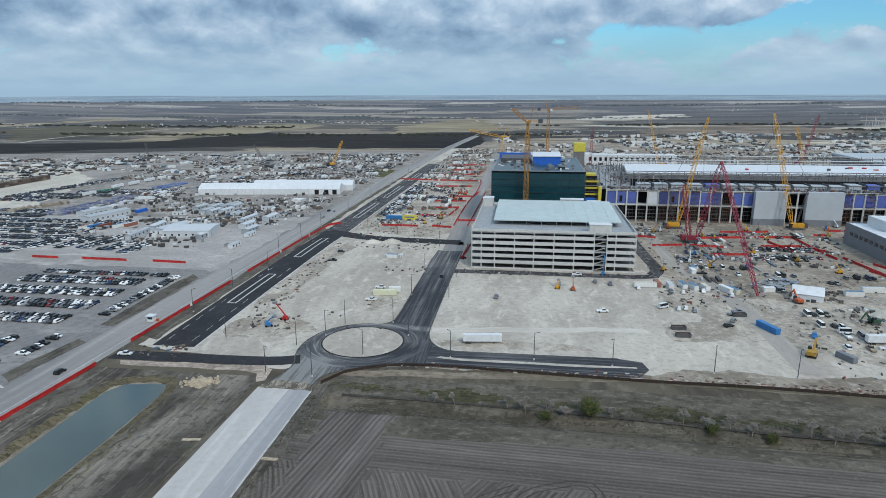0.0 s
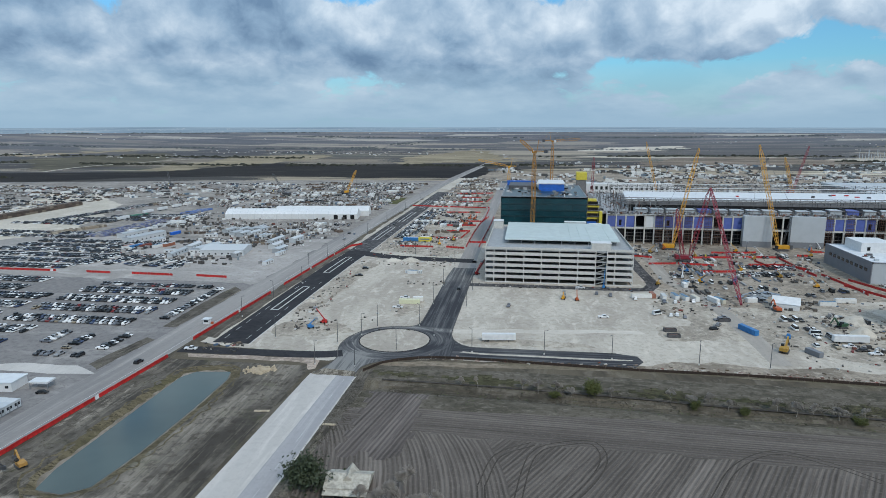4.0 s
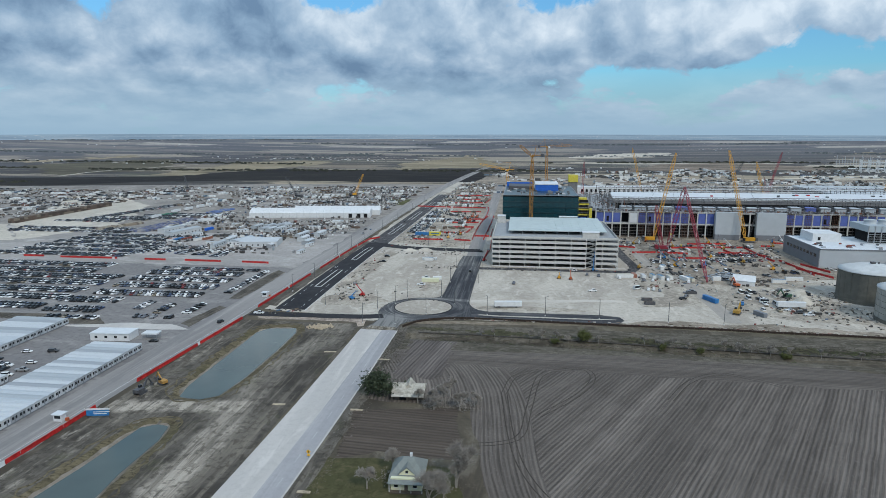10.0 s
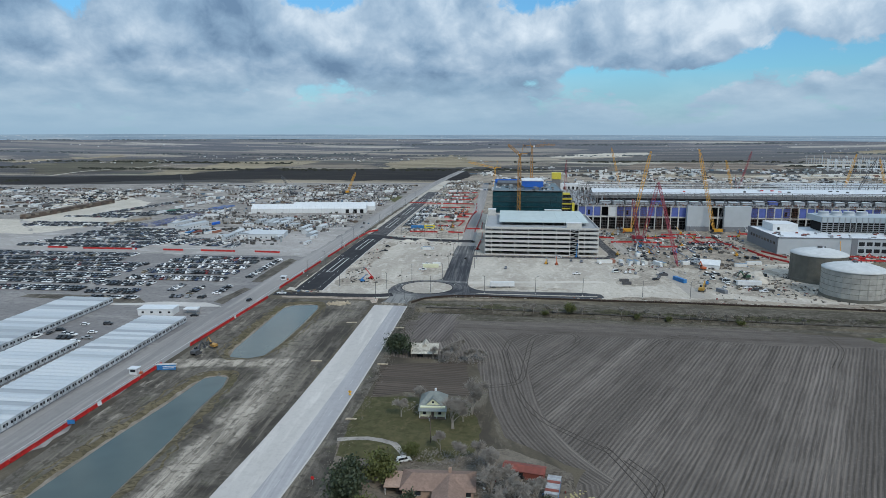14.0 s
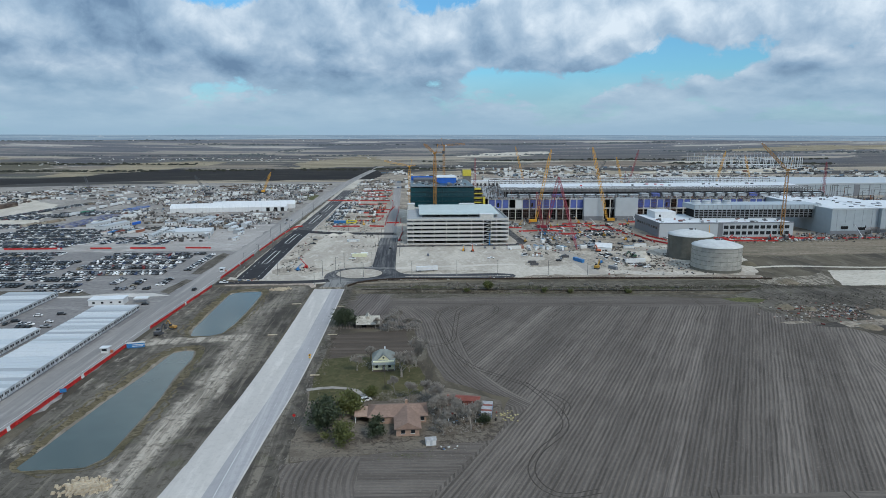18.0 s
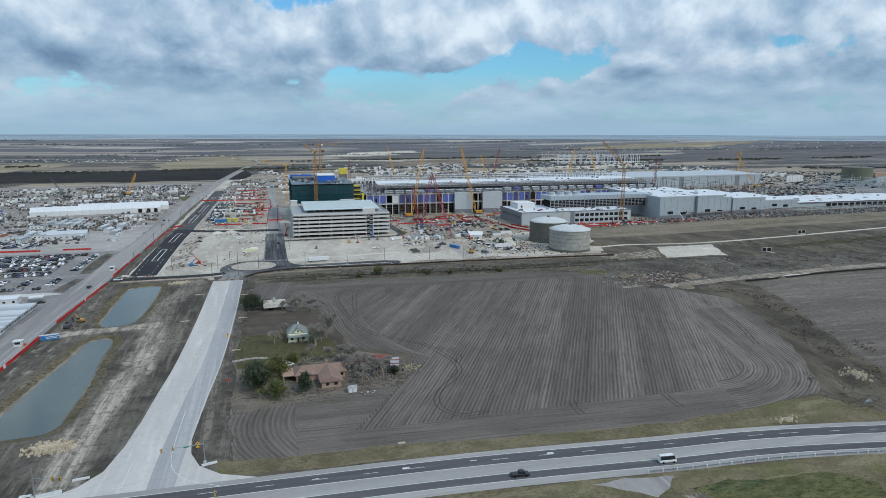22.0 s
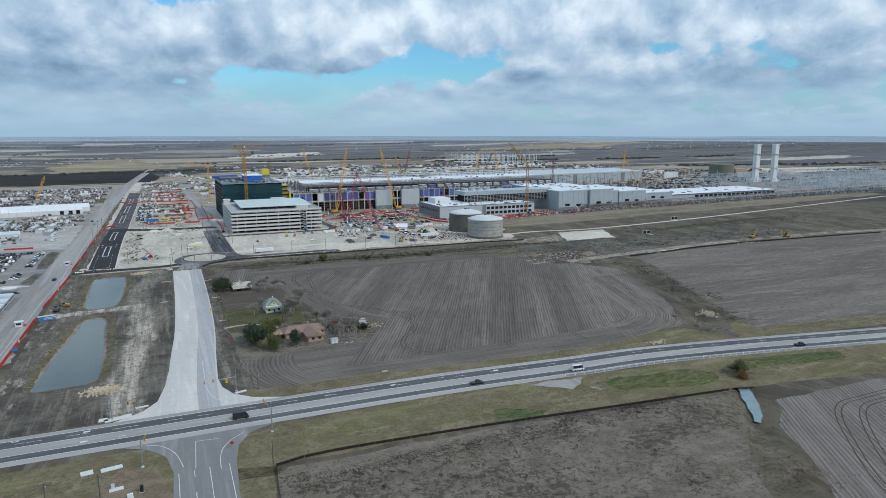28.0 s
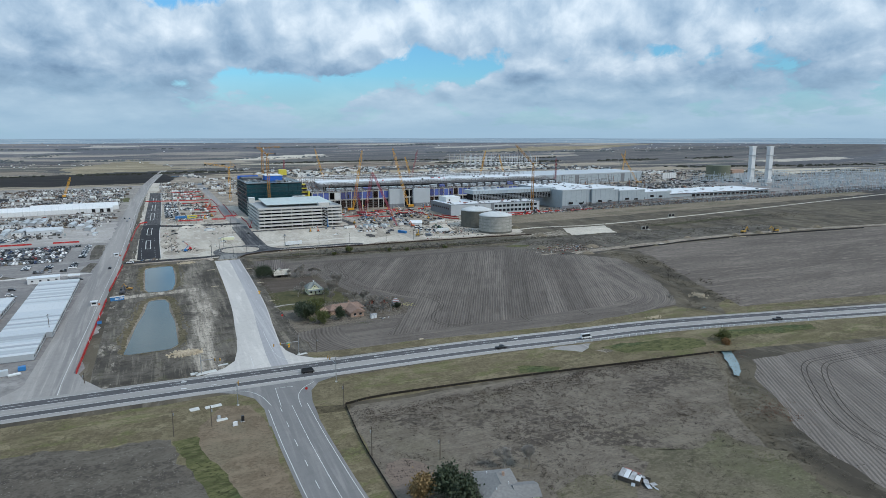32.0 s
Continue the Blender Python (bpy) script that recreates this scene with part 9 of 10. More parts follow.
strip("scaffold_bundles", "grey and blue bundles of scaffold frames", PALE, -352, 152, -350, 225, 14, 2.0, 4.5, 1.4, 0.3, 0.8)
strip("steel_bundles", "flat blue-grey bundles of steel on the ground", [(0, (0.24, 0.27, 0.29)), (0.5, (0.14, 0.16, 0.18)), (0.75, (0.20, 0.25, 0.31))], 160, -20, 184, 2, 15, 1.3, 5.5, 0.6, 0.35, 0.8)
for x, y, a in ((-417, 226, 82), (-422, 280, 84), (-418, 304, 84), (-416, 332, 84)):
    semi_trailer(x, y, a, "white semi-trailer beside the graded sand")
for x, y, mt, lab in ((-310, 76, "box", "pale shipping container in a row"), (-304.5, 79, "signblue", "blue shipping container in a row"), (-298, 82, "rust", "dark red shipping container in a row"), (-287, 84, "box", "pale shipping container in a row"), (-281, 90, "box", "pale shipping container in a row"), (-308, 146, "blue", "bright blue container among stacked goods")):
    container(x, y, 78, (12.2, 2.5, 2.7), M[mt], lab)
for x, y, a in ((101, -90, 5), (101, -99, 3), (133, -69, 4)):
    k = thing("waste_skip", "dark open-topped waste skip on pale gravel", "skip", (x, y, 0.05), a, "waste skips")
    part("floor", Shape().box(-3, 3, -1.2, 1.2, 0.15, 0.3), M["darksteel"], k)
    for b in ((-3, 3, -1.25, -1.15), (-3, 3, 1.15, 1.25), (-3.1, -3.0, -1.25, 1.25), (3.0, 3.1, -1.25, 1.25)):
        part("side", Shape().box(*b, 0.15, 1.7), M["darksteel"], k)
    part("rubbish", Shape().block(0, 0, 0.3, 5.4, 2.0, 1.0, 0, 0.7), M["scaffold"], k)
    for u in (-2.6, 2.6):
        part("runner", Shape().box(u - 0.2, u + 0.2, -1.1, 1.1, 0, 0.15), M["darksteel"], k)
tagged(part("stacked_goods", goods, M["goods"]), "crowded rows of stacked building materials", "building materials", "", "stuff")
tagged(part("container_rows", boxes, M["boxmany"]), "rows of mixed shipping containers", "containers", "", "stuff")
tagged(part("crate_stacks", timber, varied("crate_wood", [(0, (0.12, 0.09, 0.072)), (0.5, (0.075, 0.06, 0.052)), (0.75, (0.19, 0.16, 0.125))], 0.9, 0, True)), "brown crates and rusty stacks", "crates", "", "stuff")
me = yard_cars.mesh("yard_vehicles", M["carmany"])
me.materials.append(M["glass"])
me.polygons.foreach_set("material_index", yard_mats)
tagged(part("yard_vehicles", me, None), "work vehicles parked about the yards", "vehicles", "", "stuff")
# rubble and scrap round the roundabout and along the site edge
s = Shape()
for x0, x1, y0, y1, n in ((-100, -72, -113, -92, 50), (-100, -86, -92, 20, 75), (-60, -30, -110, -70, 8), (150, 235, -140, -50, 150), (186, 226, -122, -56, 170), (100, 150, -60, -20, 90), (236, 270, -248, -226, 130), (300, 560, -262, -190, 50), (112, 240, -40, 150, 380), (255, 430, -10, 26, 300), (-60, 100, -14, -4, 60), (-100, -25, 40, 130, 160), (-126, -105, -150, -136, 30)):
    for i in range(n):
        x, y = ry.uniform(x0, x1), ry.uniform(y0, y1)
        if -26 < x < -4 and y > -100:
            continue
        s.block(x, y, 0, ry.uniform(0.3, 2.2), ry.uniform(0.25, 1.2), ry.uniform(0.2, 0.9), ry.uniform(0, 3))
tagged(part("scrap", s, M["scrapmix"]), "scattered scrap, pallets and pipe on the ground", "scrap", "", "stuff")
s = Shape()
for i in range(520):
    x = ry.uniform(-20, 262) if i % 3 else ry.uniform(120, 245)
    y = (-146.2 if x < 120 else -148.6 - (x - 160) * 0.06 if x > 160 else -147.6) + 1.4 + abs(ry.gauss(0, 2.0))
    s.block(x, y, 0.05, ry.uniform(0.3, 1.9), ry.uniform(0.2, 0.8), ry.uniform(0.1, 0.45), ry.uniform(-0.5, 0.5))
for i in range(420):
    s.block(250 + ry.gauss(0, 17), -240 + ry.gauss(0, 9), 0.05, ry.uniform(0.3, 2.4), ry.uniform(0.2, 1.0), ry.uniform(0.1, 0.7), ry.uniform(0, 3))
tagged(part("edge_spoil", s, varied("edge_spoil_mix", [(0, (0.10, 0.075, 0.055)), (0.35, (0.20, 0.155, 0.125)), (0.6, (0.33, 0.25, 0.21)), (0.78, (0.45, 0.42, 0.37)), (0.94, (0.20, 0.055, 0.045))], 0.85, 0, True)), "low spoil, timber and scrap along the site edge", "scrap", "", "stuff")
for x, y, r, h in ((240, -234, 5, 1.8), (228, -228, 6, 2.2), (252, -268, 6, 1.6), (276, -242, 7, 2.4), (336, -262.5, 4, 1.5), (360, -251, 5, 1.3), (530, -236, 7, 3.0), (196, -82, 6, 3.5), (203, -60, 8, 3), (-100, -60, 4, 1.5), (-62, 60, 7, 2.2), (-75, 58, 6, 1.8), (272, -104, 7, 3.0), (268, -165, 8, 2.4), (460, -247, 5, 2.6), (497, -246, 6, 2.8), (549, -228, 6, 3.4), (556, -243, 5, 2.6), (594, -244, 7, 3.2), (402, -238, 4, 1.6)):
    m = Shape()
    n = 18
    for j, k in enumerate((1, 0.8, 0.55, 0.28)):
        m.v += [(x + r * k * (1 + 0.2 * noise.noise((math.cos(a * 2 * math.pi / n) * 2, math.sin(a * 2 * math.pi / n) * 2, x))) * math.cos(a * 2 * math.pi / n), y + r * k * math.sin(a * 2 * math.pi / n), h * (1 - k) * 1.35) for a in range(n)]
    m.f = [(j * n + i, j * n + (i + 1) % n, (j + 1) * n + (i + 1) % n, (j + 1) * n + i) for j in range(3) for i in range(n)] + [tuple(3 * n + i for i in range(n))]
    tagged(part("soil_mound", m, M["sand"] if y > -100 else M["earth"], None, "", True), "mound of loose soil", "mound", "mounds")
# pale riprap beside the pond and rubble patches
s = Shape()
for cx, cy, n, sx, sy in ((-94, -407, 420, 6, 4.2), (-84, -168, 220, 5, 4), (225, -424, 90, 4, 7), (161, -453.5, 40, 5, 2), (454, -257, 80, 14, 2), (520, -254, 90, 22, 2)):
    for i in range(n):
        x, y = cx + ry.gauss(0, sx * 0.5), cy + ry.gauss(0, sy * 0.5)
        r = ry.uniform(0.35, 0.9)
        s.block(x, y, float(level(x, y)) - 0.1, r * 1.5, r * 1.2, r, ry.uniform(0, 3), 0.6)
tagged(part("riprap", s, M["rock"]), "pale broken rock in heaps and along the banks", "rocks", "", "stuff")

for x, y in ((514, -98), (403, -173)):
    c = thing("culvert_headwall", "pale concrete culvert headwall with dark openings", "culvert", (x, y, 0), 5)
    part("wall", Shape().box(-5.5, 5.5, -0.6, 0.6, 0, 3.6), M["tank"], c)
    for k in (-2.7, 2.7):
        part("opening", Shape().box(k - 2.1, k + 2.1, -0.7, -0.62, 0.4, 3.4), M["dark"], c)
    part("apron", Shape().box(-1.5, 1.5, -9, -0.7, 0, 0.3), M["tank"], c)
# ---------------------------------------------------------------- slabs and boxes at the south-west corner
for x, y, L, W, a, lab in ((-94, -478, 4.5, 4, 10, "pale concrete apron"), (-87, -478, 8, 3.4, 8, "pale concrete slab with a dark inlet"), (-85, -492, 5, 2.6, 8, "pale concrete pad"), (-87, -438.5, 12, 4.0, 14, "pale concrete culvert apron"), (-79, -431, 6, 2, 10, "pale concrete strip"), (-92, -438, 4, 4, 0, "pale rubble pad"), (-42, -431.5, 6, 2.2, 15, "pale concrete apron")):
    setting("concrete_slab", Shape().block(x, y, 0.0, L * 0.78, W * 0.72, 0.22, math.radians(a)), M["concrete"], lab, "slab")
for x, y, b, mt, lab in ((-81, -499, (1.6, 0.6, 1.4), "white", "white utility cabinet on a slab"), (-78, -496.5, (1.0, 0.8, 2.2), "black", "black utility cabinet on a slab"), (-86, -491, (1.0, 0.6, 1.4), "panel", "grey utility cabinet on a slab")):
    c = thing("utility_cabinet", lab, "cabinet", (x, y, 0), 8)
    part("body", Shape().block(0, 0, 0.15, *b), M[mt], c)
    part("plinth", Shape().block(0, 0, 0, b[0] + 0.3, b[1] + 0.3, 0.15), M["concrete"], c)
for x, y, a, L in ((-67, -205, 8, 7), (-69, -265, 5, 6), (-39, -212, 0, 6), (-39, -322, 0, 5), (20, -452 + 18, 5, 3), (-38, -266, 0, 6)):
    setting("culvert_apron", Shape().block(x, y, 0, L * 0.8, 1.3, 0.2, math.radians(a)), M["rock"], "small pale concrete culvert end", "culvert")

# ---------------------------------------------------------------- farmhouses


def gable(s, x0, x1, y0, y1, z, h, over=0.5):
    """A ridge roof along x."""
    m = (y0 + y1) / 2
    s.hull([(x0 - over, y0 - over, z), (x1 + over, y0 - over, z), (x1 + over, y1 + over, z), (x0 - over, y1 + over, z)], [(x0 - over, m - 0.1, z + h), (x1 + over, m - 0.1, z + h), (x1 + over, m + 0.1, z + h), (x0 - over, m + 0.1, z + h)])
    return s


def windows(h, rows, mt="glass"):
    for x, y, z, w, t, along in rows:
        b = (x - w / 2, x + w / 2, y - 0.08, y + 0.08) if along == "x" else (x - 0.08, x + 0.08, y - w / 2, y + w / 2)
        f = part("window", Shape().box(*b, z, z + t), M[mt], h)
        part("sill", Shape().box(b[0] - 0.1, b[1] + 0.1, b[2] - 0.06, b[3] + 0.06, z - 0.14, z - 0.01), M["white"], f)


h1 = thing("farmhouse", "small cream clapboard farmhouse with a grey-green hipped roof", "house", (-9.5, -313, 0), 2)
part("wall", Shape().box(-4.6, 4.6, -5, 6, 0.4, 4.2), M["cream"], h1)
part("plinth", Shape().box(-4.4, 4.4, -4.8, 5.8, 0, 0.4), M["brick"], h1)
s = Shape()
s.hull([(-5.2, -3.2, 4.2), (5.2, -3.2, 4.2), (5.2, 6.6, 4.2), (-5.2, 6.6, 4.2)], [(-1.6, 1.0, 7.6), (1.6, 1.0, 7.6), (1.6, 1.8, 7.6), (-1.6, 1.8, 7.6)])
part("roof", s, M["greenroof"], h1)
part("porch_roof", Shape().hull([(-5.2, -6.6, 3.1), (5.2, -6.6, 3.1), (5.2, -3.2, 4.2), (-5.2, -3.2, 4.2)], [(-5.2, -6.6, 3.25), (5.2, -6.6, 3.25), (5.2, -3.2, 4.4), (-5.2, -3.2, 4.4)]), M["greenroof"], h1)
part("gable_front", Shape().hull([(-2.4, -3.4, 4.4), (2.4, -3.4, 4.4), (0, -3.4, 6.6)], [(-2.4, -3.0, 4.4), (2.4, -3.0, 4.4), (0, -3.0, 6.6)]), M["cream"], h1)
part("gable_roof", Shape().hull([(-2.9, -3.6, 4.3), (0, -3.6, 7.0), (2.9, -3.6, 4.3), (0, -3.6, 6.7)], [(-2.9, 1.0, 4.3), (0, 1.0, 7.0), (2.9, 1.0, 4.3), (0, 1.0, 6.7)]), M["greenroof"], h1)
ch = part("chimney", Shape().block(0.6, 2.0, 6.8, 0.7, 0.7, 1.8), M["white"], h1)
for x in (-4.8, -1.6, 1.6, 4.8):
    part("porch_post", Shape().block(x, -6.3, 0.4, 0.18, 0.18, 2.7), M["white"], h1)
part("porch_floor", Shape().box(-4.9, 4.9, -6.4, -5, 0.1, 0.45), M["wood"], h1)
part("door", Shape().box(-0.5, 0.5, -5.08, -5.0, 0.45, 2.5), M["wood"], h1)
windows(h1, [(-3, -5.02, 1.4, 1.2, 1.5, "x"), (2.6, -5.02, 1.4, 1.2, 1.5, "x"), (4.62, 0, 1.4, 1.2, 1.5, "y"), (-4.62, 0, 1.4, 1.2, 1.5, "y"), (0, -3.42, 5.0, 0.8, 0.8, "x")])
h2 = thing("ranch_house", "low ranch house with a broad brown shingle roof", "house", (-3, -366, 0), 2)
part("wall", Shape().box(-9.5, 11, -4, 6, 0, 2.9), M["brick"], h2)
part("wing", Shape().box(0, 8, -14, -4, 0, 2.9), M["brick"], h2)
part("roof", Shape().hull([(-10.3, -4.8, 2.9), (11.8, -4.8, 2.9), (11.8, 6.8, 2.9), (-10.3, 6.8, 2.9)], [(-7, 0.9, 5.2), (9, 0.9, 5.2), (9, 1.1, 5.2), (-7, 1.1, 5.2)]), M["brownroof"], h2)
part("wing_roof", Shape().hull([(-0.8, -14.8, 2.9), (8.8, -14.8, 2.9), (8.8, 0, 2.9), (-0.8, 0, 2.9)], [(3.9, -14.5, 5.1), (4.1, -14.5, 5.1), (4.1, 0.4, 5.3), (3.9, 0.4, 5.3)]), M["brownroof"], h2)
part("carport_roof", Shape().box(-15, -9.8, -3, 6, 2.5, 2.75), M["brick"], h2)
for x, y in ((-14.6, -2.6), (-14.6, 5.6)):
    part("carport_post", Shape().block(x, y, 0, 0.2, 0.2, 2.5), M["white"], h2)
part("chimney", Shape().block(4, 3, 4.4, 0.9, 0.9, 1.6), M["brick"], h2)
windows(h2, [(2.4, -14.02, 1.0, 1.4, 1.3, "x"), (5.8, -14.02, 1.0, 1.4, 1.3, "x"), (9.6, -4.02, 1.0, 1.4, 1.3, "x"), (-5, -4.02, 1.0, 1.8, 1.3, "x"), (8.02, -8, 1.0, 1.4, 1.3, "y")])
sh = thing("red_shed", "long rusty red sheet-metal shed", "shed", (23, -354.5, 0), -12)
part("wall", Shape().box(-6.2, 6.2, -2.4, 2.4, 0, 2.5), M["rust"], sh)
part("roof", gable(Shape(), -6.2, 6.2, -2.4, 2.4, 2.5, 0.8, 0.3), M["rust"], sh)
part("opening", Shape().box(-4, 0, -2.46, -2.41, 0, 2.0), M["dark"], sh)
vt = thing("old_trailer", "old striped blue and white camper trailer", "trailer", (31, -364, 0), 80)
part("body", Shape().box(-5.2, 5.2, -1.9, 1.9, 0.5, 2.9), M["tin"], vt)
for i in range(7):
    part("roof_sheet", Shape().box(-5.3 + 1.5 * i, -3.85 + 1.5 * i, -2.0, 2.0, 2.9, 3.02), M["rust"] if i % 3 == 1 else M["tin"], vt)
part("stripe", Shape().box(-5.2, 5.2, -1.95, -1.91, 1.1, 1.7), M["signblue"], vt)
for a in (-2, 2):
    part("wheel", Shape().tube((a, -1.7, 0.4), (a, -1.4, 0.4), 0.4, None, 10), M["rubber"], vt)
bn = thing("old_barn", "derelict pale-roofed wooden farm shed", "barn", (-20.5, -250, 0), 3)
part("wall", Shape().box(-6, 6, -4.5, 4.5, 0, 3.2), M["wood"], bn)
CREAM = plain("weathered_cream_roof", (0.42, 0.39, 0.325), 0.75, 0.0, 0.8, 0.1, 0.35)
part("roof", gable(Shape(), -6, 6, -4.5, 4.5, 3.2, 2.0), CREAM, bn)
part("cross_gable", Shape().hull([(-2.1, 4.7, 3.3), (2.1, 4.7, 3.3), (0, 4.7, 5.9)], [(-2.1, -2.5, 3.3), (2.1, -2.5, 3.3), (0, -2.5, 5.9)]), CREAM, bn)
part("porch_roof", Shape().hull([(-6.3, -7, 2.2), (6.3, -7, 2.2), (6.3, -4.4, 3.1), (-6.3, -4.4, 3.1)], [(-6.3, -7, 2.32), (6.3, -7, 2.32), (6.3, -4.4, 3.22), (-6.3, -4.4, 3.22)]), CREAM, bn)
part("opening", Shape().box(-3.4, -0.8, -4.56, -4.51, 0, 2.3), M["dark"], bn)
for x in (-6, 0, 6):
    part("post", Shape().block(x, -6.8, 0, 0.2, 0.2, 2.2), M["wood"], bn)
ws = thing("white_shed", "small white wooden shed in the farmyard", "shed", (9.2, -386, 0), 8)
part("wall", Shape().box(-1.7, 1.7, -1.2, 1.2, 0, 2.0), M["white"], ws)
part("roof", gable(Shape(), -1.7, 1.7, -1.2, 1.2, 2.0, 0.7, 0.2), M["tin"], ws)
part("door", Shape().box(-0.4, 0.4, -1.26, -1.21, 0, 1.7), M["panel"], ws)
for name, lab, mt, cx, cy, n, sx, sy, top_ in (("yellow_debris", "scattered yellow debris beside the camper trailer", plain("yellow_litter", (0.36, 0.31, 0.15), 0.8), 38.5, -366, 34, 1.8, 2.2, 0.25), ("yard_rubbish", "pale rubbish scattered in the farmyard", M["scrapmix"], 14, -389.5, 26, 2.6, 0.9, 0.3), ("farm_junk", "old junk and tyres among the bare trees", M["scrapmix"], 20, -364, 90, 5, 5, 1.2)):
    s = Shape()
    for i in range(n):
        s.block(cx + ry.gauss(0, sx), cy + ry.gauss(0, sy), 0.02, ry.uniform(0.3, 1.1), ry.uniform(0.2, 0.8), ry.uniform(0.1, top_), ry.uniform(0, 3))
    tagged(part(name, s, mt), lab, "debris", "", "stuff")
h3 = thing("ranch_house", "low house with a broad grey shingle roof", "house", (-13, -577, 0), -14)
part("wall", Shape().box(-6.4, 4.6, -9.4, 6.4, 0, 2.8), M["cream"], h3)
part("roof", Shape().hull([(-7.2, -10.2, 2.8), (5.4, -10.2, 2.8), (5.4, 7.2, 2.8), (-7.2, 7.2, 2.8)], [(-1.1, -4.6, 4.9), (-0.7, -4.6, 4.9), (-0.7, 1.6, 4.9), (-1.1, 1.6, 4.9)]), M["shingles"], h3)
part("wing", Shape().box(4.6, 9.6, -9.0, -1.6, 0, 2.7), M["cream"], h3)
part("wing_roof", gable(Shape(), 3.0, 9.8, -9.2, -1.4, 2.7, 1.7, 0.5), M["shingles"], h3)
part("ridge_cap", Shape().box(-1.05, -0.75, -4.6, 1.6, 4.9, 5.0), M["greyroof"], h3)
part("chimney", Shape().block(1.4, 1.2, 4.0, 0.7, 0.7, 1.3), M["brick"], h3)
for x, y in ((-3.2, 3.2), (1.8, -3.5), (-2.6, -6.2)):
    part("vent_pipe", Shape().tube((x, y, 3.2), (x, y, 4.7), 0.13, None, 8), M["white"], h3)
for x, y in ((3.6, 6.9), (9.7, -2.2)):
    part("gutter", Shape().box(x - 1.2, x + 0.4, y, y + 0.14, 2.62, 2.76), M["white"], h3)
windows(h3, [(-3, -9.42, 1, 1.3, 1.3, "x"), (1, -9.42, 1, 1.3, 1.3, "x"), (7, -9.02, 1, 1.3, 1.3, "x"), (9.62, -5, 1, 1.3, 1.3, "y")])
sk = thing("ruined_shack", "collapsed shack of rusty and pale tin sheets", "shed", (28.6, -590.5, 0), -62)
for x0, x1, y0, y1, h in ((-5.6, 1.2, -2.6, -2.45, 1.7), (-5.6, -5.45, -2.6, 2.4, 1.9), (-5.6, 3.0, 2.3, 2.45, 1.3), (1.2, 1.35, -2.4, 0.6, 0.9)):
    part("wall", Shape().box(x0, x1, y0, y1, 0, h), M["wood"], sk)


def tin(x, y, z, w, d, dx, dy, turn_, mt):
    """One bent sheet of ribbed tin: x and y tilt, laid on the wreck."""
    s = Shape()
    c, q = math.cos(turn_), math.sin(turn_)
    at = lambda a, b, k: (x + c * a - q * b, y + q * a + c * b, max(0.06, z + dx * a + dy * b) + k)
    n = 7
    for i in range(n):
        a, k = -w / 2 + w * i / (n - 1), 0.09 if i % 2 else 0.0
        s.v += [at(a, -d / 2, k + 0.05), at(a, d / 2, k + 0.05), at(a, -d / 2, k), at(a, d / 2, k)]
    for i in range(n - 1):
        o, e = 4 * i, 4 * i + 4
        s.f += [(o, e, e + 1, o + 1), (o + 2, o + 3, e + 3, e + 2), (o, o + 2, e + 2, e), (o + 1, e + 1, e + 3, o + 3)]
    s.f += [(0, 1, 3, 2), (4 * n - 4, 4 * n - 2, 4 * n - 1, 4 * n - 3)]
    part("tin_sheet", s, mt, sk)


for row in ((-4.6, -1.3, 2.35, 1.5, 3.4, 0.0, 0.34, 0.0, "tin"), (-3.0, -1.3, 2.3, 1.5, 3.4, -0.03, 0.32, 0.03, "roofwhite"), (-1.3, -1.2, 2.1, 1.5, 3.3, -0.08, 0.30, -0.04, "tin"), (0.3, -1.0, 1.75, 1.5, 3.2, -0.16, 0.24, 0.10, "roofwhite"),
            (-4.5, 1.5, 2.3, 1.6, 2.8, 0.0, -0.36, 0.0, "rust"), (-2.8, 1.5, 2.2, 1.6, 2.8, -0.04, -0.38, -0.02, "rust"), (-1.0, 1.6, 1.9, 1.6, 2.7, -0.1, -0.36, 0.06, "rust"), (0.8, 1.4, 1.4, 1.6, 2.6, -0.2, -0.28, 0.12, "tin"),
            (2.4, 0.2, 0.9, 1.7, 2.6, -0.3, 0.05, 0.45, "tin"), (3.6, -1.2, 0.45, 1.5, 2.4, -0.12, 0.16, 0.9, "panel"), (4.4, 1.0, 0.35, 1.4, 2.2, -0.1, -0.1, -0.5, "tin"), (5.6, -0.4, 0.15, 0.5, 2.6, 0.02, 0.0, 1.1, "roofwhite"), (-0.4, -2.9, 0.5, 1.2, 2.0, 0.05, 0.3, 0.2, "panel")):
    tin(*row[:8], M[row[8]])
for p, q in (((-5.2, 0.1, 0), (-5.2, 0.1, 2.7)), ((-1.5, 0.1, 0), (-1.2, 0.3, 2.3)), ((1.8, 0.4, 0), (3.2, 0.9, 1.3)), ((-5.2, 0.1, 2.65), (0.6, 0.2, 2.2))):
    part("timber", Shape().bar(p, q, 0.16), M["wood"], sk)

# ---------------------------------------------------------------- trees and brush


def limb(s, p, d, length, r, depth, rg, tips):
    q = p + d * length
    s.bar(p, q, r, r * 0.62)
    if depth == 0:
        tips.append(q)
        return
    for i in range(rg.choice((2, 3, 3))):
        n = (d + Vector((rg.uniform(-1, 1), rg.uniform(-1, 1), rg.uniform(-0.25, 0.8))) * 0.72).normalized()
        limb(s, q if i else p + d * length * rg.uniform(0.6, 0.95), n, length * rg.uniform(0.6, 0.82), r * 0.6, depth - 1, rg, tips)


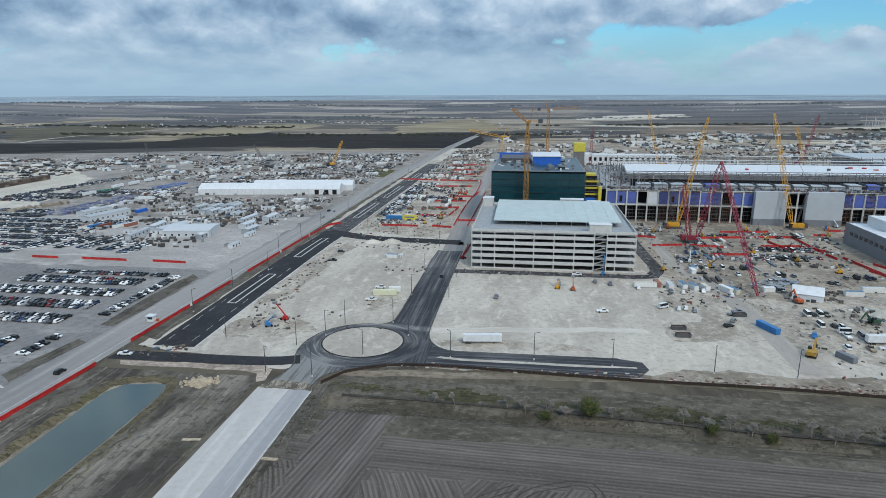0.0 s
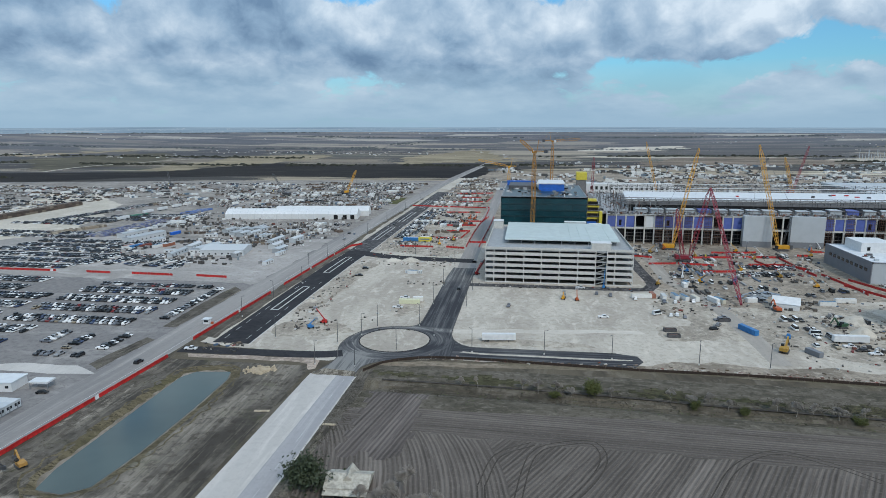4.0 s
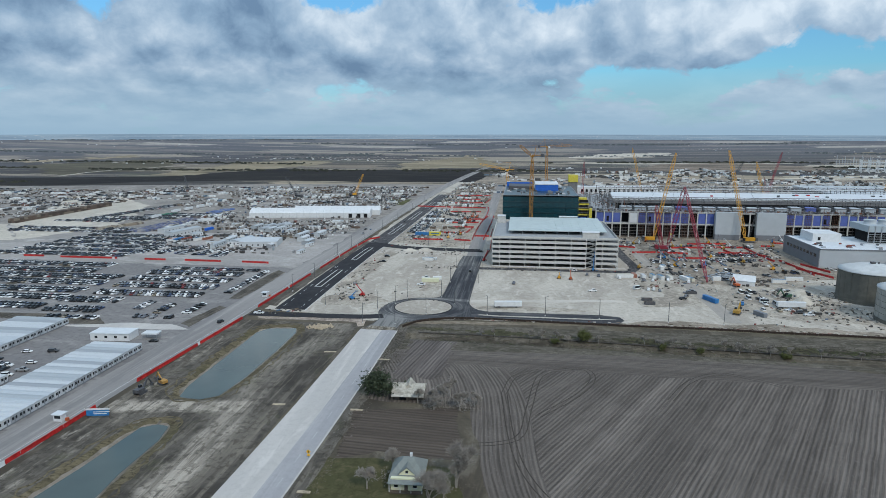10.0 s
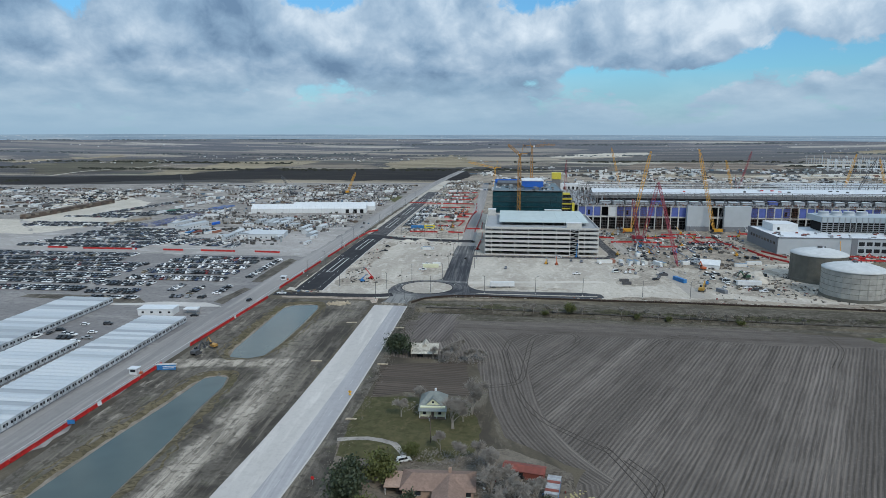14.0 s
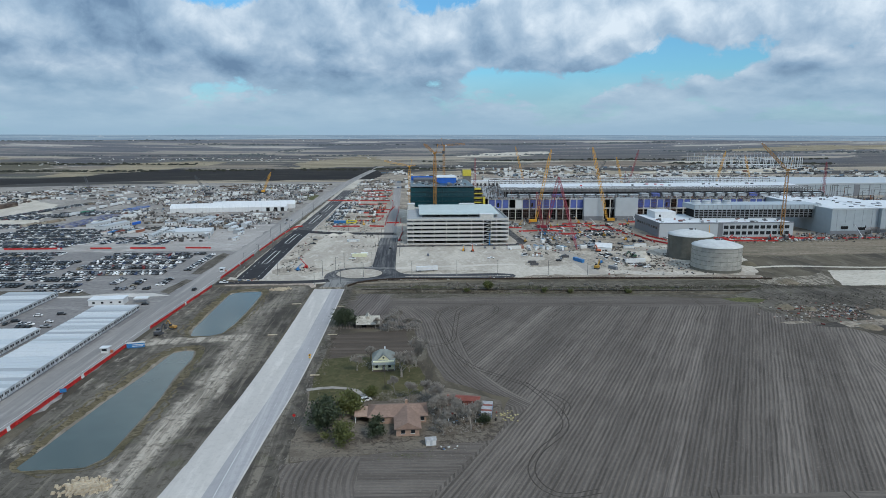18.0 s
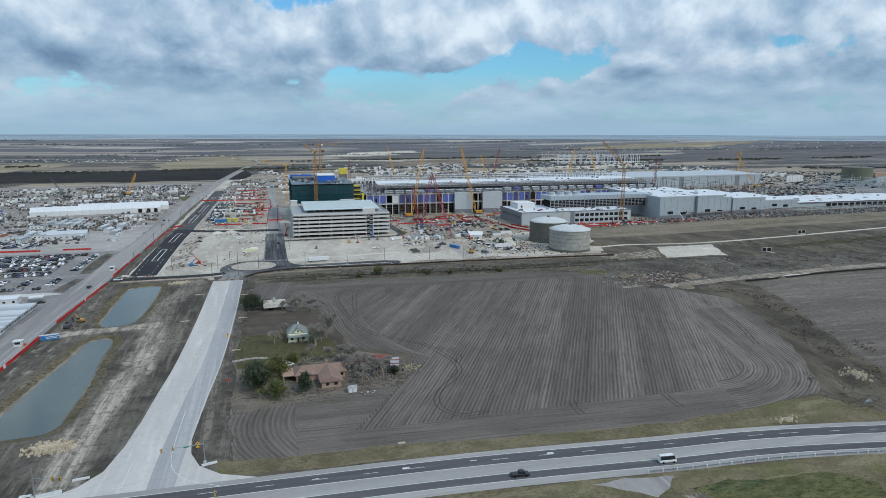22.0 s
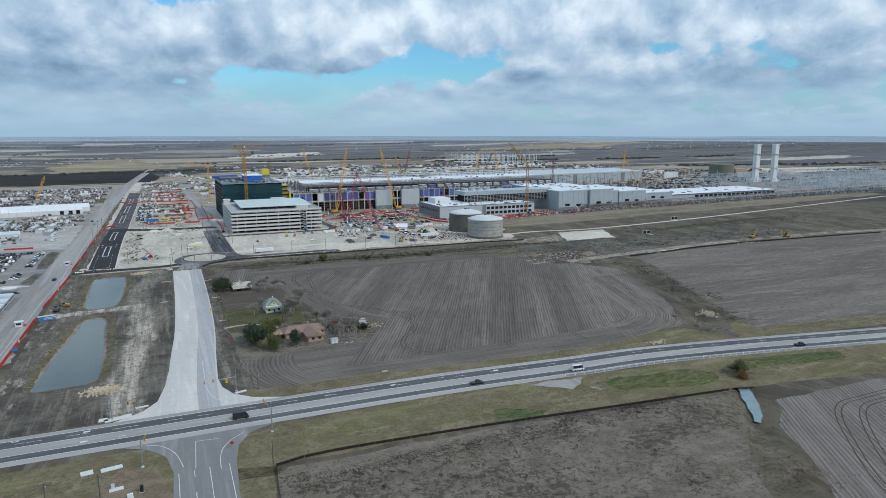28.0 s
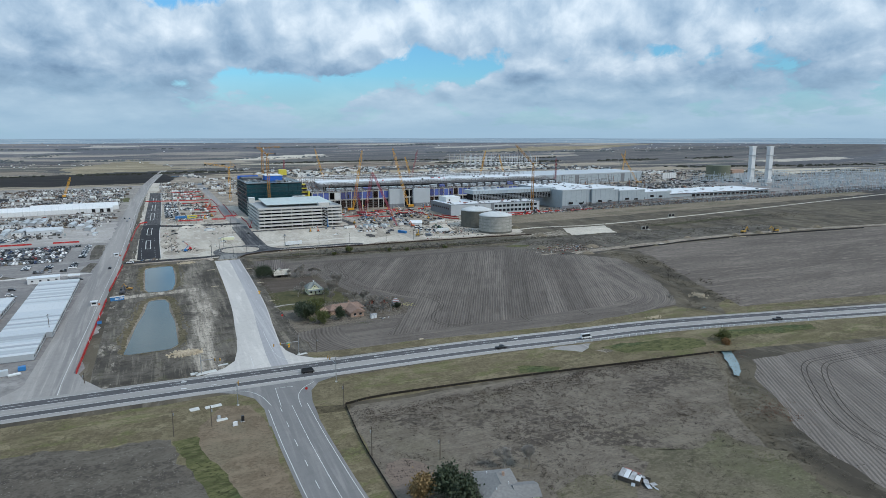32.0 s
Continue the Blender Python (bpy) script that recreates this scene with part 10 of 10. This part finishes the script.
def leaves(s, centres, count, spread, size, rg):
    """Many small tilted leaf clumps round the given centres."""
    for i in range(count):
        c = rg.choice(centres)
        o = Vector((rg.gauss(0, 1), rg.gauss(0, 1), rg.gauss(0, 0.8)))
        p = Vector(c) + o * spread * rg.uniform(0.3, 0.7)
        a = Vector((rg.uniform(-1, 1), rg.uniform(-1, 1), rg.uniform(-1, 1))).normalized()
        b = a.orthogonal().normalized() * size * rg.uniform(0.5, 1.2)
        c2 = a.cross(b).normalized() * size * rg.uniform(0.4, 1.0)
        s.face(p - b - c2 * 0.6, p + b - c2, p + b * 0.7 + c2, p - b * 0.8 + c2 * 0.8)


def tree(x, y, h, mt, label, seed, bare=False, wide=1.0):
    rg = random.Random(seed)
    h *= 1.3
    z = float(level(x, y))
    t = thing("bare_tree" if bare else "tree", label, "tree", (x, y, z), 0, "trees")
    s, tips = Shape(), []
    if not bare:
        h, wide = h * 0.86, wide * 1.22
    limb(s, Vector((0, 0, -0.1)), Vector((rg.uniform(-0.1, 0.1), rg.uniform(-0.1, 0.1), 1)).normalized(), h * 0.3, h * 0.05, 5 if bare else 2, rg, tips)
    part("trunk", s, M["twig"] if bare else M["bark"], t)
    if bare:
        s = Shape()
        for q in tips:
            for i in range(5):
                d = Vector((rg.uniform(-1, 1), rg.uniform(-1, 1), rg.uniform(-0.2, 1))).normalized()
                s.bar(q, q + d * h * 0.15, 0.11, 0.05)
        part("twig_tangle", s, M["twig"], t)
    else:
        lobes = [Vector((rg.gauss(0, h * 0.17 * wide), rg.gauss(0, h * 0.17 * wide), h * rg.uniform(0.3, 0.85))) for i in range(11)]
        s = Shape()
        leaves(s, lobes + [q * 0.9 for q in tips[:6]], 3600, h * 0.21 * wide, h * 0.042, rg)
        part("crown", s, mt, t)


tree(-33, -251, 8.5, M["leaf"], "broad dark evergreen oak beside an old shed", 1, False, 1.25)
tree(-27, -375, 9, M["leaf"], "dense dark evergreen tree in the farmyard", 2, False, 1.05)
tree(-21, -384, 6, M["leaf2"], "rounded yellow-green tree in the farmyard", 3, False, 1.1)
tree(-20, -361, 8, M["leaf2"], "rounded yellow-green tree beside the farm drive", 4, False, 1.1)
tree(-9, -381, 6.5, M["leaf"], "dense dark evergreen shrub by the ranch house", 5, False, 0.8)
tree(-29, -366, 8, M["leaf"], "dark evergreen tree in the farmyard", 6)
tree(-13, -347, 4.5, M["leaf2"], "small yellow-brown tree by the farm drive", 7)
tree(55, -174, 5.6, M["leaf2"], "small bright yellow-green tree in the ditch", 8)
for k, (x, y, h) in enumerate(((28, -172, 3.8), (34, -174, 4.2), (41, -173, 4.0), (47, -175, 3.4), (62, -175, 3.2), (84, -176, 4.2), (91, -178, 4.0), (98, -177, 3.6), (104, -179, 3.4), (121, -179, 4.0), (127, -181, 4.4), (133, -180, 3.6), (141, -182, 4.0), (150, -181, 3.2), (163, -183, 3.6), (180, -184, 3.0), (205, -185, 3.2), (10, -172, 3.2), (3, -171, 2.8))):
    tree(x, y, h, M["leaf"], "leafless grey bush growing in the ditch", 60 + k, True, 1.5)
tree(-36.3, -571, 7.0, plain("autumn_leaves", (0.20, 0.13, 0.05), 0.8, 0, 1.5, 0.3, 0.3), "rounded golden-brown tree beside a house", 9)
tree(-29, -574, 9, M["leaf"], "dense dark green tree beside a house", 10)
tree(-27, -579.5, 8, M["leaf"], "dense dark green tree beside a house", 13)
for k, (x, y) in enumerate(((92, -179), (109, -181), (40, -176), (147, -184))):
    tree(x, y, 2.6, M["leaf2"], "low yellow-green bush in the ditch", 90 + k, False, 1.3)
tree(163, -501, 5.8, M["leaf2"], "yellow-green tree where the creek meets the highway", 11)
tree(160, -506, 4, plain("rust_leaves", (0.19, 0.10, 0.035), 0.8, 0, 1.5, 0.3, 0.3), "rusty orange bush beside the creek", 12)
tree(29, -372, 3.5, M["leaf"], "small green bush by the camper trailer", 15)
for i, (x, y, h) in enumerate(((-1.5, -326, 9), (-21, -318, 6.5), (-16, -305, 6), (5, -314, 7), (2, -320, 6), (15, -375, 6), (11, -359, 9), (20, -372, 7), (13, -353, 6), (24, -376, 7), (2, -350, 6), (9, -350, 6.5), (13, -368, 8), (17, -364, 6), (26, -369, 6), (-1, -326, 10), (5, -313, 10), (-5, -257, 7), (-9, -262, 6), (1, -262, 6), (-16, -257, 5), (-4, -250, 6), (6, -257, 5), (-5, -566, 6), (2, -570, 6), (195, -430, 4), (14, -380, 5), (-4, -342, 5))):
    tree(x, y, h, None, "leafless grey tree with a tangle of fine branches", 40 + i, True)


def brush(name, label, mt, spots, size, each, rg):
    s = Shape()
    for x, y in spots:
        z = float(level(x, y))
        k = rg.uniform(0.6, 1.5)
        for i in range(each):
            p = Vector((x + rg.gauss(0, size * k), y + rg.gauss(0, size * k), z + abs(rg.gauss(0, size * 0.7 * k))))
            b = Vector((rg.uniform(-1, 1), rg.uniform(-1, 1), rg.uniform(-0.3, 0.6))).normalized() * size * rg.uniform(0.2, 0.5)
            c = Vector((rg.uniform(-1, 1), rg.uniform(-1, 1), rg.uniform(0.2, 1.0))).normalized() * size * rg.uniform(0.2, 0.5)
            s.face(p - b, p + c * 0.4 + b * 0.1, p + b, p - c * 0.6)
    tagged(part(name, s, mt), label, "brush", "", "stuff")


rb = random.Random(21)
brush("ditch_brush", "dark leafless brush along the ditch", plain("ditch_twigs", (0.075, 0.066, 0.053), 0.95), [(rb.uniform(-25, 285), -172 - rb.random() * 10 + rb.gauss(0, 3)) for i in range(1100)], 0.9, 9, rb)
brush("roadside_weeds", "dark weeds beside the concrete road", plain("road_weeds", (0.058, 0.052, 0.036), 0.95), [(rb.uniform(-41, -33), rb.uniform(-236, -172)) for i in range(260)] + [(rb.uniform(-40, -35), rb.uniform(-330, -236)) for i in range(160)], 0.6, 8, rb)
brush("ditch_grass", "tufts of green grass along the ditch", plain("ditch_green", (0.075, 0.10, 0.03), 0.8, 0, 1.2, 0.1, 0.3), [(rb.uniform(-20, 290), -180 + rb.gauss(0, 5)) for i in range(200)], 0.8, 7, rb)
brush("creek_bushes", "dark bushes along the creek", plain("creek_bush_twigs", (0.06, 0.052, 0.038), 0.95), [(c + rb.gauss(0, 4), d + rb.gauss(0, 5)) for c, d in ((231, -440), (260, -396), (273, -333), (240, -400), (268, -322), (274, -284), (266, -355), (250, -372), (236, -425), (282, -300)) for i in range(22)], 1.2, 9, rb)
brush("creek_brush", "grey-brown scrub lining the creek", plain("creek_scrub", (0.12, 0.105, 0.08), 0.95), [q for q in [(lambda k, o: (CREEK[k][0] + (CREEK[k + 1][0] - CREEK[k][0]) * o + rb.gauss(0, 6), CREEK[k][1] + (CREEK[k + 1][1] - CREEK[k][1]) * o + rb.gauss(0, 5)))(rb.randrange(1, 13), rb.random()) for i in range(1500)] if not -492 < q[1] < -454], 0.8, 9, rb)
brush("red_weeds", "reddish-brown dead weeds beside the field", plain("red_weed_stems", (0.15, 0.085, 0.06), 0.95), [(112 + rb.gauss(0, 5), -571 + rb.gauss(0, 6)) for i in range(160)] + [(146 + rb.gauss(0, 6), -517 + rb.gauss(0, 4)) for i in range(70)], 0.6, 9, rb)
brush("creek_green", "green weeds beside the creek channel", M["leaf2"], [(76 + rb.gauss(0, 4), -596 + rb.gauss(0, 5)) for i in range(60)] + [(118 + rb.gauss(0, 5), -552 + rb.gauss(0, 5)) for i in range(40)], 0.6, 8, rb)
spots = []
while len(spots) < 1300:
    x, y = rb.uniform(-42, 140), rb.uniform(-640, -505)
    if noise.noise((x * 0.045, y * 0.075, 2)) + rb.uniform(-0.25, 0.25) > 0.12 and x < 122 - (-505 - y) * 0.5:
        spots.append((x, y))
brush("pasture_brush", "dark low brush clumps in the pasture", plain("dark_brush", (0.048, 0.040, 0.034), 0.95), spots + [(rb.uniform(-30, 124), -507 - abs(rb.gauss(0, 9))) for i in range(500)], 0.55, 13, rb)
brush("east_bushes", "dark bushes and weeds round the churned soil", plain("dark_bush", (0.052, 0.046, 0.034), 0.95), [(rb.uniform(225, 560), -214 + rb.gauss(0, 16)) for i in range(500)] + [(rb.uniform(385, 700), -150 + rb.gauss(0, 12)) for i in range(330)], 1.3, 8, rb)
brush("weed_patches", "dark brown weed patches in the pasture", plain("brown_weeds", (0.07, 0.054, 0.042), 0.95), [(rb.uniform(-36, 120), -508 - abs(rb.gauss(0, 7)) - 0.0) for i in range(420)] + [(78 + rb.gauss(0, 9), -557 + rb.gauss(0, 5)) for i in range(90)] + [(rb.gauss(40, 30), rb.gauss(-545, 14)) for i in range(160)], 0.75, 12, rb)
brush("west_brush", "dry grey weeds west of the side road", M["twig"], [(rb.uniform(-210, -100), rb.uniform(-640, -506)) for i in range(900)], 0.6, 7, rb)
brush("farm_weeds", "dry weeds round the farm", M["twig"], [(rb.uniform(-41, -34), rb.uniform(-430, -200)) for i in range(260)] + [(rb.uniform(-36, 38), rb.uniform(-398, -382)) for i in range(120)], 0.5, 7, rb)
brush("farm_brush", "tangled grey undergrowth between the farm buildings", M["twig"], [(rb.uniform(9, 27), rb.uniform(-379, -349)) for i in range(170)] + [(rb.uniform(-14, 14), rb.uniform(-352, -343)) for i in range(120)] + [(rb.uniform(-14, 8), rb.uniform(-262, -252)) for i in range(110)] + [(rb.uniform(-20, 6), rb.uniform(-318, -300)) for i in range(60)], 0.9, 12, rb)
brush("farm_green", "green weeds in the farmyard", M["leaf2"], [(2.7 + rb.gauss(0, 4), -394 + rb.gauss(0, 1.2)) for i in range(40)] + [(29 + rb.gauss(0, 1.5), -373 + rb.gauss(0, 1.5)) for i in range(20)] + [(rb.uniform(-2, 24), rb.uniform(-592, -578)) for i in range(90)], 0.5, 7, rb)
brush("pond_weeds", "dark weeds on the pond banks", plain("dark_weeds", (0.06, 0.055, 0.033), 0.9), [(rb.uniform(-133, -70), rb.uniform(-425, -158)) for i in range(900)], 0.45, 5, rb)

# ---------------------------------------------------------------- far country
s = Shape()


def far_belt(line, n, spread, size):
    """A belt of far trees and thickets: many low uneven clumps, thick and thin by turns."""
    L = smooth_line(line, 25)
    for i in range(n):
        k = rb.randrange(len(L))
        if noise.noise((k * 0.11, line[0][0], 3)) < -0.12:
            continue
        x, y = L[k].x + rb.gauss(0, 22), L[k].y + rb.gauss(0, spread)
        r = size * rb.uniform(0.4, 1.3)
        s.block(x, y, float(level(x, y)) - 0.5, r * rb.uniform(1.6, 4.0), r * 1.3, r * rb.uniform(0.6, 1.1), rb.uniform(-0.3, 0.3), 0.45)


for line, n, spread, size in (([(-1600, 1180), (-900, 1130), (-200, 1190), (100, 1230)], 700, 14, 4.2), ([(-1900, 560), (-1300, 700), (-1000, 690)], 260, 12, 4.5), ([(-2600, 1300), (-1500, 1500), (-700, 1480)], 600, 16, 4.6),
                              ([(100, 1650), (700, 1760), (1500, 1700)], 500, 14, 4.6), ([(900, 1500), (2200, 1300)], 500, 14, 5.0), ([(1500, 900), (2600, 620), (3600, 500)], 600, 16, 5.0), ([(1300, 620), (2200, 420), (3200, 240)], 420, 14, 4.6)):
    far_belt(line, n, spread, size)
tagged(part("far_woods", s, plain("far_trees", (0.046, 0.048, 0.038), 0.95, 0, 0.1, 0.01, 0.3)), "far low lines of bare trees", "woods", "", "stuff")
# farther belts: distance haze is mixed into their grey colour
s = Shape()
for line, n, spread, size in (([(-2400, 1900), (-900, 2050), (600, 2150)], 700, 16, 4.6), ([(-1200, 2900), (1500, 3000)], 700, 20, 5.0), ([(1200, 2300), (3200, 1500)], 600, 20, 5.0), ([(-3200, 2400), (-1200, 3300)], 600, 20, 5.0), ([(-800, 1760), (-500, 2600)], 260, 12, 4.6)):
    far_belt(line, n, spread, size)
tagged(part("distant_woods", s, plain("haze_greyed_woods", (0.105, 0.118, 0.122), 0.95, 0, 0.1, 0.01, 0.3)), "distant belts of leafless woods, haze mixed into their grey colour", "woods", "", "stuff")
# glowing backdrop along the horizon: country and low hills, haze put into the colours
s = Shape()
n = 240
for i in range(n):
    low, high = [], []
    for k in (i, i + 1):
        a = radians(-75 + 150 * k / n)
        x, y = -30 + 4100 * math.sin(a), -550 + 4100 * math.cos(a)
        low.append((x, y, float(level(x, y)) - 4))
        high.append((x, y, 83.5 + 3 * max(0.0, noise.noise((k * 0.05, 1, 1)) + 0.25) + 9 * max(0.0, noise.noise((k * 0.021, 5, 2)) - 0.12) + 0.8 * noise.noise((k * 0.6, 3, 3))))
    s.face(low[0], low[1], high[1], high[0])
n_ = Nodes("glowing_haze_band")
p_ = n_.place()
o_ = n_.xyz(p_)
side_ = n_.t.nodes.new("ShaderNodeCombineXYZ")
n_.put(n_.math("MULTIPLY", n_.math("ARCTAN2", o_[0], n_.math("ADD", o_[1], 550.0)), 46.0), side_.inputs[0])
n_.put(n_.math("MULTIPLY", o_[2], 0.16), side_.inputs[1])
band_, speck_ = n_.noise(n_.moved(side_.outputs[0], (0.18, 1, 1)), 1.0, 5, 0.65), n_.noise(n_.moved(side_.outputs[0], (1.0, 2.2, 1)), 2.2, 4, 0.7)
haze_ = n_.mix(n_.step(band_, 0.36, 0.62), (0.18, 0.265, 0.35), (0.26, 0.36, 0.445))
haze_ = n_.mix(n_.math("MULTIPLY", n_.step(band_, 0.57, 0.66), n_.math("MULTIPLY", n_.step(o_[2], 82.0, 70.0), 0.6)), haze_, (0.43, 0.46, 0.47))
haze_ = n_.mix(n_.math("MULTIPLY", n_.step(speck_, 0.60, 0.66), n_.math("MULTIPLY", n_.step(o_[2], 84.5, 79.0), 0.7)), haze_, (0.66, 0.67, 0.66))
# the band glows by itself, so its haze tones hold at every bearing
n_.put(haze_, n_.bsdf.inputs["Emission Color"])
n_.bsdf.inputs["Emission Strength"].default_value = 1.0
setting("far_hills", s, n_.done((0.02, 0.022, 0.025), 0.95), "glowing backdrop of hazy blue-grey country and low hills along the horizon", "hills")
s = Shape()
for cx, cy, sx, sy, n in ((-700, 1800, 260, 60, 90), (-1500, 1500, 400, 60, 50), (-1400, 3600, 1200, 200, 220), (400, 3900, 1500, 150, 260), (2500, 2800, 900, 250, 160), (1900, 2100, 500, 60, 70), (3000, 1900, 600, 100, 90), (-2600, 2600, 700, 160, 90), (160, 1300, 160, 60, 10), (1010, 880, 160, 20, 26), (900, 2600, 60, 30, 14)):
    for i in range(n):
        x, y = cx + rb.gauss(0, sx), cy + rb.gauss(0, sy)
        s.block(x, y, float(level(x, y)) - 0.3, rb.uniform(3, 9), rb.uniform(3, 6), rb.uniform(1.6, 3.6), rb.uniform(0, 3))
tagged(part("far_town", s, varied("far_walls", [(0, (0.6, 0.6, 0.58)), (0.3, (0.35, 0.34, 0.32)), (0.6, (0.18, 0.16, 0.15)), (0.85, (0.5, 0.45, 0.38))], 0.8, 0, True)), "scattered far houses and sheds", "town", "", "stuff")
fr = thing("far_columns", "far field of white columns on a pale pad", "construction frame", (1150, 1560, 0), -13)
setting("far_pad", Shape().hull([(940, 1450, 0), (1330, 1350, 0), (1480, 1800, 0), (1130, 1900, 0)], [(940, 1450, 0.3), (1330, 1350, 0.3), (1480, 1800, 0.3), (1130, 1900, 0.3)]), M["white"], "far pale graded pad", "ground")
for i in range(15):
    for j in range(4):
        part("column", Shape().block(-165 + 22.5 * i, -40 + 36 * j, 0.3, 0.9, 0.9, 30 - 7 * ((i * 3 + j) % 3)), M["panel"], fr)
s = Shape()
for i in range(760):
    x, y = rb.uniform(1040, 1750), rb.uniform(50, 420)
    hgt = rb.uniform(5, 20)
    s.block(x, y, 0, 0.6, 0.6, hgt)
    if i % 4:
        s.bar((x, y, hgt * 0.9), (x + rb.uniform(18, 50), y + rb.uniform(-2, 2), hgt * 0.9), 0.5)
    if i % 3 == 0:
        s.block(x + 3, y, 0, rb.uniform(2, 6), rb.uniform(2, 5), rb.uniform(1.5, 5))
tagged(part("substation", s, M["bluepanel"]), "tangle of steel gantries in a substation", "substation", "", "stuff")

# ---------------------------------------------------------------- far white steel skeleton of another hall
sk = thing("steel_skeleton", "distant white steel skeleton of a new hall", "steel frame", (1005, 1232, 0), -22, "")
COLUMN = Shape().box(-0.7, 0.7, -0.7, 0.7, 0, 33).mesh("column", M["white"])
for i in range(15):
    for d in (-30, 0, 30):
        part("column", COLUMN, None, sk).location = (-126 + 18 * i, d, 0)
for a, b in ((-127, -70), (-40, 10), (28, 64)):
    for d in (-30, 0, 30):
        part("girder", Shape().box(a, b, d - 0.5, d + 0.5, 26, 27.2), M["white"], sk)
    for i in range(int((b - a) / 18)):
        part("rafter", Shape().box(a + 0.6 + 18 * i, a + 1.6 + 18 * i, -30, 30, 27.2, 28.2), M["white"], sk)

# ---------------------------------------------------------------- crowded yards far behind the factory and about the portable offices
rf = random.Random(77)
far, far_box, bits = Shape(), Shape(), Shape()
for i in range(620):
    x, y = rf.uniform(-40, 1250), rf.uniform(560, 1330)
    if noise.noise((x * 0.006, y * 0.006, 4)) < -0.08:
        continue
    a, n = rf.choice((0.1, 1.67, -0.2)), rf.randint(3, 11)
    for k in range(n):
        u = (k - n / 2) * rf.uniform(4, 7)
        p = (x + u * math.cos(a), y + u * math.sin(a), 0)
        if rf.random() < 0.5:
            far.block(*p, rf.uniform(3, 9), rf.uniform(2, 5), rf.uniform(1, 3.5), a + rf.uniform(-0.3, 0.3))
        else:
            far_box.block(*p, rf.choice((6, 12)), 2.6, rf.choice((2.6, 2.6, 5.2)), a)
tagged(part("far_stacks", far, M["goods"]), "distant stacks of building materials behind the factory", "building materials", "", "stuff")
tagged(part("far_containers", far_box, M["boxmany"]), "distant mixed containers behind the factory", "containers", "", "stuff")
for x, y, n, sx, sy in ((-335, 240, 170, 26, 24), (-272, 190, 180, 34, 20), (-215, 130, 130, 20, 22), (-192, 205, 140, 18, 40), (-236, 40, 80, 26, 10), (-310, 60, 60, 24, 12), (-250, 110, 110, 24, 16)):
    for i in range(n):
        bits.block(x + rf.gauss(0, sx), y + rf.gauss(0, sy), 0.06, rf.uniform(0.8, 4.5), rf.uniform(0.6, 2.4), rf.uniform(0.5, 2.6), rf.choice((0.05, 1.6)) + rf.uniform(-0.1, 0.1))
tagged(part("yard_clutter", bits, M["goods"]), "crowded crates, tanks and machinery between the portable offices", "building materials", "", "stuff")
for x, y, a in ((-348, 131, 78), (-343, 127, 78), (-323, 121, 80), (-305, 110, 80), (-300, 107, 80), (-266, 136, 4), (-222, 80, 5), (-241, 64, 5), (-170, 66, 84), (-166, 32, 84), (-259, 173, 4), (-218, 143, 84), (-213, 143, 84), (-261, 61, 5), (-240, 190, 84), (-200, 170, 4)):
    w = thing("site_cabin", "white steel site cabin in the laydown yard", "cabin", (x, y, 0.06), a, "white site cabins")
    part("body", Shape().box(-6, 6, -1.5, 1.5, 0.2, 2.9), M["white"], w)
    part("roof", Shape().box(-6.1, 6.1, -1.6, 1.6, 2.904, 3.05), M["panel"], w)
    part("door", Shape().box(-0.5, 0.5, -1.56, -1.504, 0.3, 2.3), M["darksteel"], w)
    for u in (-3.5, 3.5):
        part("window", Shape().box(u - 0.7, u + 0.7, -1.55, -1.504, 1.2, 2.2), M["glass"], w)
    for u in (-5, 5):
        part("skid", Shape().box(u - 0.2, u + 0.2, -1.4, 1.4, 0, 0.196), M["darksteel"], w)
